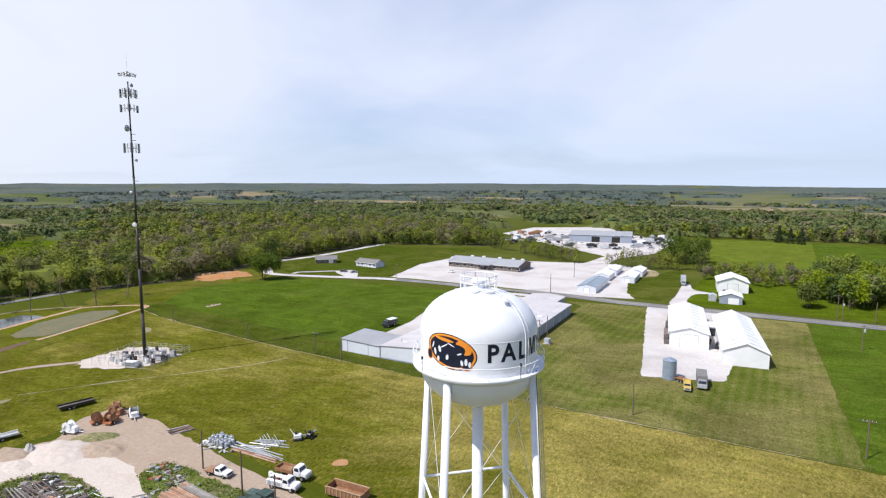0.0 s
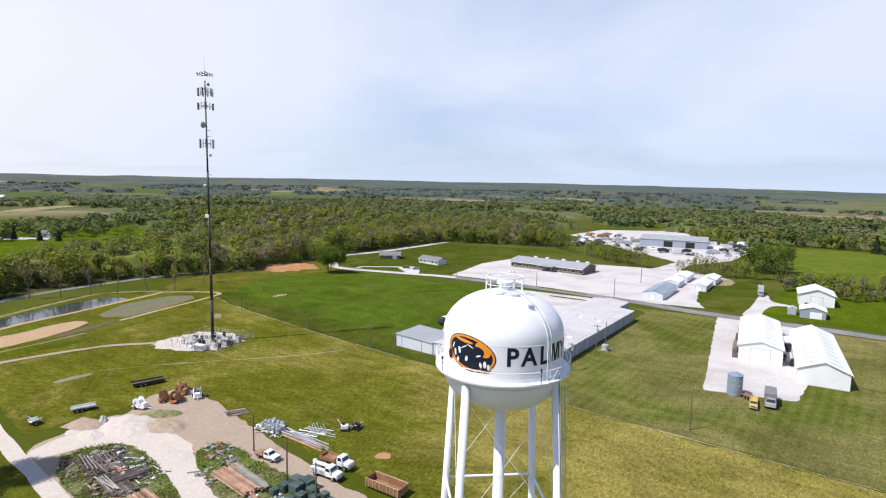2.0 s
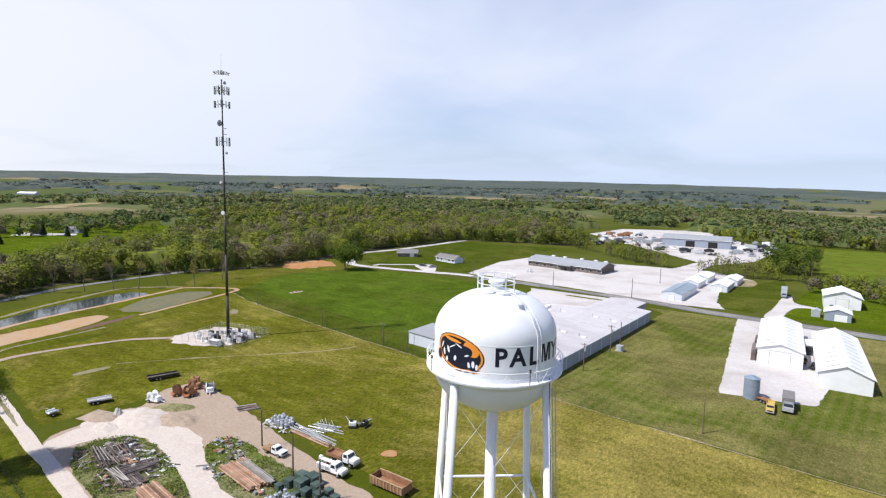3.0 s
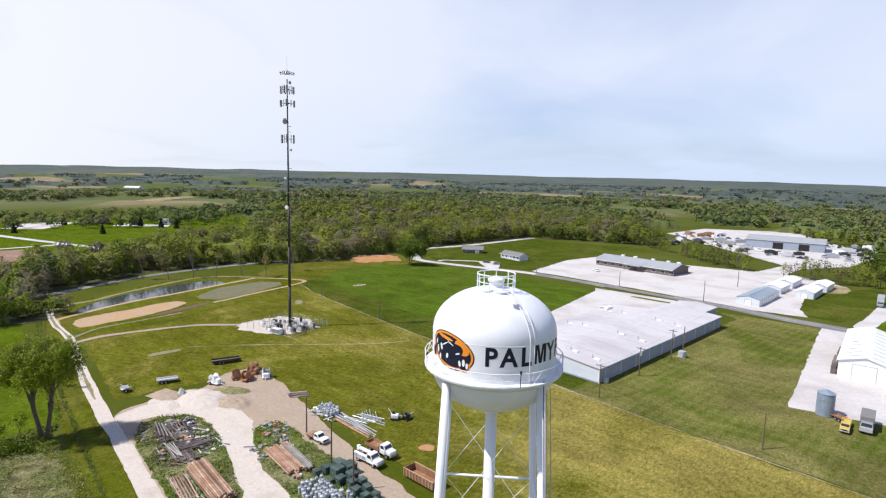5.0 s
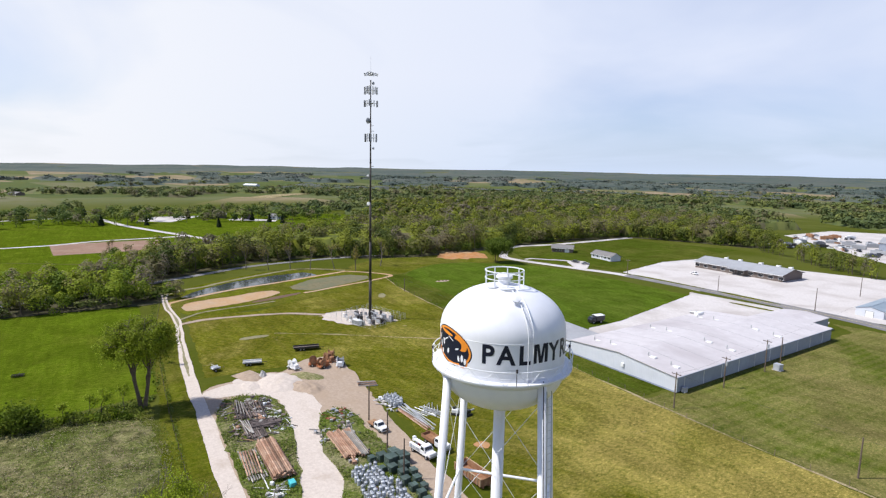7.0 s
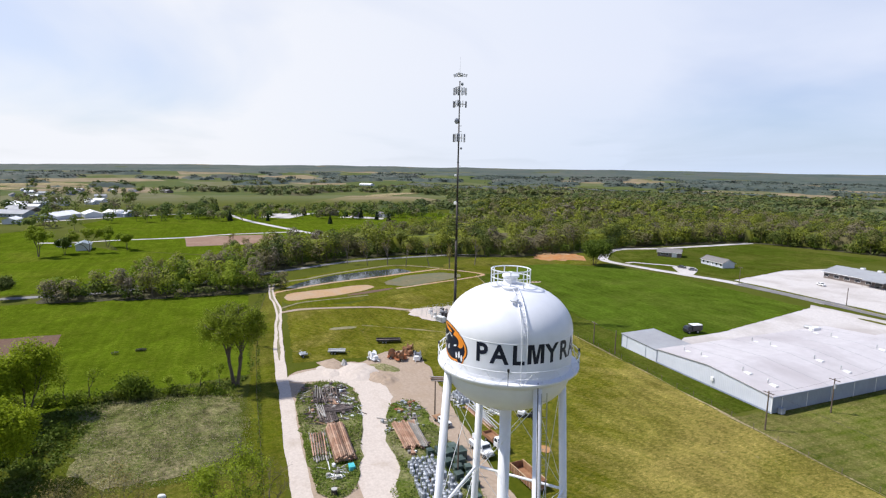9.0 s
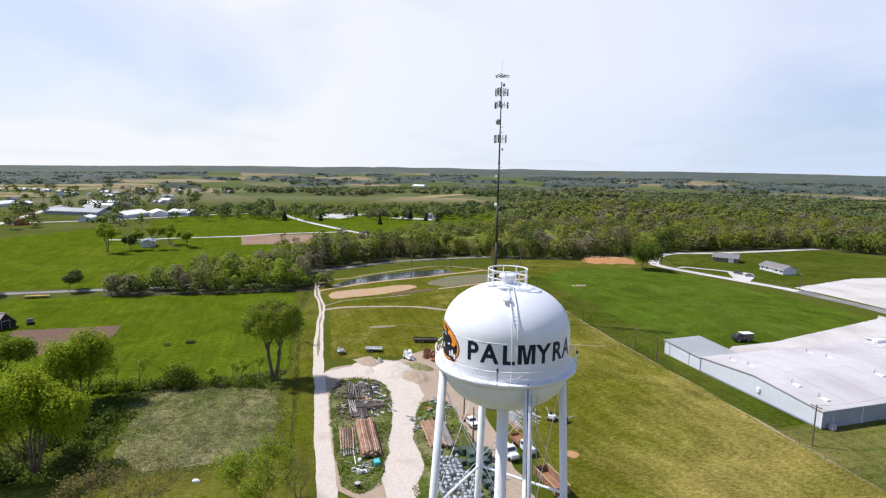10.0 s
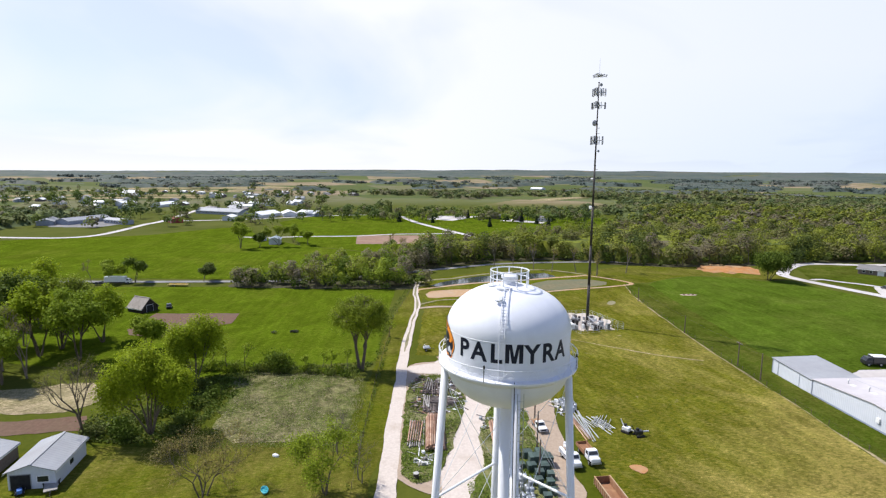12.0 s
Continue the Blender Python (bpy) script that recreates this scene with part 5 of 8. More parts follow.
warehouse()
gable_building("farm_shed", "white metal farm shed with a ribbed white roof", "shed", -17.05, 204.0, 97.4, 40, 11.2, 4.8, 6.5, M_SHEDWALL, M_ROOFWHITE, 0.4, doors=(("w", 0, 5.0, 4.2),), skylights=9, group="farm sheds in the gravel yard")
gable_building("farm_shed", "white metal farm shed with a ribbed white roof", "shed", -1.5, 194.7, 97.0, 44.5, 11.3, 4.3, 6.6, M_SHEDWALL, M_ROOFWHITE, 0.4, skylights=10, group="farm sheds in the gravel yard")
gable_building("link_shed", "small white shed between the farm sheds", "shed", -9.2, 206.5, 6, 4.0, 7, 3.2, 3.8, M_SHEDWALL, M_ROOFWHITE, 0.2, doors=(("s", 0, 2.6, 2.6, M_GLASS),))
gable_building("barn", "white metal barn with a bright white roof", "barn", -7.0, 299.0, 96, 16, 13, 5.0, 7.4, M_SHEDWALL, M_ROOFWHITE, 0.6, doors=(("w", 0, 4.4, 4.0),))
gable_building("garage", "grey metal garage with a white roll door", "garage", -6.2, 266.5, 94, 9, 8.6, 3.2, 4.6, M_GREYWALL, M_ROOFWHITE, 0.3, doors=(("w", -1, 4.0, 2.6),))
gable_building("storage_tank_hut", "small round-roofed pale hut", "hut", -13.2, 267, 92, 4, 3, 2.4, 3.0, M_CAN, M_CAN, 0.1)
for x, y, L, w, roof, n in ((-66.4, 271.8, 29, 8.8, M_ROOFBLUE, 0), (-68.0, 302, 16, 7.5, M_ROOFWHITE, 0), (-68.5, 323, 18, 7.5, M_ROOFWHITE, 0), (-54.8, 303, 19, 7.0, M_ROOFWHITE, 0), (-54.8, 325, 17, 7.0, M_ROOFWHITE, 0)):
    gable_building("storage_building", "low white self-storage building with a row of doors", "storage building", x, y, 92, L, w, 2.8, 3.9, M_PANELX, roof, 0.2,
                   doors=[("s", -L / 2 + 2 + 3 * k, 2.3, 2.2) for k in range(int(L / 3))] + [("w", 0, 2.4, 2.2)], group="storage buildings in the lot")
mall = gable_building("strip_mall", "long low brown building with a grey metal roof", "building", -139.8, 309.3, -2, 46.5, 19, 3.4, 5.6, M_BRICK, M_ROOFGREY, 0.9,
                      doors=(("s", 2, 2.0, 2.3, M_GLASS),), windows=[("s", -22 + 5 * k, 2.4, 1.3, 1.0) for k in range(10)])
part("porch_roof", box(-2.5, -14, 3.0, 7, -9.2, 3.35), M_ROOFGREY, mall)
for x in (-2, 6.5):
    part("porch_post", rod((x, -13.6, 0), (x, -13.6, 3.0), 0.1, sides=8), M_BRICK, mall)
for x in (-14, -6, 5, 14, 20):
    part("air_unit", box(x, 2, 4.6, x + 1.8, 3.6, 6.1, 0.05), M_CARWHITE, mall)
gable_building("shop_shed", "white metal workshop behind the long building", "shed", -165.5, 318, 0, 9, 7, 2.8, 3.4, M_PANEL, M_ROOFWHITE, 0.2)
gable_building("house", "white ranch house with a grey shingle roof", "house", -206, 276.5, -8, 17, 7.5, 2.7, 4.5, M_PANEL, M_SHINGLE, 0.5, doors=(("s", 0, 1.0, 2.0),), windows=[("s", -6.5 + 3.4 * k, 1.3, 1.1, 1.0) for k in range(5)])
gable_building("house", "brown brick house with a grey roof", "house", -241, 276, 40, 13, 8.5, 2.8, 4.4, M_BRICK, M_SHINGLE, 0.6, doors=(("s", 3, 2.6, 2.2),), windows=[("s", -4 + 3 * k, 1.2, 1.0, 1.0) for k in range(2)])
gable_building("workshop", "long grey metal workshop with dark open bays", "workshop", -119, 505, 10, 52, 28, 6.5, 9.0, M_GREYWALL, M_ROOFGREY, 0.5, doors=(("s", -4, 7, 5, M_DARK), ("s", 13, 7, 5, M_DARK)))
gable_building("garage", "long white metal garage with a pale grey roof", "garage", -65.3, -23.6, 6, 10.4, 6.8, 3.0, 4.1, M_PANELX, M_ROOFGREY, 0.4, doors=(("e", -1.6, 2.8, 2.4, M_DARK),), windows=(("e", 1.6, 1.6, 0.9, 1.1), ("n", 0, 1.2, 0.8, 1.2)))
gable_building("shed", "small grey shed beside the garage", "shed", -66, -34.5, 4, 8, 6, 2.6, 3.4, M_BRICK, M_ROOFGREY, 0.3)
M_BARNWOOD = surface("black_brown_barn_boards", (0.022, 0.017, 0.014), (0.040, 0.032, 0.026), 2.0, (0.055, 0.045, 0.036), 0.4, rough=0.95, bump=0.3)
M_OLDROOF = surface("rusting_roof_sheets", (0.20, 0.17, 0.145), (0.30, 0.262, 0.225), 0.9, (0.36, 0.325, 0.29), 0.3, rough=0.7, bump=0.2)
gable_building("barn", "old dark-boarded barn with a weathered brown roof", "barn", -172.5, -57.5, 62, 7.2, 6.4, 1.6, 4.8, M_BARNWOOD, M_OLDROOF, 0.3, doors=(("e", 0, 2.4, 2.4, M_DARK),))


# ---- trees ----
def fast_mesh(name, verts, quads, material, tone=None):
    """Mesh of quads from arrays."""
    me = bpy.data.meshes.new(name)
    me.vertices.add(len(verts))
    me.vertices.foreach_set("co", verts.astype(np.float32).ravel())
    me.loops.add(quads.size)
    me.loops.foreach_set("vertex_index", quads.astype(np.int32).ravel())
    me.polygons.add(len(quads))
    me.polygons.foreach_set("loop_start", np.arange(0, quads.size, 4, dtype=np.int32))
    me.update(calc_edges=True)
    me.materials.append(material)
    if tone is not None:
        at = me.attributes.new("tone", "FLOAT", "FACE")
        at.data.foreach_set("value", np.broadcast_to(np.asarray(tone, dtype=np.float32), len(quads)).copy())
    return me


def sprays(centres, size, rng, out=None, rough=0.42):
    """A leaf spray (a bent quad) at each centre, turned at random or roughly towards out."""
    n = len(centres)
    face = rng.normal(size=(n, 3))
    if out is not None:
        face = face * rough + out
    face /= np.linalg.norm(face, axis=1)[:, None] + 1e-9
    u = np.cross(face, rng.normal(size=(n, 3)))
    u /= np.linalg.norm(u, axis=1)[:, None] + 1e-9
    v = np.cross(face, u)
    s = size * rng.uniform(0.6, 1.3, size=(n, 1))
    c = rng.normal(scale=0.16, size=(n, 4, 3)) * s[:, None]
    base = np.stack([centres - u * s, centres - v * s * 0.8, centres + u * s, centres + v * s * 0.8], axis=1) + c
    return base.reshape(-1, 3), np.arange(4 * n).reshape(-1, 4)


def limbs(height, rng, forks=5, spread=0.5, levels=4, stems=1, first=0.22, shrink=0.70, lean=0.0):
    """Branch segments (start, end, radius, radius) and the tips where leaves grow."""
    segs, tips = [], []

    def grow(p, d, length, r, lev):
        q = p
        steps = 3
        for k in range(steps):
            d = (d + Vector(rng.normal(size=3)) * 0.10 + Vector((0, 0, 0.05))).normalized()
            e = q + d * length / steps
            segs.append((q, e, r * (1 - 0.25 * k / steps), r * (1 - 0.25 * (k + 1) / steps)))
            q = e
        if lev == 0:
            tips.append(q)
            return
        if lev <= 2:
            tips.append(q)
        n = rng.integers(2, forks)
        for k in range(n):
            side = Vector(rng.normal(size=3)).normalized()
            nd = (d + side * spread * rng.uniform(0.7, 1.3)).normalized()
            grow(q, nd, length * shrink * rng.uniform(0.75, 1.15), r * 0.62, lev - 1)

    for s in range(stems):
        a = 2 * math.pi * s / max(stems, 1) + rng.uniform(0, 1)
        out = 0.0 if stems == 1 else rng.uniform(0.22, 0.45)
        d = Vector((math.cos(a) * out + lean, math.sin(a) * out, 1)).normalized()
        grow(Vector((0.25 * math.cos(a) * (stems > 1), 0.25 * math.sin(a) * (stems > 1), -0.1)), d, height * first, height * 0.019 / stems ** 0.3, levels)
    return segs, tips


def branch_mesh(name, segs, material, thick=6):
    verts, faces = [], []
    for p, q, r0, r1 in segs:
        sides = thick if r0 > 0.09 else 3
        d = (q - p).normalized()
        a = d.orthogonal().normalized()
        b = d.cross(a)
        k = len(verts)
        for c, r in ((p, r0), (q, r1)):
            for i in range(sides):
                t = 2 * math.pi * i / sides
                verts.append(c + (a * math.cos(t) + b * math.sin(t)) * r)
        for i in range(sides):
            faces.append((k + i, k + (i + 1) % sides, k + sides + (i + 1) % sides, k + sides + i))
    return fast_mesh(name, np.array([tuple(v) for v in verts]), np.array(faces), material)


def make_tree(name, label, x, y, height, seed, leaf, count=2600, size=0.34, puff=1.0, forks=4, spread=0.5, levels=4, stems=1, first=0.22, shrink=0.72, turn=0, category="tree", group="", bark=None, droop=0.0, lean=0.0, width=0.0, clear=0.4):
    rng = np.random.default_rng(seed)
    segs, tips = limbs(height, rng, forks, spread, levels, stems, first, shrink, lean)
    top = max(q.z for _, q, _, _ in segs)
    k = height / top
    far = np.percentile([math.hypot(q.x, q.y) * k for q in tips], 92)
    s = Vector((width / 2 / far, width / 2 / far, 1)) if width else Vector((1, 1, 1))
    segs = [(p * k * s, q * k * s, r0, r1) for p, q, r0, r1 in segs]
    tips = [q * s for q in tips]
    t = thing(name, pose(x, y, 0, 0, 0, turn), label, category, group)
    trunk = new("trunk", branch_mesh("trunk", segs, bark or M_BARK))
    trunk.parent = t
    if count:
        tip = np.array([tuple(q * k) for q in tips])
        pick = rng.integers(0, len(tip), size=count)
        way = np.clip(rng.normal(size=(count, 3)), -1.5, 1.5)
        c = tip[pick] + way * puff * np.array((1, 1, 0.75)) * 0.8
        if droop:
            c[:, 2] -= droop * rng.uniform(0, 1, count) ** 2
        c[:, 2] = np.where(c[:, 2] < clear, clear + rng.uniform(0, 5, count) * (clear > 1), c[:, 2])
        v, q = sprays(c, size, rng, way * 0.35 + np.array((0, 0, 0.45)))
        crown = new("crown", fast_mesh("crown", v, q, leaf, np.clip(rng.uniform(0.1, 0.9) + rng.normal(0, 0.12, count), 0, 1)))
        crown.parent = t
    return t


def bush(label, x, y, w, h, seed, leaf, count=500, size=0.3, group=""):
    rng = np.random.default_rng(seed)
    t = thing("bush", pose(x, y, 0), label, "bush", group)
    segs, tips = limbs(h * 0.9, rng, 4, 0.7, 2, 5, 0.4, 0.7)
    stem = new("stem", branch_mesh("stem", segs, M_BARK))
    stem.parent = t
    n = 5
    hub = rng.normal(size=(n, 3)) * np.array((w * 0.22, w * 0.22, h * 0.12)) + np.array((0, 0, h * 0.5))
    c = hub[rng.integers(0, n, count)] + rng.normal(size=(count, 3)) * np.array((w * 0.17, w * 0.17, h * 0.2))
    c[:, 2] = np.abs(c[:, 2]) + 0.1
    v, q = sprays(c, size, rng)
    crown = new("crown", fast_mesh("crown", v, q, leaf, rng.uniform(0, 1)))
    crown.parent = t
    return t


M_HEDGELEAF = leaves("hedge_leaves", (0.09, 0.135, 0.011), (0.155, 0.205, 0.018), (0.13, 0.155, 0.028), 0.2, 0.28)
M_BUD = leaves("orange_green_buds", (0.20, 0.16, 0.05), (0.27, 0.25, 0.05), (0.2, 0.2, 0.06), 0.3)
# trees that stand alone or in the hedges


def weeping_tree(label, x, y, height, width, seed, leaf, turn=0):
    """Two trunks from one foot, limbs that arch outwards and strands of leaves hanging from them."""
    rng = np.random.default_rng(seed)
    t = thing("forked_tree", pose(x, y, 0, 0, 0, turn), label, "tree")
    segs, heads = [], []
    for side in (-1, 1):
        p = Vector((0.35 * side, 0, -0.1))
        d = Vector((0.15 * side, 0.05 * side, 1)).normalized()
        for k in range(5):
            q = p + d * height * (0.075 if side > 0 else 0.066)
            segs.append((p, q, 0.46 - 0.03 * k, 0.43 - 0.03 * k))
            p, d = q, (d + Vector((0.02 * side, rng.normal(0, 0.05), 0))).normalized()
            if k < 2:
                continue
            for j in range(2 if k < 4 else 6):
                a = math.pi * (side < 0) + rng.uniform(-2.4, 2.4)
                e, r = p.copy(), 0.20 - 0.015 * k
                out = Vector((math.cos(a), math.sin(a), 0))
                wide = rng.uniform(0.12, 1.0) ** 0.7
                reach = width * 0.40 * wide
                lift = (height - p.z) * (1.0 - 0.50 * wide ** 2) * rng.uniform(0.82, 0.98)
                was = e
                for m in range(1, 9):
                    f = m / 8
                    e = p + out * (reach * f ** 1.15) + Vector((0, 0, lift * (1 - (1 - f) ** 2.0)))
                    e += Vector(rng.normal(size=3)) * 0.18
                    segs.append((was, e, r * (1.08 - f) + 0.025, r * (1.08 - f) + 0.02))
                    if m > 3:
                        for w in range(3):
                            b = a + rng.uniform(-1.6, 1.6)
                            tip = e + Vector((math.cos(b), math.sin(b), rng.uniform(0.0, 0.7))) * rng.uniform(0.8, 2.3)
                            segs.append((e, tip, 0.04, 0.015))
                            heads.append(tip)
                    was = e
    trunk = new("trunk", branch_mesh("trunk", segs, M_BARK))
    trunk.parent = t
    spots = []
    for head in heads:
        n = int(rng.integers(60, 120))
        hang = rng.uniform(1.0, 4.2)
        f = rng.uniform(0, 1, n)
        c = np.array(tuple(head)) + rng.normal(size=(n, 3)) * np.array((0.42, 0.42, 0.3))
        c[:, 2] -= hang * f
        spots.append(c)
    c = np.concatenate(spots)
    c[:, 2] = np.maximum(c[:, 2], 3.8 + rng.uniform(0, 2.5, len(c)))
    v, q = sprays(c, 0.15, rng, np.array((0, 0, 0.4)) + rng.normal(size=c.shape) * 0.5)
    crown = new("crown", fast_mesh("crown", v, q, leaf, np.clip(0.55 + rng.normal(0, 0.2, len(c)), 0, 1)))
    crown.parent = t


weeping_tree("tall forked tree with sparse hanging yellow-green leaves", -110.8, 24.1, 20.0, 13.5, 17, M_LEAF, 60)
make_tree("broad_tree", "large many-stemmed tree with bright spring leaves", -78.2, -13.0, 17.5, 21, M_LEAFBRIGHT, 44000, 0.175, 1.15, 4, 0.34, 4, 7, 0.26, 0.72, droop=4.2, width=12.5)
make_tree("broad_tree", "broad bright yellow-green tree in the hedge", -105, -14.5, 15.5, 22, M_LEAFBRIGHT, 30000, 0.19, 1.2, 4, 0.36, 4, 5, 0.2, 0.74, droop=4.0, width=10.5)
make_tree("bare_tree", "bare budding tree beside the garage", -77.2, -25.2, 16.5, 31, M_BUD, 2600, 0.07, 0.5, levels=6, forks=4, spread=0.52, stems=2, first=0.2, shrink=0.74, width=12.5)
make_tree("budding_tree", "low budding tree with thin orange-green leaves", -56.6, 4.4, 10.5, 32, M_BUD, 6500, 0.095, 0.6, 4, 0.6, 6, 4, 0.2, 0.75, width=15.0)
make_tree("leafy_tree", "small leafy tree beside the lane", -56.7, 23.0, 11.5, 33, M_LEAF, 8200, 0.12, 0.85, 4, 0.55, 5, 3, 0.2, 0.75, width=10.5)
make_tree("bare_tree", "thin bare tree beside the lane", -69.6, 23.4, 7.5, 34, M_TWIG, 0, levels=5, forks=4, spread=0.55, stems=2, first=0.2, shrink=0.72, bark=M_TWIG)
make_tree("bare_tree", "thin bare tree by the gravel loop", -60, 28.3, 7.0, 35, M_TWIG, 0, levels=5, forks=4, spread=0.55, stems=2, first=0.2, shrink=0.72, bark=M_TWIG)
make_tree("round_tree", "large round dark green tree at the field corner", -226, 209, 13.5, 41, M_LEAFDARK, 15000, 0.30, 1.6, 4, 0.5, 4, 5, 0.18, 0.74, droop=4.5, width=13.5)
for i, (x, y, h, leaf) in enumerate(((-121, -50, 17, M_LEAF), (-124, -62, 18, M_LEAFBRIGHT), (-130, -60, 14, M_LEAF), (-112, -66, 15, M_LEAF), (-150, -78, 16, M_LEAFBRIGHT), (-160, -86, 18, M_LEAFBRIGHT), (-172, -92, 15, M_LEAFBRIGHT),
                                     (-132, -78, 19, M_LEAFDARK), (-150, -92, 16, M_LEAF), (-118, -88, 20, M_LEAFDARK), (-128, -36, 8, M_LEAF), (-100, -74, 16, M_LEAF), (-104, -58, 12, M_LEAF), (-136, -52, 15, M_LEAFBRIGHT), (-140, -66, 17, M_LEAF))):
    make_tree("grove_tree", "spring tree in the grove beyond the garage", x, y, h * 1.08, 60 + i, leaf, 9000, 0.29, 1.35, 4, 0.45, 4, 2 + i % 3, 0.22, 0.73, droop=1.5, width=h * 0.82, group="trees in the grove")
for i, (x, y, h) in enumerate(((-113, -64, 17), (-108, -55, 16), (-133, -72, 13), (-98, -64, 15), (-222, -102, 10), (-119, -70, 18), (-108, -72, 17))):
    make_tree("bare_tree", "tall bare grey tree in the grove", x, y, h, 80 + i, M_BUD, 900, 0.09, 0.6, levels=6, forks=4, spread=0.5, stems=1 + i % 2, first=0.2, shrink=0.74, bark=M_TWIG, width=h * 0.6, group="bare trees in the grove")
for i, (x, y, h) in enumerate(((-302, 27, 13), (-291, 33, 12), (-289, 23, 10), (-301, 44, 12), (-264, 82, 13), (-257, 91, 12), (-254, 101, 14), (-248, 109, 12), (-246, 121, 13), (-240, 130, 12), (-236, 128, 10), (-244, 146, 14), (-236, -10, 11), (-230, 0, 12))):
    make_tree("bare_tree", "bare grey tree at the edge of the wood", x, y, h, 400 + i, M_BUD, 500, 0.14, 0.6, levels=5, forks=4, spread=0.42, first=0.3, shrink=0.7, bark=M_TWIG, width=h * 0.5, group="bare trees along the wood")
for i, (x, y, h) in enumerate(((-112, -5, 7), (-111.5, -9, 6), (-112.5, -13, 6), (-110.6, 16.6, 6), (-111.6, 20.8, 5), (-110.7, 14.2, 4.5), (-139, 30.5, 5.5), (-111, 10.5, 4))):
    make_tree("sapling", "thin hedge sapling with sparse leaves", x, y, h, 90 + i, M_LEAF, 220, 0.18, 0.5, 3, 0.5, 3, 1, 0.3, 0.7, group="saplings in the hedge")
for i, (x, y, h, leaf) in enumerate(((27, 290, 13, M_LEAF), (34, 300, 15, M_LEAFDARK), (41, 335, 16, M_LEAF), (22, 270, 10, M_LEAFDARK), (48, 318, 15, M_LEAF), (38, 280, 14, M_LEAFBRIGHT), (54, 296, 16, M_LEAF))):
    make_tree("farm_tree", "broad green spring tree beside the farmyard", x, y, h, 430 + i, leaf, 6000, 0.36, 1.4, 4, 0.5, 4, 3, 0.18, 0.74, droop=3.0, width=h * 0.85, group="trees beside the farmyard")
bush("rounded green hedge bush", -110.2, 4.2, 6.2, 4.8, 101, M_HEDGELEAF, 2600, 0.22, "bushes in the hedge")
for i in range(30):
    a = i / 29
    bush("low scrubby hedge bush", -112.2 + 4.6 * a ** 2 + 0.8 * math.sin(i * 2.3), -22 + 44 * a, 2.6 + (i % 3) * 0.7, 1.2 + (i % 4) * 0.45, 110 + i, M_HEDGELEAF if i % 3 else M_LEAF, 240, 0.2, "bushes in the hedge")
for i, (x, y, w) in enumerate(((-84, -17, 4), (-80, -20, 3.5), (-77.5, -22.6, 4.5), (-77.4, -18.2, 4), (-83, -9, 4), (-90, -9, 4.5), (-96, -7, 4), (-100, -12, 5), (-88, -14, 4), (-76, -17, 3), (-72, -4, 3))):
    bush("low dense shrub under the trees", x, y, w, w * 0.55, 140 + i, M_LEAFDARK, 420, 0.24, "shrubs under the trees")


# woods: many crowns joined
def crowd(name, label, category, spots, heights, radii, count, size, material, seed, ground=None, trunk=True, smooth=0.30):
    rng = np.random.default_rng(seed)
    spots = np.asarray(spots, dtype=float)
    n = len(spots)
    lobes = 5
    hub = rng.normal(size=(n, lobes, 3)) * np.array((0.30, 0.30, 0.15))
    hub[:, :, 2] += 0.58
    hub[:, 0] = (0, 0, 0.74)
    which = rng.integers(0, lobes, size=(n, count))
    way = rng.normal(size=(n, count, 3))
    way[:, :, 2] += 0.35
    way /= np.linalg.norm(way, axis=2)[:, :, None]
    fat = rng.uniform(0.44, 0.66, size=(n, lobes))
    reach = fat[np.arange(n)[:, None], which] * rng.uniform(0.86, 1.04, size=(n, count))
    c = hub[np.arange(n)[:, None], which] + way * reach[:, :, None] * np.array((1, 1, 0.42))
    c[:, :, 2] = np.clip(c[:, :, 2], 0.08, 1.05)
    c[:, :, :2] *= radii[:, None, None]
    c[:, :, 2] *= heights[:, None]
    base = np.zeros(n) if ground is None else ground
    c[:, :, 0] += spots[:, 0:1]
    c[:, :, 1] += spots[:, 1:2]
    c[:, :, 2] += base[:, None]
    s = np.repeat(size * radii / radii.mean(), count)[:, None]
    pts = c.reshape(-1, 3)
    v, q = sprays(pts, 1.0, rng, way.reshape(-1, 3) + np.array((0, 0, 0.6)), smooth)
    v = (v.reshape(-1, 4, 3) - pts[:, None]) * s[:, None] + pts[:, None]
    tone = np.repeat(rng.uniform(-0.2, 1.2, n), count)
    ob = new(name, fast_mesh(name, v.reshape(-1, 3), q, material, tone))
    tagged(ob, label, category, kind="stuff")
    if trunk:
        a = rng.uniform(0, 6.28, n)
        r = heights * 0.016
        ang = a[:, None] + np.arange(3)[None] * 2.094
        low = np.stack([spots[:, 0:1] + r[:, None] * np.cos(ang), spots[:, 1:2] + r[:, None] * np.sin(ang), np.repeat(base[:, None], 3, 1) - 0.2], axis=2)
        lean = rng.normal(size=(n, 1, 2)) * 0.6
        high = low.copy()
        high[:, :, :2] = spots[:, None, :] + lean + (low[:, :, :2] - spots[:, None, :]) * 0.3
        high[:, :, 2] = (base + heights * 0.8)[:, None]
        tv = np.concatenate([low, high], axis=1).reshape(-1, 3)
        o = np.arange(n)[:, None, None] * 6
        tq = (o + np.array([[[0, 1, 4, 3], [1, 2, 5, 4], [2, 0, 3, 5]]])).reshape(-1, 4)
        tr = new(name + "_trunks", fast_mesh(name + "_trunks", tv, tq, M_BARK))
        tagged(tr, "grey-brown trunks of " + label, "tree trunks", kind="stuff")
    return ob


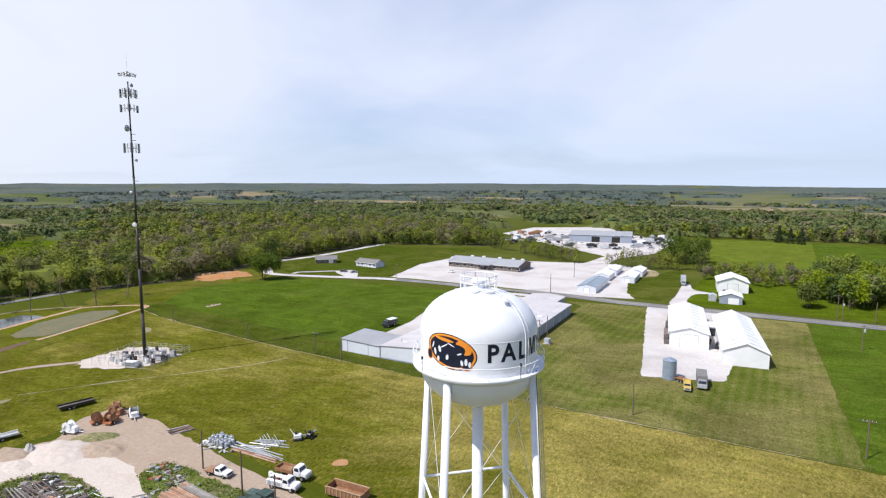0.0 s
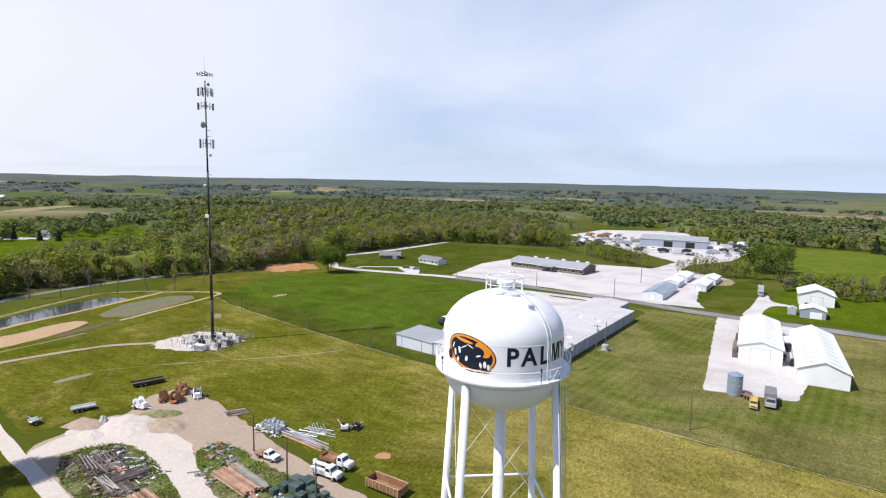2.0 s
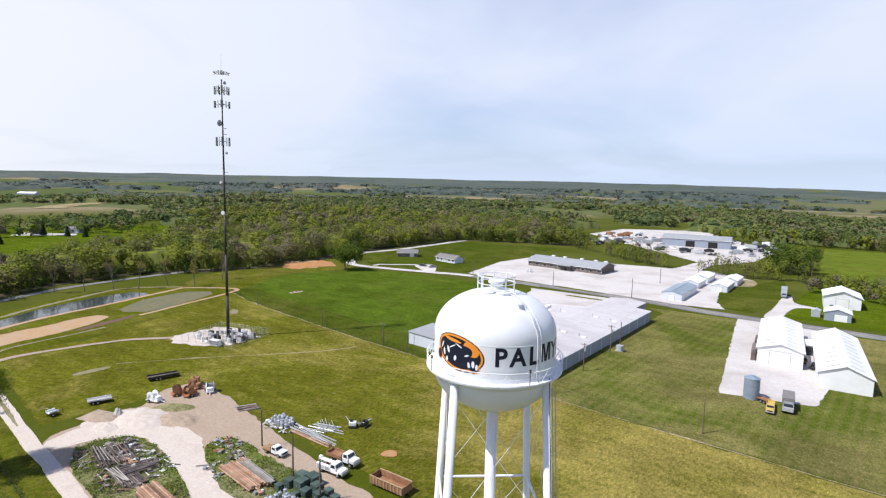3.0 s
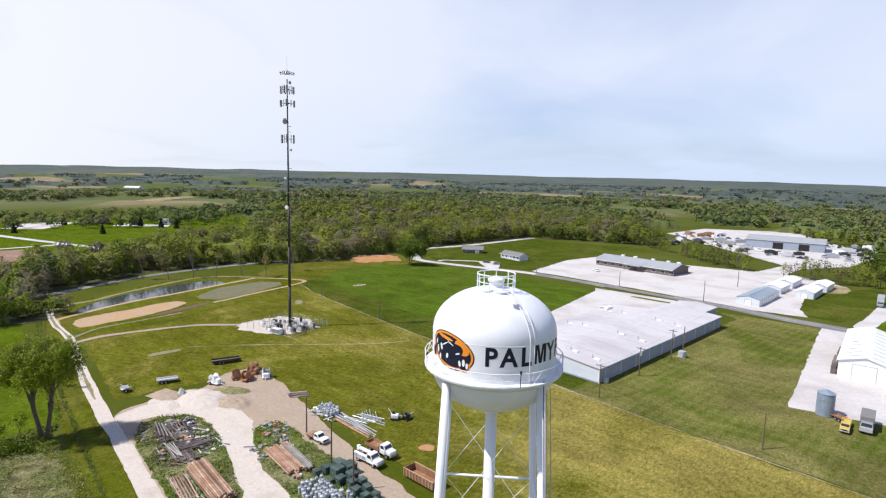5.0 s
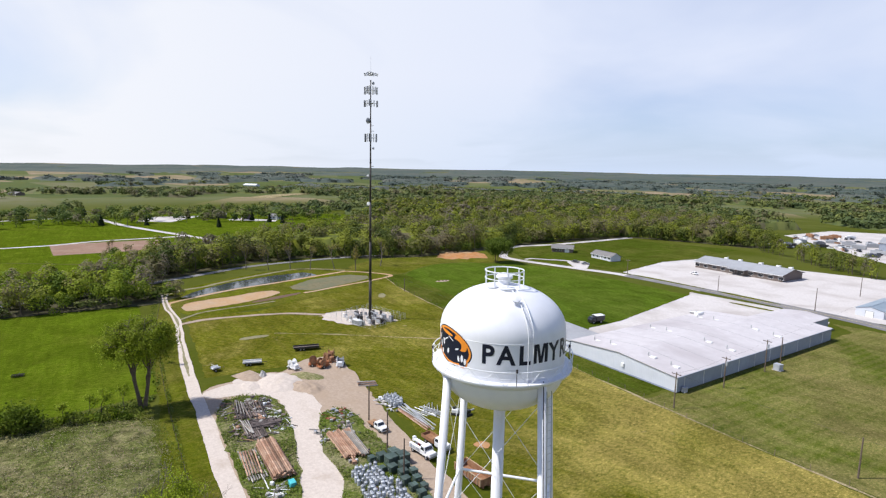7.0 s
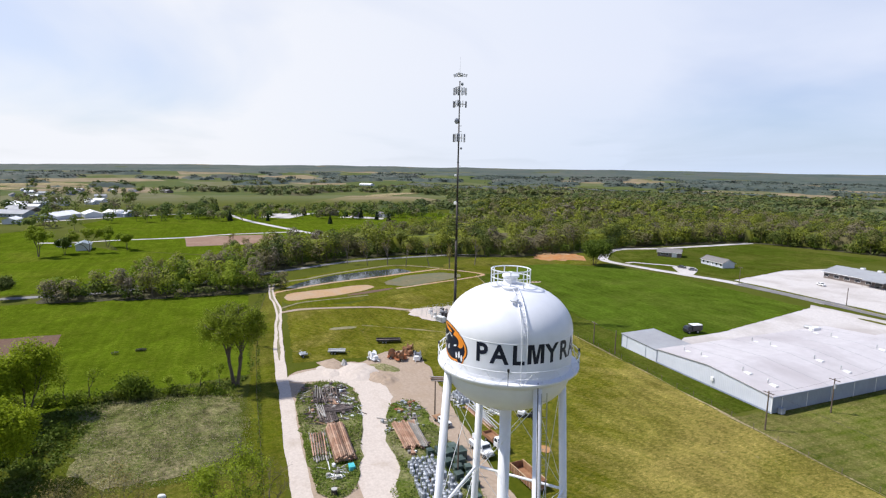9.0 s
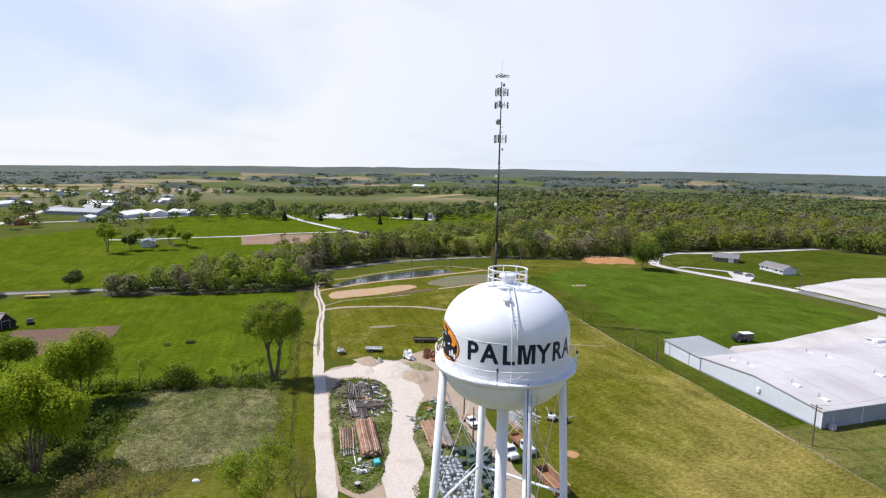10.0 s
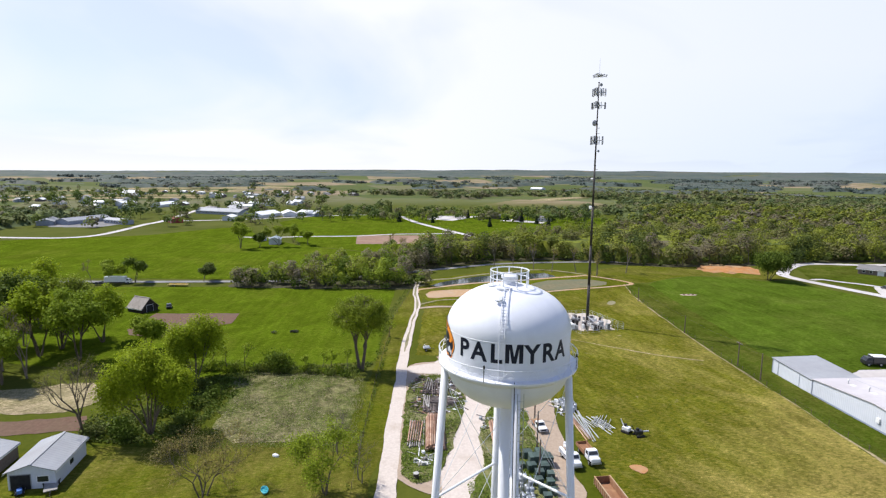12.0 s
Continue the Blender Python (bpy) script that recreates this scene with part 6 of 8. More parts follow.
def crowns(x, y, cell, seed):
    """Rounded crown tops over a jittered grid: height 0 to 1 and a tone for each crown."""
    gx, gy = np.floor(x / cell), np.floor(y / cell)
    best, tone = np.full(x.shape, 9.0), np.zeros(x.shape)
    for i in (-1, 0, 1):
        for j in (-1, 0, 1):
            a, b = gx + i, gy + j
            k = np.sin(a * 127.1 + b * 311.7 + seed) * 43758.5453
            k2 = np.sin(a * 269.5 + b * 183.3 + seed) * 24634.6345
            u, v, w = k - np.floor(k), k2 - np.floor(k2), (k * 7.31) % 1.0
            d = np.hypot((a + 0.15 + 0.7 * u) * cell - x, (b + 0.15 + 0.7 * v) * cell - y) / (cell * (0.75 + 0.4 * w))
            tone = np.where(d < best, w, tone)
            best = np.minimum(best, d)
    return np.sqrt(np.clip(1 - best ** 2, 0.0, 1)), tone


def canopy(name, label, x, y, keep, low, high, cell, material, seed, ground):
    """Leafy sheet under or in place of a wood's crowns, closing their dark gaps, over a grid of points; keep, 0 to 1,
    says how fully a point is wooded.
    """
    top, tone = crowns(x, y, cell, seed)
    z = ground - 0.8 + np.clip(keep, 0, 1) * (0.8 + low + (high - low) * top)
    keep = keep > 0
    rows, cols = x.shape
    ids = np.arange(rows * cols).reshape(rows, cols)
    quads = np.stack([ids[:-1, :-1], ids[:-1, 1:], ids[1:, 1:], ids[1:, :-1]], 2).reshape(-1, 4)
    use = keep.ravel()[quads].any(axis=1)
    quads = quads[use]
    me = fast_mesh(name, np.stack([x.ravel(), y.ravel(), z.ravel()], 1), quads, material, tone.ravel()[quads[:, 0]])
    me.polygons.foreach_set("use_smooth", np.ones(len(quads), dtype=bool))
    tagged(new(name, me), label, "woods", kind="stuff")


def inside(x, y, poly):
    hit = np.zeros(np.shape(x), dtype=bool)
    for (x0, y0), (x1, y1) in zip(poly, poly[1:] + poly[:1]):
        cross = ((y0 > y) != (y1 > y)) & (x < (x1 - x0) * (y - y0) / (y1 - y0 + 1e-12) + x0)
        hit ^= cross
    return hit


def scatter(x0, y0, x1, y1, step, rng):
    gx, gy = np.meshgrid(np.arange(x0, x1, step), np.arange(y0, y1, step))
    x = gx.ravel() + rng.uniform(-0.45, 0.45, gx.size) * step
    y = gy.ravel() + rng.uniform(-0.45, 0.45, gx.size) * step
    return x, y


def heights_of(x, y):
    return np.array([rise(a, b) for a, b in zip(x, y)])


WOOD = plan((-200, 30), (-220, 50), (-234, 74), (-237, 105), (-224, 125), (-218, 148), (-220, 185), (-228, 214), (-231, 262), (-231, 318), (-190, 338), (-160, 345), (-158, 370), (-185, 390), (-210, 440), (-300, 470), (-520, 420), (-520, 262), (-440, 236), (-360, 190), (-302, 130), (-277, 80), (-255, 36))
RAILWOOD = plan((-176, -34), (-173, 0), (-172, 30), (-179, 37), (-188, 33), (-200, 30), (-222, 48), (-250, 40), (-240, 22), (-214, 12), (-200, -6), (-188, -24), (-186, -34))
SCRUB = [(-22, 320), (-20, 344), (0, 350), (28, 358), (38, 350), (34, 320), (10, 313)]
HAYROW = [(27, 276), (29, 325), (42, 352), (75, 350), (130, 330), (130, 285), (60, 272)]
BACKROW = [(-118, 560), (-72, 584), (-34, 577), (45, 584), (120, 590), (120, 606), (-34, 600), (-120, 584)]
EASTWOOD = [(-50, 378), (-24, 380), (-26, 412), (-46, 416)]
ROWS_ = plan((-152, 335), (-160, 350), (-108, 305), (-80, 291), (-79, 297), (-100, 312))
SHOPROW = plan((-65, 287), (-64, 295), (-20, 300), (-20, 292))
rng = np.random.default_rng(7)
x, y = scatter(-640, 40, -180, 570, 9.0, rng)
keep = inside(x, y, WOOD)
x, y = x[keep], y[keep]
near = x > -380
h = rng.uniform(9, 17, len(x))
crowd("woodland", "budding spring woodland of mixed greens and bare greys", "woods", np.stack([x[near], y[near]], 1), h[near], rng.uniform(5.2, 8.2, near.sum()), 340, 0.56, M_WOODS, 1, heights_of(x[near], y[near]))
far = ~near
crowd("woodland", "budding spring woodland behind the first trees", "woods", np.stack([x[far], y[far]], 1), h[far], rng.uniform(5.6, 8.2, far.sum()), 130, 1.15, M_WOODS, 2, heights_of(x[far], y[far]), False)
x, y = scatter(-370, -60, -195, 80, 6.4, rng)
keep = inside(x, y, RAILWOOD)
x, y = x[keep], y[keep]
crowd("railway_trees", "tangled trees and scrub along the railway", "woods", np.stack([x, y], 1), rng.uniform(6, 13, len(x)), rng.uniform(3.0, 4.8, len(x)), 380, 0.38, M_RAILWOODS, 3, heights_of(x, y))
x, y = scatter(-290, -60, -180, 440, 6.0, rng)
keep = (inside(x, y, WOOD) | inside(x, y, RAILWOOD)) & ((x > -305) | (y < 60))
x, y = x[keep], y[keep]
crowd("undergrowth", "dense scrub under the wood's edge", "undergrowth", np.stack([x, y], 1), rng.uniform(2.5, 6.5, len(x)), rng.uniform(2.2, 3.4, len(x)), 100, 0.46, M_LEAFDARK, 31, None, False)
x, y = scatter(-60, 270, 140, 360, 6.0, rng)
low, tall = inside(x, y, SCRUB), inside(x, y, HAYROW) & (rng.uniform(size=len(x)) < 0.7)
crowd("farm_scrub", "pale budding scrub in front of the hay field", "scrub", np.stack([x[low], y[low]], 1), rng.uniform(4, 9, low.sum()), rng.uniform(2.2, 3.6, low.sum()), 200, 0.40, M_WOODS, 4)
crowd("farm_trees", "spring trees round the farmyard", "trees", np.stack([x[tall], y[tall]], 1), rng.uniform(9, 16, tall.sum()), rng.uniform(4.2, 6.2, tall.sum()), 260, 0.52, M_TOWNTREES, 41)
x, y = scatter(-130, 550, 130, 610, 8.0, rng)
keep = inside(x, y, BACKROW)
crowd("farm_trees", "tree row beyond the hay field", "trees", np.stack([x[keep], y[keep]], 1), rng.uniform(10, 15, keep.sum()), rng.uniform(4, 5.4, keep.sum()), 160, 0.8, M_WOODS, 42)
x, y = scatter(-60, 375, -20, 420, 7.0, rng)
keep = inside(x, y, EASTWOOD)
crowd("farm_trees", "dense green trees beside the hay field", "trees", np.stack([x[keep], y[keep]], 1), rng.uniform(14, 19, keep.sum()), rng.uniform(4.6, 6.4, keep.sum()), 320, 0.55, M_LEAFDARK, 5)
x, y = scatter(-200, 330, -20, 430, 4.2, rng)
keep = inside(x, y, ROWS_) | inside(x, y, SHOPROW)
x, y = x[keep], y[keep]
crowd("tree_row", "thin row of sparse young trees by the scrap yard", "trees", np.stack([x, y], 1), rng.uniform(8, 13, len(x)), rng.uniform(2.0, 3.2, len(x)), 150, 0.36, M_WOODS, 6, heights_of(x, y))

gx, gy = np.meshgrid(np.arange(-640, -215, 3.0), np.arange(30, 570, 3.0))
deep = inside(gx, gy, WOOD)
for dx, dy in ((12, 0), (-12, 0), (0, 12), (0, -12)):
    deep &= inside(gx + dx, gy + dy, WOOD)
# Added sheet below the crowns, so gaps between them render lighter.
canopy("wood_gap_fill", "leafy fill sheet closing dark gaps under the crowns", gx, gy, deep * 1.0, 4.0, 9.5, 8.0, M_WOODS, 3, np.vectorize(rise)(gx, gy))
# Leaf litter whose dark tone also paints shade between the crowns.
M_LITTER = surface("shade_dark_litter", (0.038, 0.036, 0.016), (0.075, 0.066, 0.032), 1.2, (0.050, 0.060, 0.014), 0.15, rough=0.95, bump=0.4, depth=0.08)
for k, poly in enumerate((WOOD, RAILWOOD)):
    sheet("forest_floor", poly, M_LITTER, "leaf litter darkened as shade under the trees", "forest floor", 0.10 + 0.01 * k, 1.5, False, 4.0)

# far country
OPEN = [[(-1150, -700), (-1150, -110), (-560, -100), (-540, -700)], [(-1360, -800), (-1350, -480), (-1320, -240), (-1720, -230), (-1560, -480), (-1540, -800)], [(-1130, -640), (-1080, -300), (-980, -300), (-1000, -640)], plan((-285, -28), (-255, 36), (-277, 80), (-302, 130), (-360, 190), (-440, 236), (-470, 215), (-520, 120), (-505, 40), (-500, -50), (-418, -70)), [(-60, 330), (-60, 604), (135, 604), (135, 300)], plan((-24, 330), (-30, 485), (70, 510), (58, 380), (10, 345)), plan((-190, -230), (-195, -30), (-285, -20), (-345, 72), (-425, 170), (-505, 45), (-505, -60), (-418, -135)),
        plan((-225, 440), (-160, 345), (-45, 300), (-45, 430), (-80, 540), (-190, 560)), plan((-245, 30), (-245, 330), (-190, 345), (-150, 350), (-60, 300), (140, 300), (200, -300), (-190, -300))]


def wooded(x, y):
    """Where the far country carries woods: open farmland by the town, thick woods beyond the creek, fields again
    farther off, then haze-tinted woods up to the skyline.
    """
    r = np.hypot(x + 100, y - 120)
    ang = np.degrees(np.arctan2(y - 30, -(x - 10)))
    keep = ~inside(x, y, WOOD) & ~inside(x, y, RAILWOOD)
    for poly in OPEN:
        keep &= ~inside(x, y, poly)
    cover = np.vectorize(lambda a, b: noise.noise(Vector((a / 260, b / 260, 1.7))) + 0.6 * noise.noise(Vector((a / 90, b / 90, 4.4))))(x, y)
    band = np.vectorize(lambda a, b: noise.noise(Vector((a / 900, b / 900, 7.7))))(x, y)
    limit = np.where(ang < 22, np.where(r < 1500, 0.20, 0.10), np.where((ang > 82) & (r > 900), 0.16, np.where(r > 1100, 0.02, -0.30)))
    limit = limit + np.where(r > 1400, 0.30 * band + 0.05, 0) - np.clip((r - 2300) / 900, 0, 1) * 0.52
    return keep * np.clip((cover - limit) / 0.16, 0, 1), r, ang


def fan(r0, r1, grow, step):
    """Grid of points fanned out in front of the walk."""
    turn = np.radians(np.arange(-44, 122, step))
    reach = r0 * grow ** np.arange(int(math.log(r1 / r0) / math.log(grow)) + 1)
    a, b = np.meshgrid(turn, reach)
    return 10 - b * np.cos(a), 30 + b * np.sin(a)


x, y = fan(430, 1300, 1.009, 0.30)
on, r, ang = wooded(x, y)
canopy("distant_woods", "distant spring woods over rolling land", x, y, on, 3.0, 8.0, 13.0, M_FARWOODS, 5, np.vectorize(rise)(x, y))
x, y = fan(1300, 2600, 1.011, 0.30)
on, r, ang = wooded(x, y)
canopy("distant_woods", "distant woods towards the skyline in a haze-tinted colour", x, y, on, 3.5, 10.0, 22.0, M_HAZEWOODS, 6, np.vectorize(rise)(x, y))
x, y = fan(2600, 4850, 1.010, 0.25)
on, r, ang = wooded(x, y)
canopy("skyline_woods", "woods along the skyline, tinted blue-green for haze", x, y, on, 1.5, 4.0, 45.0, M_HAZEWOODS, 7, np.vectorize(rise)(x, y))
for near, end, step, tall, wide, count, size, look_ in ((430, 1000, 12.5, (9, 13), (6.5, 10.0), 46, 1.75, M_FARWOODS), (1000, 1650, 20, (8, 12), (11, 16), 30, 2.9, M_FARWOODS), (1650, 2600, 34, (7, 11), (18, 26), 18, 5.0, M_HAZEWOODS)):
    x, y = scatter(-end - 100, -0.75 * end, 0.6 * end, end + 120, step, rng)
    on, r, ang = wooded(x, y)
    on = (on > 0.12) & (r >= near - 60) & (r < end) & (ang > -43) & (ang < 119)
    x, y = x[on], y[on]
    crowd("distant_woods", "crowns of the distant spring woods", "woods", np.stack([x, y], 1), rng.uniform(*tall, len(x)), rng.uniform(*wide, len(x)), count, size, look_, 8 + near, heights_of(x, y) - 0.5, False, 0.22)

# trees among the houses and lone field trees
x, y = scatter(-1150, -680, -440, -60, 24, rng)
keep = rng.uniform(size=len(x)) < 0.34
x, y = x[keep], y[keep]
crowd("town_trees", "spring trees among the far houses", "trees", np.stack([x, y], 1), rng.uniform(8, 15, len(x)), rng.uniform(5, 8.5, len(x)), 130, 0.95, M_TOWNTREES, 12, heights_of(x, y))
x, y = scatter(-620, -60, -500, 230, 12, rng)
keep = rng.uniform(size=len(x)) < 0.55
x, y = x[keep], y[keep]
crowd("field_edge_trees", "spring trees along the far pasture edge", "trees", np.stack([x, y], 1), rng.uniform(7, 13, len(x)), rng.uniform(4.5, 7.5, len(x)), 120, 0.85, M_TOWNTREES, 13, heights_of(x, y))
for i, (x, y, h, leaf) in enumerate(((-328, -69, 16, M_LEAF), (-331, -58, 9, M_LEAFDARK), (-340, -48, 13, M_LEAF), (-356, -42, 12, M_LEAF), (-221, -83, 11, M_LEAFDARK), (-222, -95, 9, M_LEAF), (-224, -55, 8, M_LEAFDARK), (-345, -30, 9, M_LEAF))):
    make_tree("field_tree", "lone spring tree in the far field", x, y, h, 200 + i, leaf, 4200, 0.32, 1.1, 4, 0.5, 4, 2, 0.22, 0.73, group="lone field trees")


def evergreen(x, y, h, seed):
    rng = np.random.default_rng(seed)
    t = thing("cedar_tree", pose(x, y, 0), "dark green cedar tree in the far pasture", "tree", "dark cedar trees")
    trunk = part("trunk", rod((0, 0, 0), (0, 0, h * 0.9), h * 0.02, 0.03, 6), M_BARK, t)
    n = 900
    z = rng.uniform(0.06, 1, n) ** 1.2
    a = rng.uniform(0, 6.28, n)
    r = (1 - z) * h * 0.28 * rng.uniform(0.6, 1.1, n) + 0.1
    way = np.stack([np.cos(a), np.sin(a), np.full(n, 0.5)], 1)
    v, q = sprays(np.stack([r * np.cos(a), r * np.sin(a), z * h], 1), 0.4, rng, way)
    crown = new("crown", fast_mesh("crown", v, q, M_CEDAR))
    crown.parent = t


for i, (x, y, h) in enumerate(((-515, 28, 9), (-612, 17, 10), (-505, 60, 7), (-470, 110, 8), (-560, 100, 9), (-548, 120, 9), (-536, 138, 8), (-522, 150, 9), (-500, 160, 8), (-486, 168, 8), (28, 560, 14), (20, 566, 15), (36, 556, 13))):
    evergreen(x, y, h, 300 + i)


def tufts(name, label, poly, count, size, material, seed, z=0.15):
    """Loose weeds and tufts standing on a patch of ground."""
    rng = np.random.default_rng(seed)
    xs, ys = [p[0] for p in poly], [p[1] for p in poly]
    x, y = rng.uniform(min(xs), max(xs), count * 3), rng.uniform(min(ys), max(ys), count * 3)
    dens = np.array([noise.noise(Vector((a * 0.22, b * 0.22, seed))) for a, b in zip(x, y)])
    keep = inside(x, y, poly) & (dens > rng.uniform(-0.5, 0.35, len(x)))
    c = np.stack([x[keep], y[keep], z + rng.uniform(0.05, 0.5, keep.sum())], 1)[:count]
    v, q = sprays(c, size, rng, np.array((0.0, 0.0, 0.5)))
    tagged(new(name, fast_mesh(name, v, q, material, rng.uniform(0, 1, len(c)))), label, "weeds", kind="stuff")


M_DEADWEED = leaves("dead_weed_stalks", (0.24, 0.20, 0.12), (0.42, 0.36, 0.25), (0.22, 0.22, 0.09), 0.3)
M_WEEDLEAF = leaves("yard_weed_leaves", (0.105, 0.165, 0.018), (0.18, 0.225, 0.035), (0.19, 0.20, 0.06), 0.4, 0.3)
tufts("brush_weeds", "dead stalks and weeds of the brush patch", plan((-60, -0.8), (-75, -2), (-90, 0), (-93.5, 4), (-88.5, 21), (-74, 22), (-60, 21.8)), 7000, 0.10, M_DEADWEED, 3, 0.05)
tufts("brush_weeds", "green weeds of the brush patch", plan((-59, -2.8), (-75, -3), (-92, 0), (-95.5, 4), (-89.5, 22), (-74, 23), (-59, 22.8)), 9000, 0.11, M_WEEDLEAF, 4, 0.05)
for k, poly in enumerate(ISLANDS):
    tufts("yard_weeds", "scattered green weeds in the yard", poly, 7500, 0.16, M_WEEDLEAF, 5 + k, 0.12)
    tufts("yard_weeds", "scattered dry weeds in the yard", poly, 1500, 0.10, M_DEADWEED, 8 + k, 0.12)
tufts("fence_weeds", "dark weeds along the fence beside the lane", plan((-116, 25.1), (-116, 25.8), (-86, 24.3), (-65, 23.2), (-40, 21.6), (-40, 20.9), (-65, 22.5), (-86, 23.6)), 2600, 0.17, M_LEAFDARK, 27, 0.05)
tufts("fence_weeds", "dark weeds and brambles along the fence line", plan((-140, 24.2), (-172, 29.2), (-172, 30.6), (-140, 26.2), (-97, 23.6), (-97, 22.4)), 1600, 0.2, M_LEAFDARK, 21, 0.05)
# Weeds whose dark green also stands in for shade of hedge and trees.
tufts("hedge_weeds", "undergrowth dark as the shade below the hedge and trees", plan((-97, 22.6), (-94, 2), (-88, -14), (-70, -24), (-63, -20), (-60, -6), (-72, -3), (-88, -1), (-92.5, 5), (-90, 20)), 15000, 0.24, M_LEAFDARK, 22, 0.05)


# ---- vehicles ----
def wheel_parts(t, spots, r=0.42, w=0.26):
    for x, y in spots:
        tyre = part("tyre", rod((x, y - w / 2, r), (x, y + w / 2, r), r, sides=16), M_TYRE, t)
        part("rim", rod((x, y - w / 2 - 0.02, r), (x, y + w / 2 + 0.02, r), r * 0.55, sides=12), M_STEEL, tyre)


def cab_shape(x0, x1, w, z0, z1, roof, rake=0.5, back=0.1):
    """Cab greenhouse from the belt line to the roof, raked at the front."""
    bm = bmesh.new()
    lo = [bm.verts.new(v) for v in ((x0, -w, z0), (x1, -w, z0), (x1, w, z0), (x0, w, z0))]
    hi = [bm.verts.new(v) for v in ((x0 + back, -w * 0.86, z1), (x1 - rake, -w * 0.86, z1), (x1 - rake, w * 0.86, z1), (x0 + back, w * 0.86, z1))]
    for i in range(4):
        bm.faces.new((lo[i], lo[(i + 1) % 4], hi[(i + 1) % 4], hi[i]))
    bm.faces.new(hi), bm.faces.new(lo)
    return bm


def cab_glass(t, x0, x1, w, z0, z1, rake, back):
    def at(f, g, side):
        z = z0 + (z1 - z0) * g
        xa, xb = x0 + back * g, x1 - rake * g
        return (xa + (xb - xa) * f, side * (w - 0.14 * w * g) * 1.012, z)
    for side in (-1, 1):
        bm = bmesh.new()
        bm.faces.new([bm.verts.new(at(f, g, side)) for f, g in ((0.12, 0.12), (0.9, 0.12), (0.82, 0.86), (0.14, 0.86))])
        part("side_window", bm, M_GLASS, t)
    for end, x_low, x_high in (("windscreen", x1 + 0.012, x1 - rake + 0.012), ("rear_window", x0 - 0.012, x0 + back - 0.012)):
        bm = bmesh.new()
        vs = []
        for g, s in ((0.12, -1), (0.12, 1), (0.86, 1), (0.86, -1)):
            x = x_low + (x_high - x_low) * g
            vs.append(bm.verts.new((x, s * (w - 0.14 * w * g) * 0.88, z0 + (z1 - z0) * g)))
        bm.faces.new(vs)
        part(end, bm, M_GLASS, t)


def pickup(name, label, x, y, turn, paint, bed="box", length=5.7, group=""):
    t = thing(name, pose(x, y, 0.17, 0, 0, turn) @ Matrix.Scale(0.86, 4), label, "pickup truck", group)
    a, w = length / 2, 0.98
    part("chassis", box(-a + 0.1, -w + 0.2, 0.35, a - 0.1, w - 0.2, 0.62), M_DARKSTEEL, t)
    part("hood", box(a - 1.55, -w, 0.55, a, w, 1.16, 0.08), paint, t)
    part("cab_body", box(a - 3.1, -w, 0.5, a - 1.5, w, 1.2, 0.05), paint, t)
    part("cab_roof", cab_shape(a - 3.1, a - 1.4, w, 1.2, 1.86, 0, 0.55), paint, t)
    cab_glass(t, a - 3.1, a - 1.4, w, 1.2, 1.86, 0.55, 0.1)
    part("bumper", box(a - 0.05, -w, 0.42, a + 0.12, w, 0.66, 0.03), M_STEEL, t)
    part("grille", box(a - 0.02, -0.6, 0.68, a + 0.03, 0.6, 1.0), M_DARK, t)
    for s in (-1, 1):
        part("headlight", box(a - 0.02, s * 0.78 - 0.14, 0.8, a + 0.04, s * 0.78 + 0.14, 1.0), M_CAN, t)
    if bed == "box":
        part("bed_floor", box(-a, -w, 0.6, a - 3.15, w, 0.75), paint, t)
        for s in (-1, 1):
            part("bed_side", box(-a, s * (w - 0.06) - 0.06, 0.6, a - 3.15, s * (w - 0.06) + 0.06, 1.2, 0.02), paint, t)
        part("tailgate", box(-a, -w, 0.62, -a + 0.1, w, 1.18), paint, t)
    else:
        part("flatbed", box(-a - 0.1, -1.1, 0.82, a - 3.2, 1.1, 0.95), M_RUST, t)
        part("headboard", box(a - 3.28, -1.0, 0.95, a - 3.2, 1.0, 1.7), M_DARKSTEEL, t)
    wheel_parts(t, [(s, k * (w - 0.1)) for s in (a - 0.95, -a + 1.15) for k in (-1, 1)], 0.4)
    return t


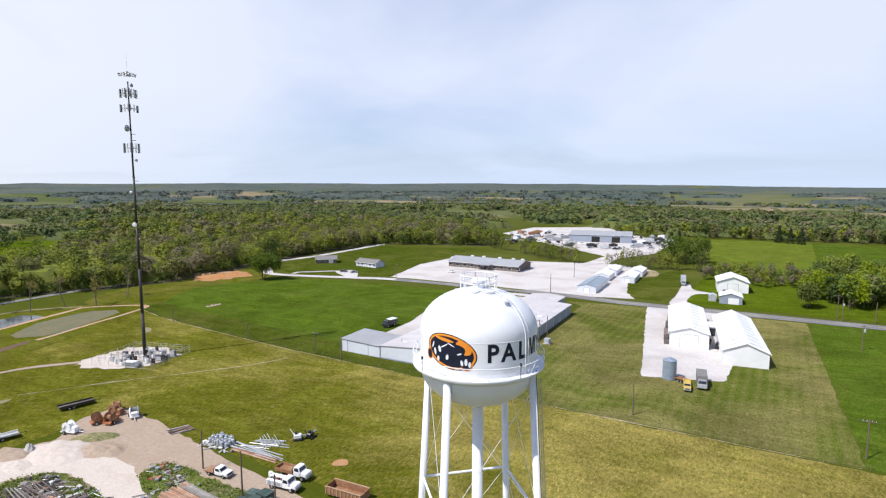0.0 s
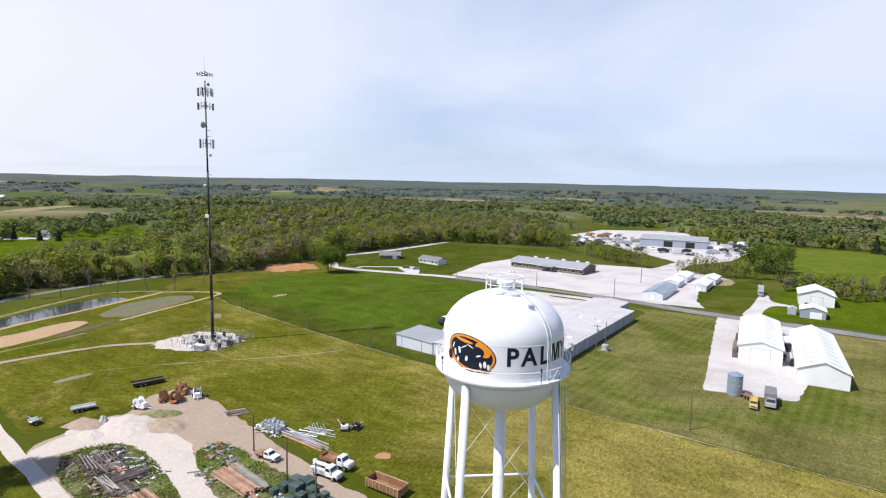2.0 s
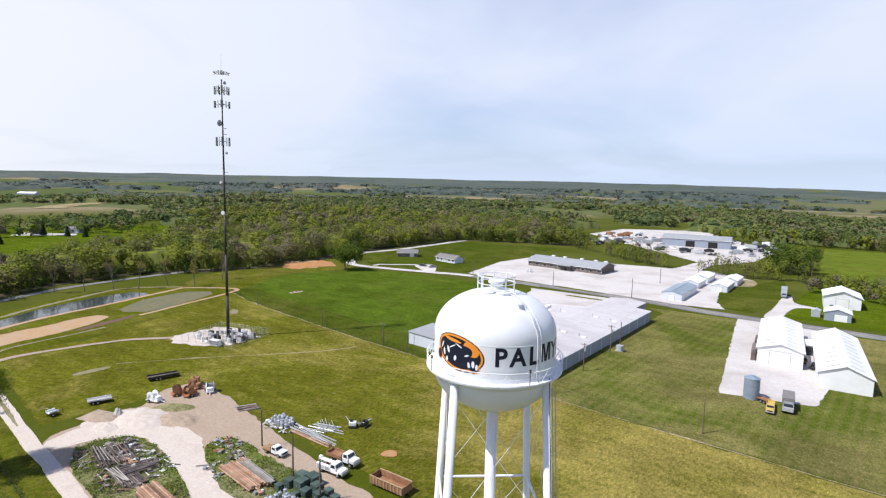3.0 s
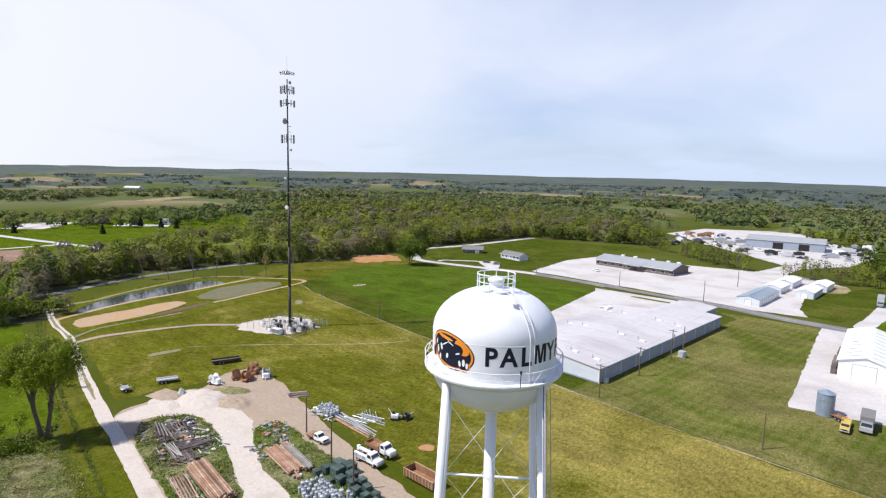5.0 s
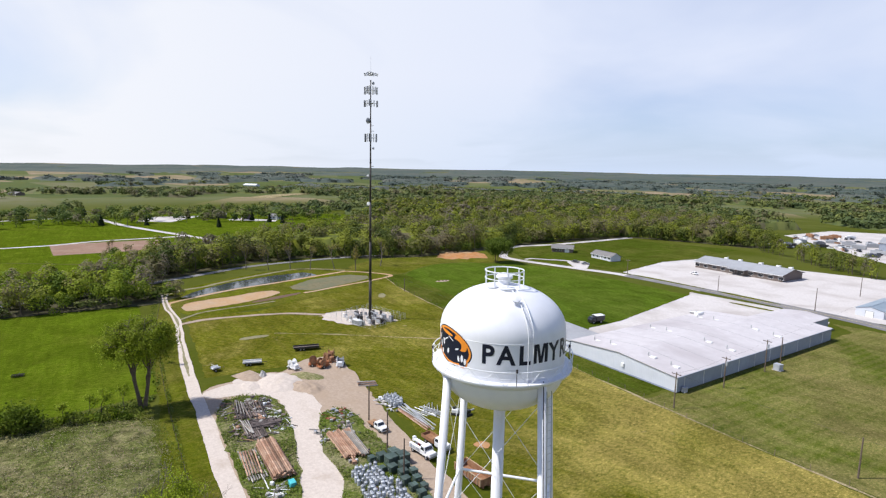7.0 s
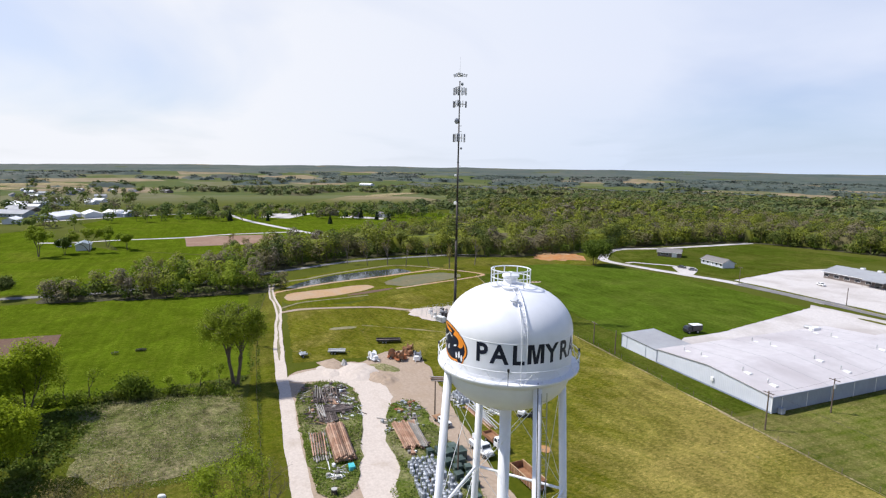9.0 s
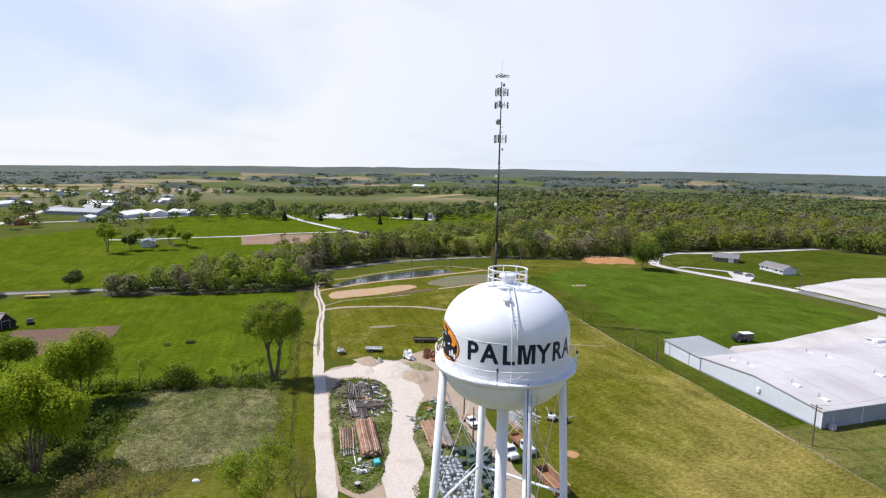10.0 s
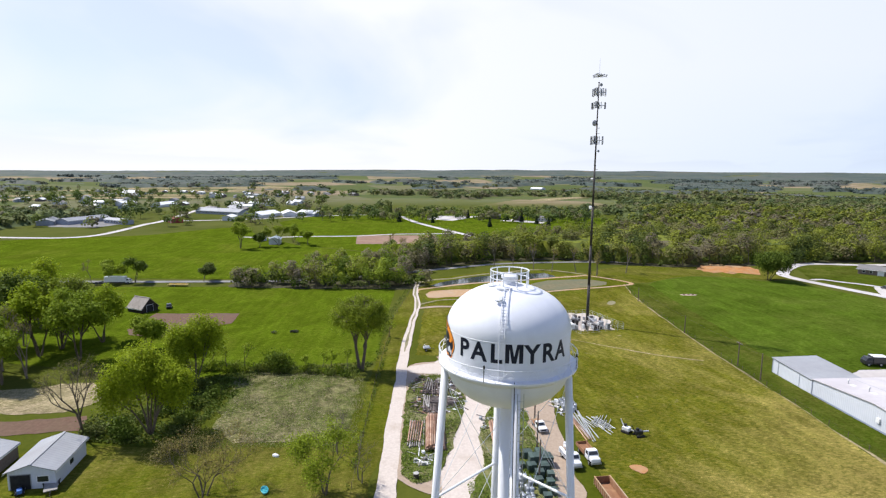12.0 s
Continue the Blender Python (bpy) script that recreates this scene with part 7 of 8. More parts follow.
def service_truck(x, y, turn):
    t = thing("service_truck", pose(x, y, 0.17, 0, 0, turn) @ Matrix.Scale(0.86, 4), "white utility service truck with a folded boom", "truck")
    w = 1.15
    part("chassis", box(-3.3, -0.8, 0.45, 3.3, 0.8, 0.75), M_DARKSTEEL, t)
    part("hood", box(1.9, -0.95, 0.7, 3.4, 0.95, 1.5, 0.12), M_CARWHITE, t)
    part("cab_body", box(0.4, -w, 0.65, 2.0, w, 1.6, 0.06), M_CARWHITE, t)
    part("cab_roof", cab_shape(0.4, 2.05, w, 1.6, 2.4, 0, 0.45), M_CARWHITE, t)
    cab_glass(t, 0.4, 2.05, w, 1.6, 2.4, 0.45, 0.1)
    for s in (-1, 1):
        part("tool_locker", box(-3.2, s * 0.85 - 0.33, 0.75, 0.3, s * 0.85 + 0.33, 1.75, 0.05), M_CARWHITE, t)
        for k in range(3):
            part("locker_door", box(-3.05 + k * 1.1, s * 1.17 - 0.02, 0.9, -2.05 + k * 1.1, s * 1.17 + 0.02, 1.65), M_CAN, t)
        part("fender", box(1.5, s * 1.0 - 0.2, 0.75, 2.6, s * 1.0 + 0.2, 1.1, 0.06), M_CARWHITE, t)
    part("deck", box(-3.2, -0.55, 0.75, 0.3, 0.55, 0.95), M_DARKSTEEL, t)
    part("turret", rod((-1.2, 0, 0.9), (-1.2, 0, 1.9), 0.32, 0.26, 12), M_REDPAINT, t)
    part("boom", box(-2.9, -0.16, 1.95, 1.3, 0.16, 2.3, 0.05), M_CARWHITE, t)
    part("boom_upper", box(-3.1, 0.2, 2.1, 0.6, 0.45, 2.4, 0.05), M_CARWHITE, t)
    part("bucket", box(-3.5, -0.1, 1.6, -2.85, 0.55, 2.6, 0.06), M_CARWHITE, t)
    part("bumper", box(3.35, -1.05, 0.55, 3.5, 1.05, 0.85), M_STEEL, t)
    wheel_parts(t, [(s, k * 0.98) for s in (2.3, -2.0) for k in (-1, 1)], 0.48, 0.32)


def stake_truck(x, y, turn):
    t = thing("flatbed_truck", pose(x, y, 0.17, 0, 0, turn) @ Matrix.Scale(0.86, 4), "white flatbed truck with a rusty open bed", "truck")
    w = 1.15
    part("chassis", box(-3.6, -0.7, 0.55, 3.6, 0.7, 0.85), M_DARKSTEEL, t)
    part("hood", box(2.3, -1.0, 0.8, 3.8, 1.0, 1.65, 0.14), M_CARWHITE, t)
    part("cab_body", box(0.8, -w, 0.75, 2.4, w, 1.7, 0.06), M_CARWHITE, t)
    part("cab_roof", cab_shape(0.8, 2.45, w, 1.7, 2.55, 0, 0.4), M_CARWHITE, t)
    cab_glass(t, 0.8, 2.45, w, 1.7, 2.55, 0.4, 0.1)
    part("bed_floor", box(-3.7, -1.2, 1.0, 0.6, 1.2, 1.15), M_RUST, t)
    for s in (-1, 1):
        part("bed_side", box(-3.7, s * 1.17 - 0.04, 1.15, 0.6, s * 1.17 + 0.04, 1.75), M_RUST, t)
    part("headboard", box(0.52, -1.2, 1.15, 0.62, 1.2, 2.2), M_RUST, t)
    part("tailgate", box(-3.72, -1.2, 1.1, -3.62, 1.2, 1.7), M_RUST, t)
    part("bumper", box(3.75, -1.1, 0.55, 3.9, 1.1, 0.85), M_STEEL, t)
    wheel_parts(t, [(s, k * 1.0) for s in (2.8, -2.2) for k in (-1, 1)], 0.5, 0.32)


def car(label, x, y, turn, paint, group=""):
    t = thing("car", pose(x, y, 0.12, 0, 0, turn), label, "car", group)
    part("body", box(-2.2, -0.88, 0.3, 2.2, 0.88, 0.9, 0.14), paint, t)
    part("cabin", cab_shape(-1.5, 1.1, 0.84, 0.88, 1.42, 0, 0.6, 0.45), paint, t)
    cab_glass(t, -1.5, 1.1, 0.84, 0.88, 1.42, 0.6, 0.45)
    wheel_parts(t, [(s, k * 0.8) for s in (1.35, -1.35) for k in (-1, 1)], 0.33, 0.2)


def box_truck(name, label, x, y, turn, paint, box_paint, length=7.5, height=3.2, roof_paint=None):
    t = thing(name, pose(x, y, 0.12, 0, 0, turn), label, "truck")
    a = length / 2
    part("cargo_box", box(-a, -1.2, 0.9, a - 2.0, 1.2, height, 0.05), box_paint, t)
    part("box_roof", box(-a - 0.03, -1.23, height, a - 1.97, 1.23, height + 0.06), roof_paint or box_paint, t)
    part("cab_body", box(a - 1.95, -1.1, 0.5, a, 1.1, 1.5, 0.08), paint, t)
    part("cab_roof", cab_shape(a - 1.9, a - 0.1, 1.1, 1.5, 2.3, 0, 0.5), paint, t)
    cab_glass(t, a - 1.9, a - 0.1, 1.1, 1.5, 2.3, 0.5, 0.1)
    part("chassis", box(-a + 0.2, -0.7, 0.45, a - 0.2, 0.7, 0.9), M_DARKSTEEL, t)
    wheel_parts(t, [(s, k * 1.0) for s in (a - 0.9, -a + 1.6) for k in (-1, 1)], 0.48, 0.3)


def trailer(name, label, x, y, turn, length, width, deck, side=0.0, axles=2, mat_side=None):
    t = thing(name, pose(x, y, 0.06, 0, 0, turn), label, "trailer")
    a, w = length / 2, width / 2
    part("deck", box(-a, -w, 0.62, a, w, 0.74), deck, t)
    for s in (-1, 1):
        part("frame_rail", box(-a, s * w * 0.6 - 0.06, 0.46, a, s * w * 0.6 + 0.06, 0.62), M_DARKSTEEL, t)
        if side:
            part("side_board", box(-a, s * w - 0.04, 0.74, a, s * w + 0.04, 0.74 + side), mat_side or deck, t)
        part("fender", box(-a * 0.35 - 0.9, s * (w + 0.14) - 0.13, 0.72, -a * 0.35 + 0.9, s * (w + 0.14) + 0.13, 0.8, 0.03), M_DARKSTEEL, t)
    part("tongue", rod((a, 0, 0.55), (a + 1.3, 0, 0.5), 0.06, sides=6), M_DARKSTEEL, t)
    part("jack", rod((a + 1.1, 0, 0), (a + 1.1, 0, 0.8), 0.04, sides=6), M_DARKSTEEL, t)
    wheel_parts(t, [(-a * 0.35 + (k - (axles - 1) / 2) * 0.85, s * (w + 0.1)) for k in range(axles) for s in (-1, 1)], 0.34, 0.2)
    return t


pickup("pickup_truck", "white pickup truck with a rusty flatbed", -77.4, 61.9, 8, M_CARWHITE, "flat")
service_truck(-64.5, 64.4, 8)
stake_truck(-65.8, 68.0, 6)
box_truck("box_truck", "dark delivery truck with a white roof on the apron", -110.2, 160.6, 262, M_CARBLACK, M_CARBLACK, 5.6, 2.6, M_CARWHITE)
trailer("long_trailer", "long black utility trailer parked in the grass", -130.9, 66.2, 76, 7.0, 2.0, M_DARKWOOD, 0.35, 2, M_CARBLACK)
trailer("flat_trailer", "pale flatbed trailer parked in the grass", -126.0, 50.2, 74, 4.6, 1.9, M_CONCRETE, 0.3, 2, M_CARWHITE)
trailer("flatbed_trailer", "long pale flatbed trailer beside the garage", -60.5, -20.4, 28, 5.0, 1.8, M_GREYWOOD, 0.0)
tow = trailer("small_trailer", "small white cart trailer in the grass", -125.9, 41.3, 100, 1.8, 1.5, M_CARWHITE, 0.4, 1, M_CARWHITE)
for s in (-1, 1):
    part("side_arm", rod((0.2, s * 0.8, 0.9), (-0.6, s * 1.2, 1.5), 0.05, sides=6), M_CARWHITE, tow)
car("dark car parked by the white house", -205, 250, 20, M_CARBLACK, "cars at the house drive")
car("grey car parked by the white house", -197.5, 250, 50, M_CARGREY, "cars at the house drive")
car("white car on the gravel lot", -149.5, 278.5, -20, M_CARWHITE)
box_truck("grain_truck", "grey covered grain truck by the silo", -8.2, 151.0, 277, M_CARGREY, M_SHINGLE, 8.0, 2.9)
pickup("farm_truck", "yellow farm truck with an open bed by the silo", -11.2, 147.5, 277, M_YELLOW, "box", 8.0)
trailer("gooseneck_trailer", "rusty implement trailer by the silo", -13.2, 151.5, 150, 2.6, 1.6, M_RUST, 0.3)
box_truck("semi_trailer", "white box trailer parked on the drive", -29.0, 304, 277, M_CARGREY, M_CAN, 12, 3.8)
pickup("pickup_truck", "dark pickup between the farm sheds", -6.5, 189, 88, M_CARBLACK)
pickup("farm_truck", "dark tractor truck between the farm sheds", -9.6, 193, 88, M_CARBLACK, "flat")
car("dark car in front of the barn", -9.5, 289, 90, M_CARBLACK)
box_truck("motorhome", "white motorhome beside the railway", -219, -89, 92, M_CARWHITE, M_CARWHITE, 10.5, 3.1)
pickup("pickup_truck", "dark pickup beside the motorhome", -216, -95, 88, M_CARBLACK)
trailer("flatbed_trailer", "yellow flatbed trailer by the railway", -214, -62, 90, 8.0, 2.2, M_YELLOW, 0.2)
car("dark truck beside the old barn", -176, -50, 20, M_CARBLACK)

# dump body resting in the grass
d = thing("dump_body", pose(-53.6, 67.6, 0.02, 0, 0, 4), "rusty tan dump-truck body lying in the grass", "dump body")
part("floor_plate", box(-3.4, -1.25, 0.5, 3.4, 1.25, 0.62), M_RUST, d)
for s in (-1, 1):
    part("side_wall", box(-3.4, s * 1.25 - 0.05, 0.5, 3.4, s * 1.25 + 0.05, 1.75), M_RUST, d)
    for k in range(10):
        part("rib", box(-3.35 + k * 0.73, s * 1.34 - 0.06, 0.5, -3.23 + k * 0.73, s * 1.34 + 0.06, 1.75), M_SAND, d)
    part("top_rim", box(-3.45, s * 1.3 - 0.09, 1.75, 3.45, s * 1.3 + 0.09, 1.85), M_SAND, d)
    part("skid", box(-3.3, s * 0.6 - 0.1, 0, 3.3, s * 0.6 + 0.1, 0.5), M_RUST, d)
for x in (-3.4, 3.4):
    part("end_wall", box(x - 0.05, -1.25, 0.5, x + 0.05, 1.25, 1.75), M_RUST, d)

# small machines in the grass
def crawler(label, x, y, turn, paint):
    t = thing("trencher", pose(x, y, 0.02, 0, 0, turn), label, "trencher", "small machines in the grass")
    for s in (-1, 1):
        part("track", box(-0.9, s * 0.65 - 0.15, 0, 0.9, s * 0.65 + 0.15, 0.5, 0.12), M_TYRE, t)
    part("hood", box(-0.8, -0.5, 0.4, 0.7, 0.5, 1.2, 0.1), paint, t)
    part("seat", box(-0.6, -0.25, 1.2, -0.1, 0.25, 1.7, 0.06), M_TYRE, t)
    part("boom", box(0.6, -0.12, 0.7, 2.1, 0.12, 0.95, 0.03), M_CARGREY, t)
    part("mast_arm", rod((-0.8, 0.3, 1.0), (-1.5, 0.3, 2.2), 0.09, sides=8), paint, t)


crawler("white trencher machine in the grass", -75.2, 78.8, 40, M_CARWHITE)
crawler("black trencher machine in the grass", -73.6, 80.6, 100, M_CARBLACK)


def wire_machine(label, x, y, turn, paint, reel):
    t = thing("cable_machine", pose(x, y, 0.13, 0, 0, turn), label, "machine", "machines at the yard end")
    part("frame", box(-1.6, -0.9, 0.4, 1.6, 0.9, 0.6), paint, t)
    for s in (-1, 1):
        part("arm", rod((-1.4, s * 0.8, 0.5), (-0.4, s * 0.8, 2.0), 0.1, sides=8), paint, t)
        part("brace", rod((1.2, s * 0.8, 0.5), (-0.4, s * 0.8, 2.0), 0.08, sides=8), paint, t)
    part("reel_drum", rod((-0.4, -0.7, 1.5), (-0.4, 0.7, 1.5), 0.5, sides=16), reel, t)
    for s in (-0.7, 0.7):
        part("reel_flange", rod((-0.4, s - 0.05, 1.5), (-0.4, s + 0.05, 1.5), 0.95, sides=18), reel, t)
    part("engine_box", box(0.4, -0.6, 0.6, 1.5, 0.6, 1.4, 0.05), paint, t)
    part("tongue", rod((1.6, 0, 0.5), (3.0, 0, 0.45), 0.07, sides=6), paint, t)
    wheel_parts(t, [(-0.6, s * 1.05) for s in (-1, 1)], 0.38, 0.22)


wire_machine("white cable-pulling trailer with an arm", -117.5, 58.2, 20, M_CARWHITE, M_CARWHITE)
wire_machine("orange cable-reel trailer at the yard end", -117.2, 63.6, 70, M_EQUIP, M_RUST)
wire_machine("orange cable-reel trailer at the yard end", -115.0, 65.0, 110, M_EQUIP, M_RUST)
wire_machine("rusty reel trailer at the yard end", -118.6, 68.0, 20, M_RUST, M_RUST)
wire_machine("yellow trencher trailer at the yard end", -121.0, 69.6, 150, M_YELLOW, M_RUST)
wire_machine("white spool trailer at the yard end", -113.8, 69.2, -30, M_CARWHITE, M_CARGREY)
for k in range(7):
    plank = thing("timber_baulk", pose(-100.5 + 0.42 * k, 70.4 - 0.1 * k, 0.05, 0, 0, 66 + 5 * (k % 3)), "old weathered timber baulk in the long grass", "timber", "timber in the grass")
    part("baulk", box(-2.4 + 0.3 * (k % 2), -0.14, 0.0, 2.0, 0.14, 0.26, 0.02), (M_GREYWOOD, M_DARKWOOD, M_RUST)[k % 3], plank)


# ---- stacks in the yard ----
def cylinder_mesh(name, radius, length, material, sides=9):
    bm = rod((-length / 2, 0, 0), (length / 2, 0, 0), radius, radius * 0.86, sides)
    me = bpy.data.meshes.new(name)
    bm.to_mesh(me)
    bm.free()
    me.materials.append(material)
    return me


def logs(label, group, cx, cy, length, across, layers, radius, material, seed, turn=0.0, gap=1.03, spill=0.25, z0=0.18):
    rng = random.Random(seed)
    meshes = [cylinder_mesh("pole_log", radius * k, length * f, material) for k, f in ((1, 1), (0.9, 0.96), (1.08, 1.02))]
    for k in range(layers):
        n = across - k
        for i in range(n):
            ob = new("pole_log", rng.choice(meshes))
            off = (i - (n - 1) / 2) * radius * 2 * gap
            c, s = math.cos(radians(turn)), math.sin(radians(turn))
            dx = rng.uniform(-spill, spill)
            ob.matrix_world = pose(cx + dx * c - off * s, cy + dx * s + off * c, z0 + radius + k * radius * 1.72, rng.uniform(0, 360), 0, turn + rng.uniform(-0.5, 0.5) * (1 + 8 * (spill > 0.5)))
            tagged(ob, label, "pole", group)


def sleepers(cx, cy, n, span, turn, z=0.17):
    for i in range(n):
        b = thing("timber_sleeper", pose(cx + (i - (n - 1) / 2) * 3.5, cy, z, 0, 0, 90 + turn), "dark timber sleeper under the poles", "timber", "sleepers under the pole stacks")
        part("beam", box(-span / 2, -0.12, -0.02, span / 2, 0.12, 0.2), M_DARKWOOD, b)


sleepers(-75.4, 41.2, 3, 4.4, 0)
logs("red-brown treated utility pole in a stack", "red-brown pole stack", -75.4, 41.2, 13.0, 11, 4, 0.17, M_LOG, 1, -2, z0=0.37)
logs("grey weathered pole lying in weeds", "grey poles in the weeds", -76.0, 37.6, 10.5, 8, 1, 0.15, M_GREYWOOD, 2, -3, 1.35, 0.45)
logs("grey weathered pole on the pile", "grey poles in the weeds", -76.4, 37.4, 8.5, 6, 1, 0.14, M_LOG, 3, -5, 1.6, 0.5, 0.46)
sleepers(-74.2, 54.2, 3, 5.6, 0)
logs("red-brown treated utility pole in a stack", "red-brown poles by the transformers", -74.2, 54.2, 10.2, 13, 2, 0.17, M_LOG, 4, -3, 1.08, 0.5, 0.37)
logs("pale stripped pole on the stack", "red-brown poles by the transformers", -72.8, 55.4, 9.4, 5, 1, 0.13, M_GREYWOOD, 5, -4, 1.2, 0.5, 1.02)
logs("grey pole lying on the yard weeds", "loose poles in the yard", -79.6, 56.6, 5.2, 5, 1, 0.12, M_GREYWOOD, 6, -16, 1.6, 0.8)
# dark timbers and cross-arms
logs("dark creosoted timber in a pile", "dark timber pile", -88.5, 41.0, 7.0, 11, 2, 0.15, M_DARKWOOD, 7, -2, 1.2, 0.5)
logs("dark creosoted timber in a pile", "dark timber pile", -95.5, 41.8, 6.0, 9, 1, 0.15, M_DARKWOOD, 8, 2, 1.4, 0.9)
logs("grey cross-arm on the timber pile", "cross-arms on the timber pile", -89.0, 40.0, 6.0, 5, 1, 0.09, M_GREYWOOD, 9, 1, 1.6, 0.9, 0.85)
logs("dark crossing timber on the pile", "dark timber pile", -97.5, 42.6, 6.2, 12, 1, 0.13, M_DARKWOOD, 10, 84, 2.4, 0.6, 0.46)
logs("dark crossing timber on the pile", "dark timber pile", -90.0, 43.2, 5.5, 8, 2, 0.14, M_DARKWOOD, 17, 82, 1.6, 0.6, 0.5)
logs("long dark timber across the pile", "dark timber pile", -97.0, 42.2, 8.5, 9, 1, 0.12, M_DARKWOOD, 18, -4, 2.6, 1.0, 0.74)
logs("grey cross-arm timber on the pile", "cross-arms on the timber pile", -98.5, 41.0, 6.5, 4, 1, 0.10, M_GREYWOOD, 19, -6, 2.4, 1.0, 0.98)
logs("red-brown cross-arm timber on the pile", "cross-arms on the timber pile", -92.5, 43.6, 7.0, 5, 2, 0.13, M_LOG, 11, 12, 1.2, 0.7)
logs("white cross-arm timber in a heap", "white cross-arms", -100.5, 43.0, 4.2, 8, 2, 0.10, M_CARWHITE, 12, -10, 1.4, 0.6)
# pipes and cans at the grass edge
logs("long grey steel pipe in the grass", "pipes at the grass edge", -78.5, 71.2, 13.0, 6, 1, 0.12, M_STEEL, 13, -1, 1.5, 1.0, 0.04)
logs("brown steel pipe in the grass", "pipes at the grass edge", -77.5, 70.0, 11.0, 3, 1, 0.14, M_LOG, 14, 2, 1.5, 0.8, 0.04)
logs("short grey pipe on the pile", "pipes at the grass edge", -79.0, 74.4, 6.0, 8, 1, 0.09, M_STEEL, 15, 20, 2.6, 1.8, 0.04)
logs("short galvanised rack tube in the grass", "rack tubes in the grass", -79.5, 75.4, 4.5, 6, 1, 0.07, M_STEEL, 16, -30, 4.0, 1.4, 0.25)
bm = rod((0, 0, 0), (0, 0, 1.0), 0.33, 0.33, 12)
add_rod(bm, (0, 0, 1.0), (0, 0, 1.1), 0.35, 0.2, 12)
for k in (-1, 1):
    add_rod(bm, (0.12 * k, 0, 1.05), (0.16 * k, 0, 1.38), 0.06, 0.04, 6)
can_part = part("transformer_can", bm, M_CAN)
tagged(can_part, "pale grey pole-mounted transformer can", "transformer", "transformer cans in the yard")
rng2 = random.Random(9)
can_part.matrix_world = pose(-64.6, 52.4, 0.17)
spots = []
for i in range(26):
    for j in range(8):
        x, y = -64.6 + i * 0.86, 50.9 + j * 0.82 - i * 0.10
        if (i, j) == (0, 0) or (i < 8 and y > 55.3) or rng2.random() < 0.14:
            continue
        spots.append((x + rng2.uniform(-0.12, 0.12), y + rng2.uniform(-0.12, 0.12)))
for i in range(26):
    spots.append((-89.3 + (i % 7) * 0.75 + rng2.uniform(-0.2, 0.2), 69.4 + (i // 7) * 0.85 + rng2.uniform(-0.2, 0.2)))
for x, y in spots:
    k = rng2.uniform(0.75, 1.1)
    ob = new("transformer_can", can_part.data)
    ob.matrix_world = pose(x, y, 0.17 if y < 65 else 0.03, 0, 0, rng2.uniform(0, 360)) @ Matrix.Diagonal((k, k, k * rng2.uniform(0.85, 1.15), 1))
    tagged(ob, "pale grey pole-mounted transformer can", "transformer", "transformer cans in the yard" if y < 65 else "transformer cans at the grass edge")


def enclosure(x, y, turn, k):
    t = thing("transformer_box", pose(x, y, 0.17, 0, 0, turn), "dark green pad-mounted transformer box", "transformer", "green transformer boxes")
    part("tank_body", box(-0.7 * k, -0.3 * k, 0, 0.7 * k, 0.75 * k, 1.35 * k, 0.04), M_PADGREEN, t)
    part("door_cabinet", box(-0.75 * k, -0.85 * k, 0, 0.75 * k, -0.3 * k, 1.25 * k, 0.05), M_PADGREEN, t)
    part("lid", box(-0.78 * k, -0.88 * k, 1.25 * k, 0.78 * k, -0.25 * k, 1.32 * k), M_PADGREEN, t)
    part("handle", box(-0.05, -0.9 * k, 0.6 * k, 0.05, -0.84 * k, 0.85 * k), M_STEEL, t)


for i, (x, y, a, k) in enumerate(((-66.4, 57.2, 4, 1.2), (-66.2, 59.4, 94, 1.4), (-64.3, 58.0, 2, 1.5), (-64.0, 60.0, 90, 1.6), (-62.0, 57.0, 5, 1.2), (-61.8, 59.0, 92, 1.3), (-59.9, 57.9, 0, 1.15), (-59.6, 59.6, 88, 1.0), (-57.8, 57.2, 4, 1.1),
                                  (-57.4, 59.0, 90, 1.0), (-55.6, 57.4, 3, 1.0), (-55.0, 58.9, 95, 0.9), (-53.4, 57.6, 0, 1.0), (-66.8, 55.4, 90, 0.95), (-62.8, 55.4, 3, 0.95), (-51.2, 57.4, 5, 1.0), (-49.2, 57.0, 90, 0.9))):
    enclosure(x, y, a, k * 0.8)

# heaps of scrap, gravel and earth
def heap(name, label, category, x, y, w, d, h, material, seed, turn=0):
    verts, faces, n = [], [], 26
    for i in range(n + 1):
        for j in range(n + 1):
            u, v = 2 * i / n - 1, 2 * j / n - 1
            r = math.hypot(u, v) + 0.22 * noise.noise(Vector((u * 2.2, v * 2.2, seed)))
            z = h * max(0.0, 1 - r * r) * (1 + 0.5 * noise.noise(Vector((u * 4, v * 4, seed + 3)))) - 0.04
            verts.append((u * w, v * d, z))
    for i in range(n):
        for j in range(n):
            k = i * (n + 1) + j
            faces.append((k, k + n + 1, k + n + 2, k + 1))
    ob = mesh_object(name, verts, faces, material, smooth=True)
    ob.matrix_world = pose(x, y, 0.15, 0, 0, turn)
    return tagged(ob, label, category)


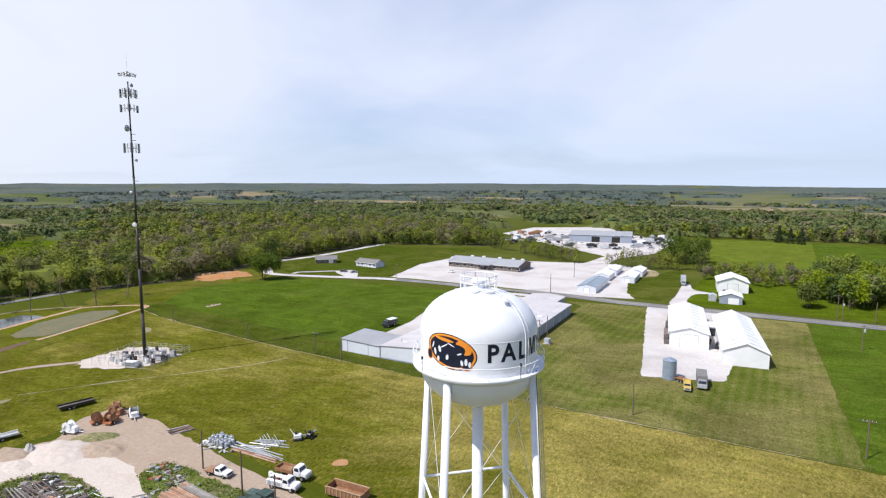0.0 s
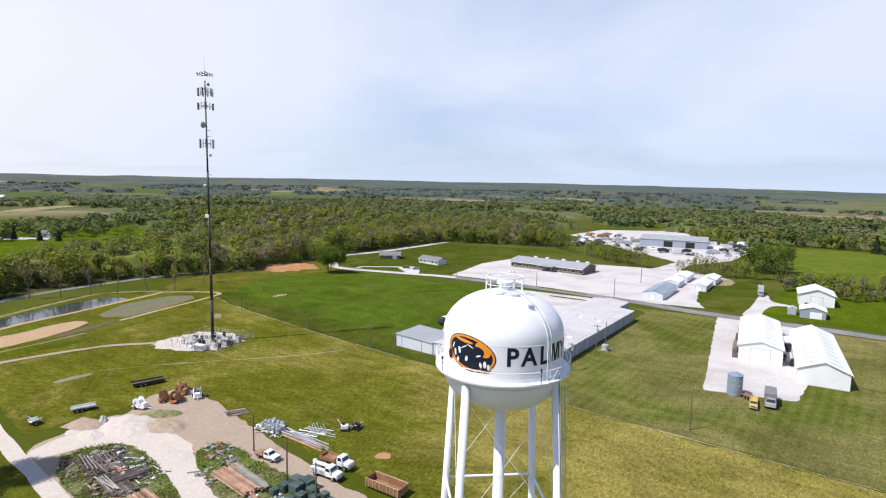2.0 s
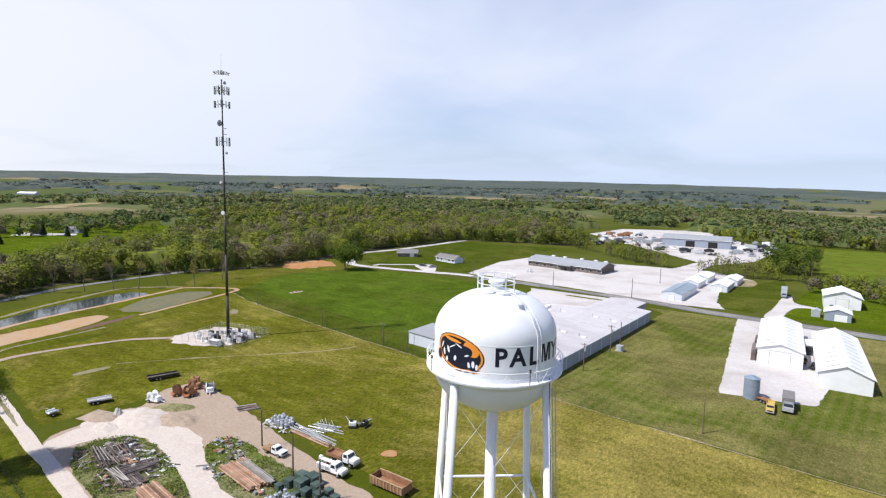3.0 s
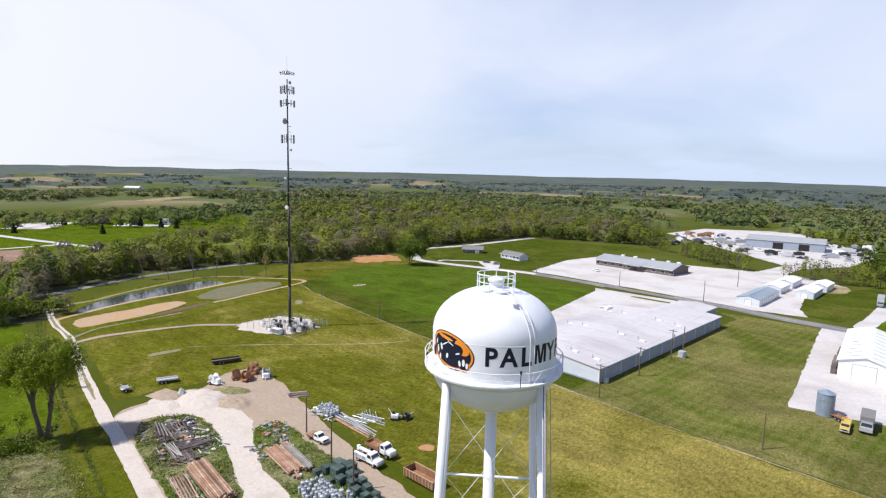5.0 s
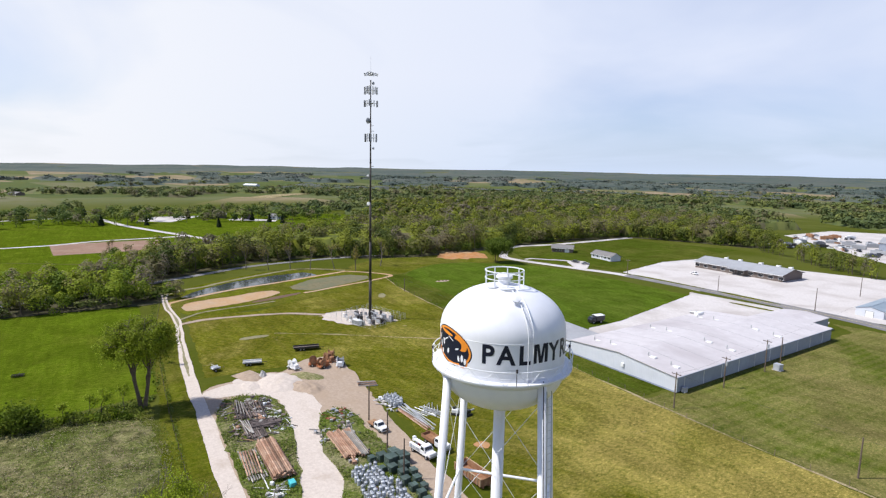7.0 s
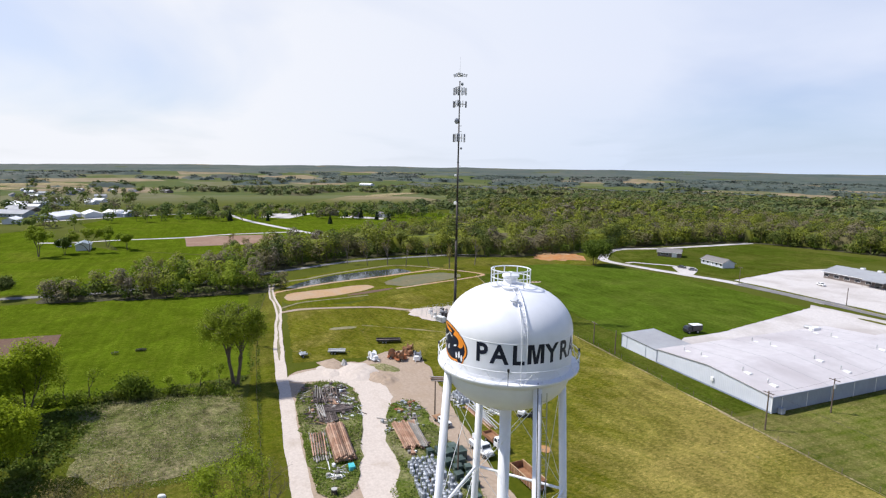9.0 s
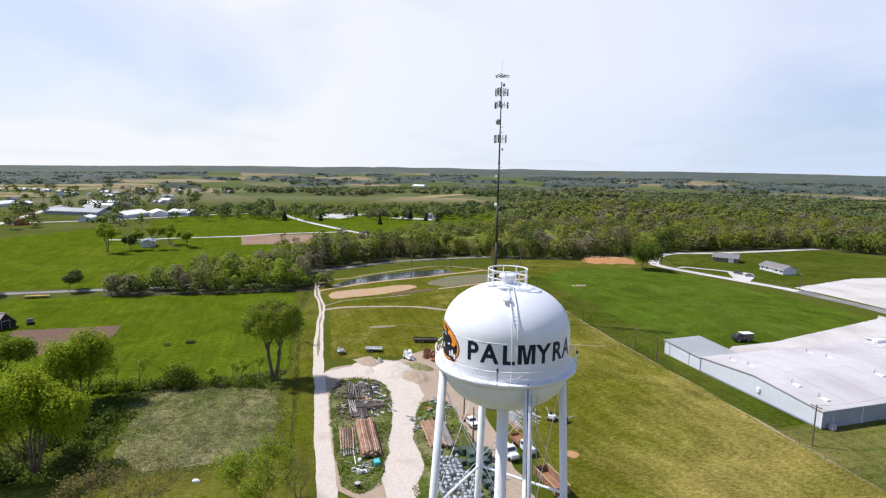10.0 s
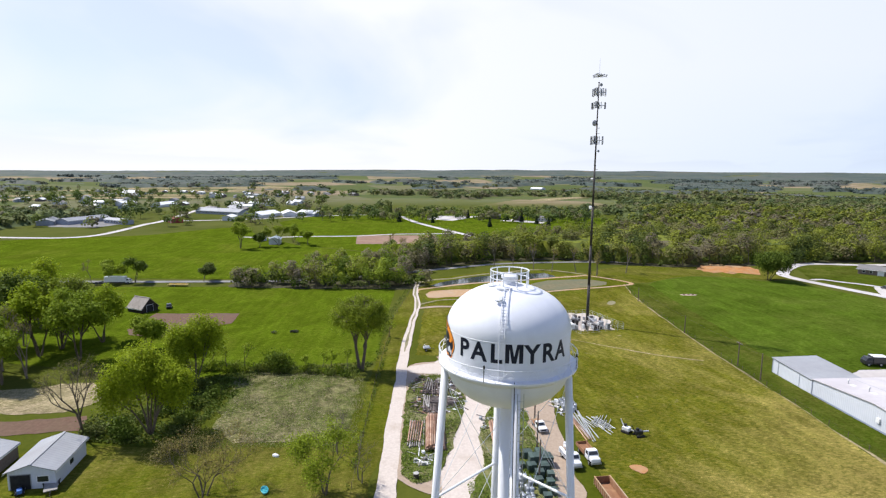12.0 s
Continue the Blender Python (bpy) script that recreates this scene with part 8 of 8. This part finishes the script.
heap("gravel_mound", "low spread heap of white gravel", "gravel heap", -110.5, 52.5, 6.5, 5.0, 0.8, M_GRAVEL, 1)
heap("gravel_mound", "small white gravel heap at the yard edge", "gravel heap", -111.5, 46, 3.0, 2.4, 0.4, M_GRAVEL, 2)
heap("soil_mound", "tan soil heap with wheel ruts", "soil heap", -104.5, 57.0, 5.0, 3.2, 0.8, M_DRIVE, 3, 20)
heap("soil_mound", "weedy tan soil heap at the yard end", "soil heap", -111.0, 59.5, 4.5, 2.0, 0.7, M_WEEDS, 4, 40)
heap("soil_mound", "low tan soil heap in the grass", "soil heap", -117.5, 47.5, 4.0, 2.6, 0.6, M_DRIVE, 5, 20)
heap("clay_mound", "orange clay heap at the wood's edge", "clay heap", -254, 206, 14, 9, 1.2, M_CLAY, 6, 60)
heap("boulder", "pale boulder at the yard edge", "boulder", -116.2, 50.2, 1.2, 0.9, 1.3, M_CONCRETE, 7)


def scrap(label, x0, y0, x1, y1, n, seed, mats, zmin=0.17):
    """Loose pieces strewn over a patch of the yard: boards, brackets, sheets and blocks."""
    rng = random.Random(seed)
    for _ in range(n):
        x, y = rng.uniform(x0, x1), rng.uniform(y0, y1)
        L, w, h = rng.choice(((2.4, 0.14, 0.12), (1.6, 0.2, 0.15), (0.7, 0.6, 0.5), (1.1, 0.8, 0.12), (0.45, 0.4, 0.35), (3.2, 0.16, 0.14)))
        L *= rng.uniform(0.6, 1.2)
        bm = box(-L / 2, -w / 2, 0, L / 2, w / 2, h, 0.02)
        ob = part("scrap_piece", bm, rng.choice(mats))
        ob.matrix_world = pose(x, y, zmin + rng.uniform(0, 0.02), 0, rng.uniform(0, 5), rng.uniform(0, 180))
        tagged(ob, label, "scrap", "scrap in the yard")


scrap("pale scrap piece beside the timber pile", -104, 43.5, -85, 48, 110, 1, (M_DARKWOOD, M_GREYWOOD, M_STEEL, M_DARKWOOD, M_CARWHITE))
scrap("grey scrap piece in the yard weeds", -84, 40, -66, 41.6, 26, 2, (M_GREYWOOD, M_CONCRETE, M_STEEL))
scrap("rusty scrap piece at the island end", -89.5, 55, -84, 60, 34, 3, (M_REDPAINT, M_RUST, M_GREYWOOD, M_STEEL))
scrap("grey scrap piece by the pole stack", -83, 50.5, -76, 58, 34, 4, (M_GREYWOOD, M_STEEL, M_CONCRETE, M_DARKWOOD))
scrap("pale scrap piece on the timber pile", -104, 37.0, -84, 45, 90, 5, (M_GREYWOOD, M_DARKWOOD, M_DARKWOOD, M_LOG), 0.5)
scrap("pale scrap piece at the pole ends", -69.5, 36.5, -64, 40, 22, 6, (M_CARWHITE, M_GREYWOOD, M_CONCRETE))
scrap("pale scrap piece beside the transformers", -70, 52, -56, 53.5, 20, 7, (M_CARWHITE, M_GREYWOOD, M_CONCRETE, M_LOG))
scrap("pale block in the grass by the cans", -90, 67.6, -82, 69, 20, 8, (M_CONCRETE, M_GREYWOOD, M_CARWHITE), 0.14)
barrel = thing("blue_tarp_box", pose(-66.6, 41.4, 0.17), "turquoise plastic crate beside the poles", "crate")
part("crate", box(-0.7, -0.5, 0, 0.7, 0.5, 0.8, 0.05), M_TEAL, barrel)
car_ = thing("lidded_barrel", pose(-60.3, 37.3, 0.17), "dark barrel with a pale lid", "barrel")
part("drum", rod((0, 0, 0), (0, 0, 0.9), 0.45, sides=16), M_DARKSTEEL, car_)
part("lid", rod((0, 0, 0.9), (0, 0, 1.0), 0.48, sides=16), M_CONCRETE, car_)

# ---- poles, wires and fences ----
def utility_pole(x, y, h, arms=1, turn=0, z=0.0, label="brown wooden utility pole with insulators", trans=False):
    t = thing("utility_pole", pose(x, y, z, 0, 0, turn), label, "utility pole", "utility poles")
    part("post", rod((0, 0, 0), (0, 0, h), 0.16, 0.11, 10), M_POLE, t)
    for k in range(arms):
        arm = part("cross_arm", box(-1.1, -0.06, h - 0.5 - k * 0.9, 1.1, 0.06, h - 0.36 - k * 0.9), M_POLE, t)
        for s in (-1.0, -0.4, 0.4, 1.0):
            part("insulator", rod((s, 0, h - 0.36 - k * 0.9), (s, 0, h - 0.14 - k * 0.9), 0.05, 0.03, 8), M_CAN, arm)
    if trans:
        part("transformer", rod((0.3, 0, h - 2.2), (0.3, 0, h - 1.2), 0.28, sides=12), M_CAN, t)
    return t


def wire(points, sag=0.5, r=0.014):
    t = thing("power_line", pose(0, 0, 0), "thin dark overhead power line", "power line", "overhead lines")
    for (a, b) in zip(points, points[1:]):
        a, b = Vector(a), Vector(b)
        bm = bmesh.new()
        n = 8
        pts = [a + (b - a) * k / n - Vector((0, 0, sag * 4 * (k / n) * (1 - k / n))) for k in range(n + 1)]
        for p, q in zip(pts, pts[1:]):
            add_rod(bm, p, q, r, sides=4)
        part("span", bm, M_DARKSTEEL, t)


POLES = [(-81.7, 62.0, 7.2, 0), (-68.6, 59.4, 7.6, 0), (-59.2, 57.6, 7.0, 0)]
for x, y, h, arms in POLES:
    utility_pole(x, y, h, arms, z=0.16)
for x, y, h, arms, tr in ((-53.6, 121.8, 8.2, 1, False), (-54.6, 142.8, 7.8, 1, True), (-55.5, 163.4, 8.6, 1, True), (-55.7, 171.7, 8.0, 0, False), (-19.8, 123.9, 7.4, 0, False), (21.6, 124.6, 7.6, 1, False), (31.8, 207.5, 8, 1, True), (30.3, 254, 9, 1, False), (31.2, 249, 8, 0, True), (41.5, 251, 8, 0, False),
                          (-80.5, 249, 9, 0, False), (-83, 296, 9, 0, False), (-111.2, 123.4, 6.6, 1, False), (-101.3, 123.2, 6.8, 0, False), (-141, 124, 5.5, 0, False), (-184, 127, 5.5, 0, False), (-165, 245, 8, 1, False), (-120, 250, 7, 0, False)):
    utility_pole(x, y, h, arms, 4, trans=tr)
wire([(-53.6, 121.8, 8.0), (-54.6, 142.8, 7.6), (-55.5, 163.4, 8.4), (-62, 240, 8.6)])
wire([(-19.8, 123.9, 7.2), (21.6, 124.6, 7.4), (80, 127, 7.5)])
wire([(-53.6, 121.8, 8.0), (-19.8, 123.9, 7.2)])
wire([(-101.3, 123.2, 6.6), (-111.2, 123.4, 6.4), (-141, 124, 5.3), (-184, 127, 5.3)])
wire([(31.8, 207.5, 7.8), (30.3, 254, 8.8)])
box_pad = thing("transformer_pad", pose(-54.2, 167.6, 0.05), "grey transformer box beside the warehouse", "transformer")
part("cabinet", box(-0.9, -0.8, 0.1, 0.9, 0.8, 1.7, 0.05), M_CAN, box_pad)
part("pad", box(-1.1, -1.0, 0, 1.1, 1.0, 0.12), M_CONCRETE, box_pad)


def wire_fence(label, pts, gap=5.0, h=1.25):
    t = thing("wire_fence", pose(0, 0, 0), label, "fence")
    for (x0, y0), (x1, y1) in zip(pts, pts[1:]):
        n = max(1, int(math.hypot(x1 - x0, y1 - y0) / gap))
        for k in range(n):
            x, y = x0 + (x1 - x0) * k / n, y0 + (y1 - y0) * k / n
            part("fence_post", rod((x, y, 0), (x, y, h), 0.05, sides=5), M_POLE, t)
        for z in (0.4, 0.8, 1.15):
            part("fence_wire", rod((x0, y0, z), (x1, y1, z), 0.006, sides=4), M_DARKSTEEL, t)


wire_fence("wire field fence with wooden posts", [(60, 119.5), (10.5, 119.4), (-19.4, 119.5), (-49, 119.4), (-66, 121), (-118, 122.8), (-156, 125.4), (-192, 129.2), (-218, 135)])
wire_fence("old wire fence with wooden posts by the lane", [(-58, 27.0), (-80, 27.6), (-105, 28.3), (-160, 31.2), (-210, 38)], 4.0)

# silo and farm clutter
silo = thing("feed_silo", pose(-16.0, 152.4, 0.07), "blue-grey steel feed silo by the farm sheds", "silo")
part("shell", rod((0, 0, 0), (0, 0, 5.0), 1.72, sides=28), M_BIN, silo)
part("cone_roof", rod((0, 0, 5.0), (0, 0, 5.7), 1.8, 0.3, 28), M_BIN, silo)
for z in (0.2, 1.4, 2.6, 3.8, 4.9):
    part("hoop", ring(1.74, z, 0.04, 28), M_BIN, silo)
for x, y, k in ((-21.5, 187, 3), (-22.5, 194, 8), (-23.5, 205, 8), (-24.0, 213, 8)):
    row = thing("wooden_crate", pose(x, y, 0.07, 0, 0, 97), "tall dark wooden crate along the shed wall", "crate", "crates by the shed")
    part("crate_body", box(-k / 2, -0.6, 0, k / 2, 0.6, 2.2, 0.05), M_DARKWOOD, row)
tarp = thing("wading_pool", pose(-57.8, 13.4, 0.05, 0, 0, 20), "turquoise plastic paddling boat in the grass", "boat")
part("hull", lathe([(0, 0), (0.55, 0.0), (0.75, 0.35), (0.65, 0.38), (0.5, 0.12), (0, 0.1)], 20), M_TEAL, tarp).scale = (1.5, 0.8, 1)
tub = thing("bath_tub", pose(-68.7, 12.6, 0.05, 0, 0, 70), "white upturned tub in the grass", "tub")
part("shell", lathe([(0.55, 0), (0.52, 0.25), (0.35, 0.4), (0, 0.43)], 18), M_CARWHITE, tub).scale = (1.2, 0.6, 1)
for x, y, L, turn in ((-144.6, 0.8, 2.6, 80), (-143.6, -5.2, 1.8, 100)):
    b = thing("disc_harrow", pose(x, y, 0.05, 0, 0, turn), "low dark rusted disc harrow in the pasture", "farm implement", "old implements in the pasture")
    part("frame", box(-L / 2, -0.5, 0.42, L / 2, -0.4, 0.52, 0.02), M_DARKSTEEL, b)
    part("frame", box(-L / 2, 0.4, 0.42, L / 2, 0.5, 0.52, 0.02), M_DARKSTEEL, b)
    part("drawbar", box(-0.06, -0.5, 0.44, 0.06, 1.3, 0.54, 0.02), M_DARKSTEEL, b)
    for k in range(int(L / 0.28)):
        for w in (-0.45, 0.45):
            part("disc", rod((-L / 2 + 0.14 + 0.28 * k, w, 0.3), (-L / 2 + 0.17 + 0.28 * k, w, 0.3), 0.3, 0.3, 12), M_DARKSTEEL, b)
for x, y in ((-59.0, -24.2),):
    b = thing("garden_tractor", pose(x, y, 0.05, 0, 0, 30), "blue garden tractor by the garage door", "tractor")
    part("hood", box(0, -0.35, 0.3, 1.0, 0.35, 0.9, 0.06), M_BLUE, b)
    part("seat", box(-0.6, -0.25, 0.5, -0.1, 0.25, 1.0, 0.05), M_TYRE, b)
    wheel_parts(b, [(0.7, 0.45), (0.7, -0.45), (-0.5, 0.5), (-0.5, -0.5)], 0.32, 0.25)
dug = thing("dug_patch", pose(-195, 153.2, 0.045), "pale oval of dug earth in the green field", "patch")
part("spoil", lathe([(0, 0.10), (0.7, 0.09), (1.0, 0.0)], 22), M_DRIVE, dug).scale = (1.6, 3.6, 1)
for k in range(3):
    part("hole_rim", lathe([(0.5, 0.0), (0.42, 0.22), (0.2, 0.16), (0, 0.12)], 12), M_SOIL, dug).location = (0.2 * (k % 2), -1.9 + 1.9 * k, 0.06)

# ---- scrap yard and town ----
rng3 = random.Random(21)
for i in range(150):
    x, y = rng3.uniform(-215, -60), rng3.uniform(440, 560)
    if -150 < x < -85 and 470 < y < 535:
        continue
    paint = rng3.choice((M_CARWHITE, M_CARWHITE, M_CAN, M_CARGREY, M_CARGREY, M_CARBLACK, M_CARBLACK, M_RUST))
    t = thing("scrap_vehicle", pose(x, y, 0.08, 0, 0, rng3.uniform(0, 180)), "old vehicle parked in the scrap yard", "vehicle", "vehicles in the scrap yard")
    L, h = rng3.choice(((4.6, 0.9), (4.8, 0.9), (5.5, 1.0), (5.2, 1.0), (7.0, 2.0), (9.0, 2.6)))
    part("body", box(-L / 2, -1.0, 0.35, L / 2, 1.0, 0.35 + h, 0.1), paint, t)
    part("cabin", cab_shape(-L * 0.25, L * 0.25, 0.9, 0.35 + h, 0.9 + h, 0, 0.5, 0.4), M_GLASS if h < 2 else paint, t)
TOWN = ((-560, -112, 34, 16, M_ROOFWHITE, M_PANEL), (-574, -90, 26, 14, M_ROOFWHITE, M_PANEL), (-578, -68, 26, 14, M_ROOFWHITE, M_GREYWALL), (-523, -136, 18, 9, M_ROOFWHITE, M_PANEL), (-496, -177, 16, 10, M_REDPAINT, M_REDPAINT), (-489, -253, 46, 12, M_ROOFGREY, M_GREYWALL),
        (-478, -276, 40, 12, M_ROOFGREY, M_GREYWALL), (-481, -219, 30, 8, M_ROOFGREY, M_GREYWALL), (-352, -53, 11, 7, M_ROOFBLUE, M_PANEL), (-366, -66, 6, 5, M_SHINGLE, M_PANEL), (-705, -274, 36, 14, M_ROOFWHITE, M_PANEL), (-715, -185, 50, 12, M_ROOFWHITE, M_PANEL), (-594, -166, 60, 16, M_ROOFGREY, M_GREYWALL),
        (-950, -290, 40, 20, M_ROOFWHITE, M_PANEL), (-1050, -480, 70, 26, M_ROOFWHITE, M_GREYWALL), (-720, -330, 30, 14, M_ROOFWHITE, M_PANEL), (-1060, -68, 22, 12, M_SHINGLE, M_BRICK), (-1110, 50, 26, 12, M_SHINGLE, M_BRICK), (-1080, 137, 20, 11, M_SHINGLE, M_PANEL), (-1035, 548, 30, 12, M_SHINGLE, M_BRICK), (-540, 150, 12, 9, M_SHINGLE, M_BRICK), (-530, 175, 12, 9, M_SHINGLE, M_PANEL),
        (-560, 130, 14, 9, M_SHINGLE, M_BRICK), (28, 715, 24, 10, M_ROOFBLUE, M_PANEL), (98, 693, 15, 10, M_SHINGLE, M_PANEL), (106, 630, 16, 9, M_SHINGLE, M_GREYWALL), (-1600, 420, 40, 20, M_ROOFWHITE, M_PANEL))
for i, (x, y, L, w, roof, wall) in enumerate(TOWN):
    b = gable_building("town_building", "low building with a pitched roof among far trees" if wall is not M_REDPAINT else "red barn at the far field edge", "building", x, y, (i * 37) % 90 - 20, L, w, 3.4, 3.4 + w * 0.18, wall, roof, 0.5,
                       windows=[("s", -L / 2 + 3 + 4 * k, 1.6, 1.2, 1.1) for k in range(int(L / 4.5))], doors=(("s", L / 2 - 2, 1.2, 2.1),), group="buildings of the far town")
    b.location.z = rise(x, y) + 0.05
for i in range(80):
    x, y = rng3.uniform(-1150, -620), rng3.uniform(-640, -110)
    b = gable_building("town_house", "small far house among trees", "house", x, y, rng3.uniform(0, 90), rng3.uniform(11, 18), 9, 2.8, 4.8, rng3.choice((M_PANEL, M_BRICK, M_PANEL, M_GREYWALL)), rng3.choice((M_SHINGLE, M_ROOFGREY, M_ROOFWHITE)), 0.5, windows=(("s", 2, 1.4, 1.2, 1.0), ("e", 0, 1.4, 1.2, 1.0)), group="houses of the far town")
    b.location.z = rise(x, y) + 0.05
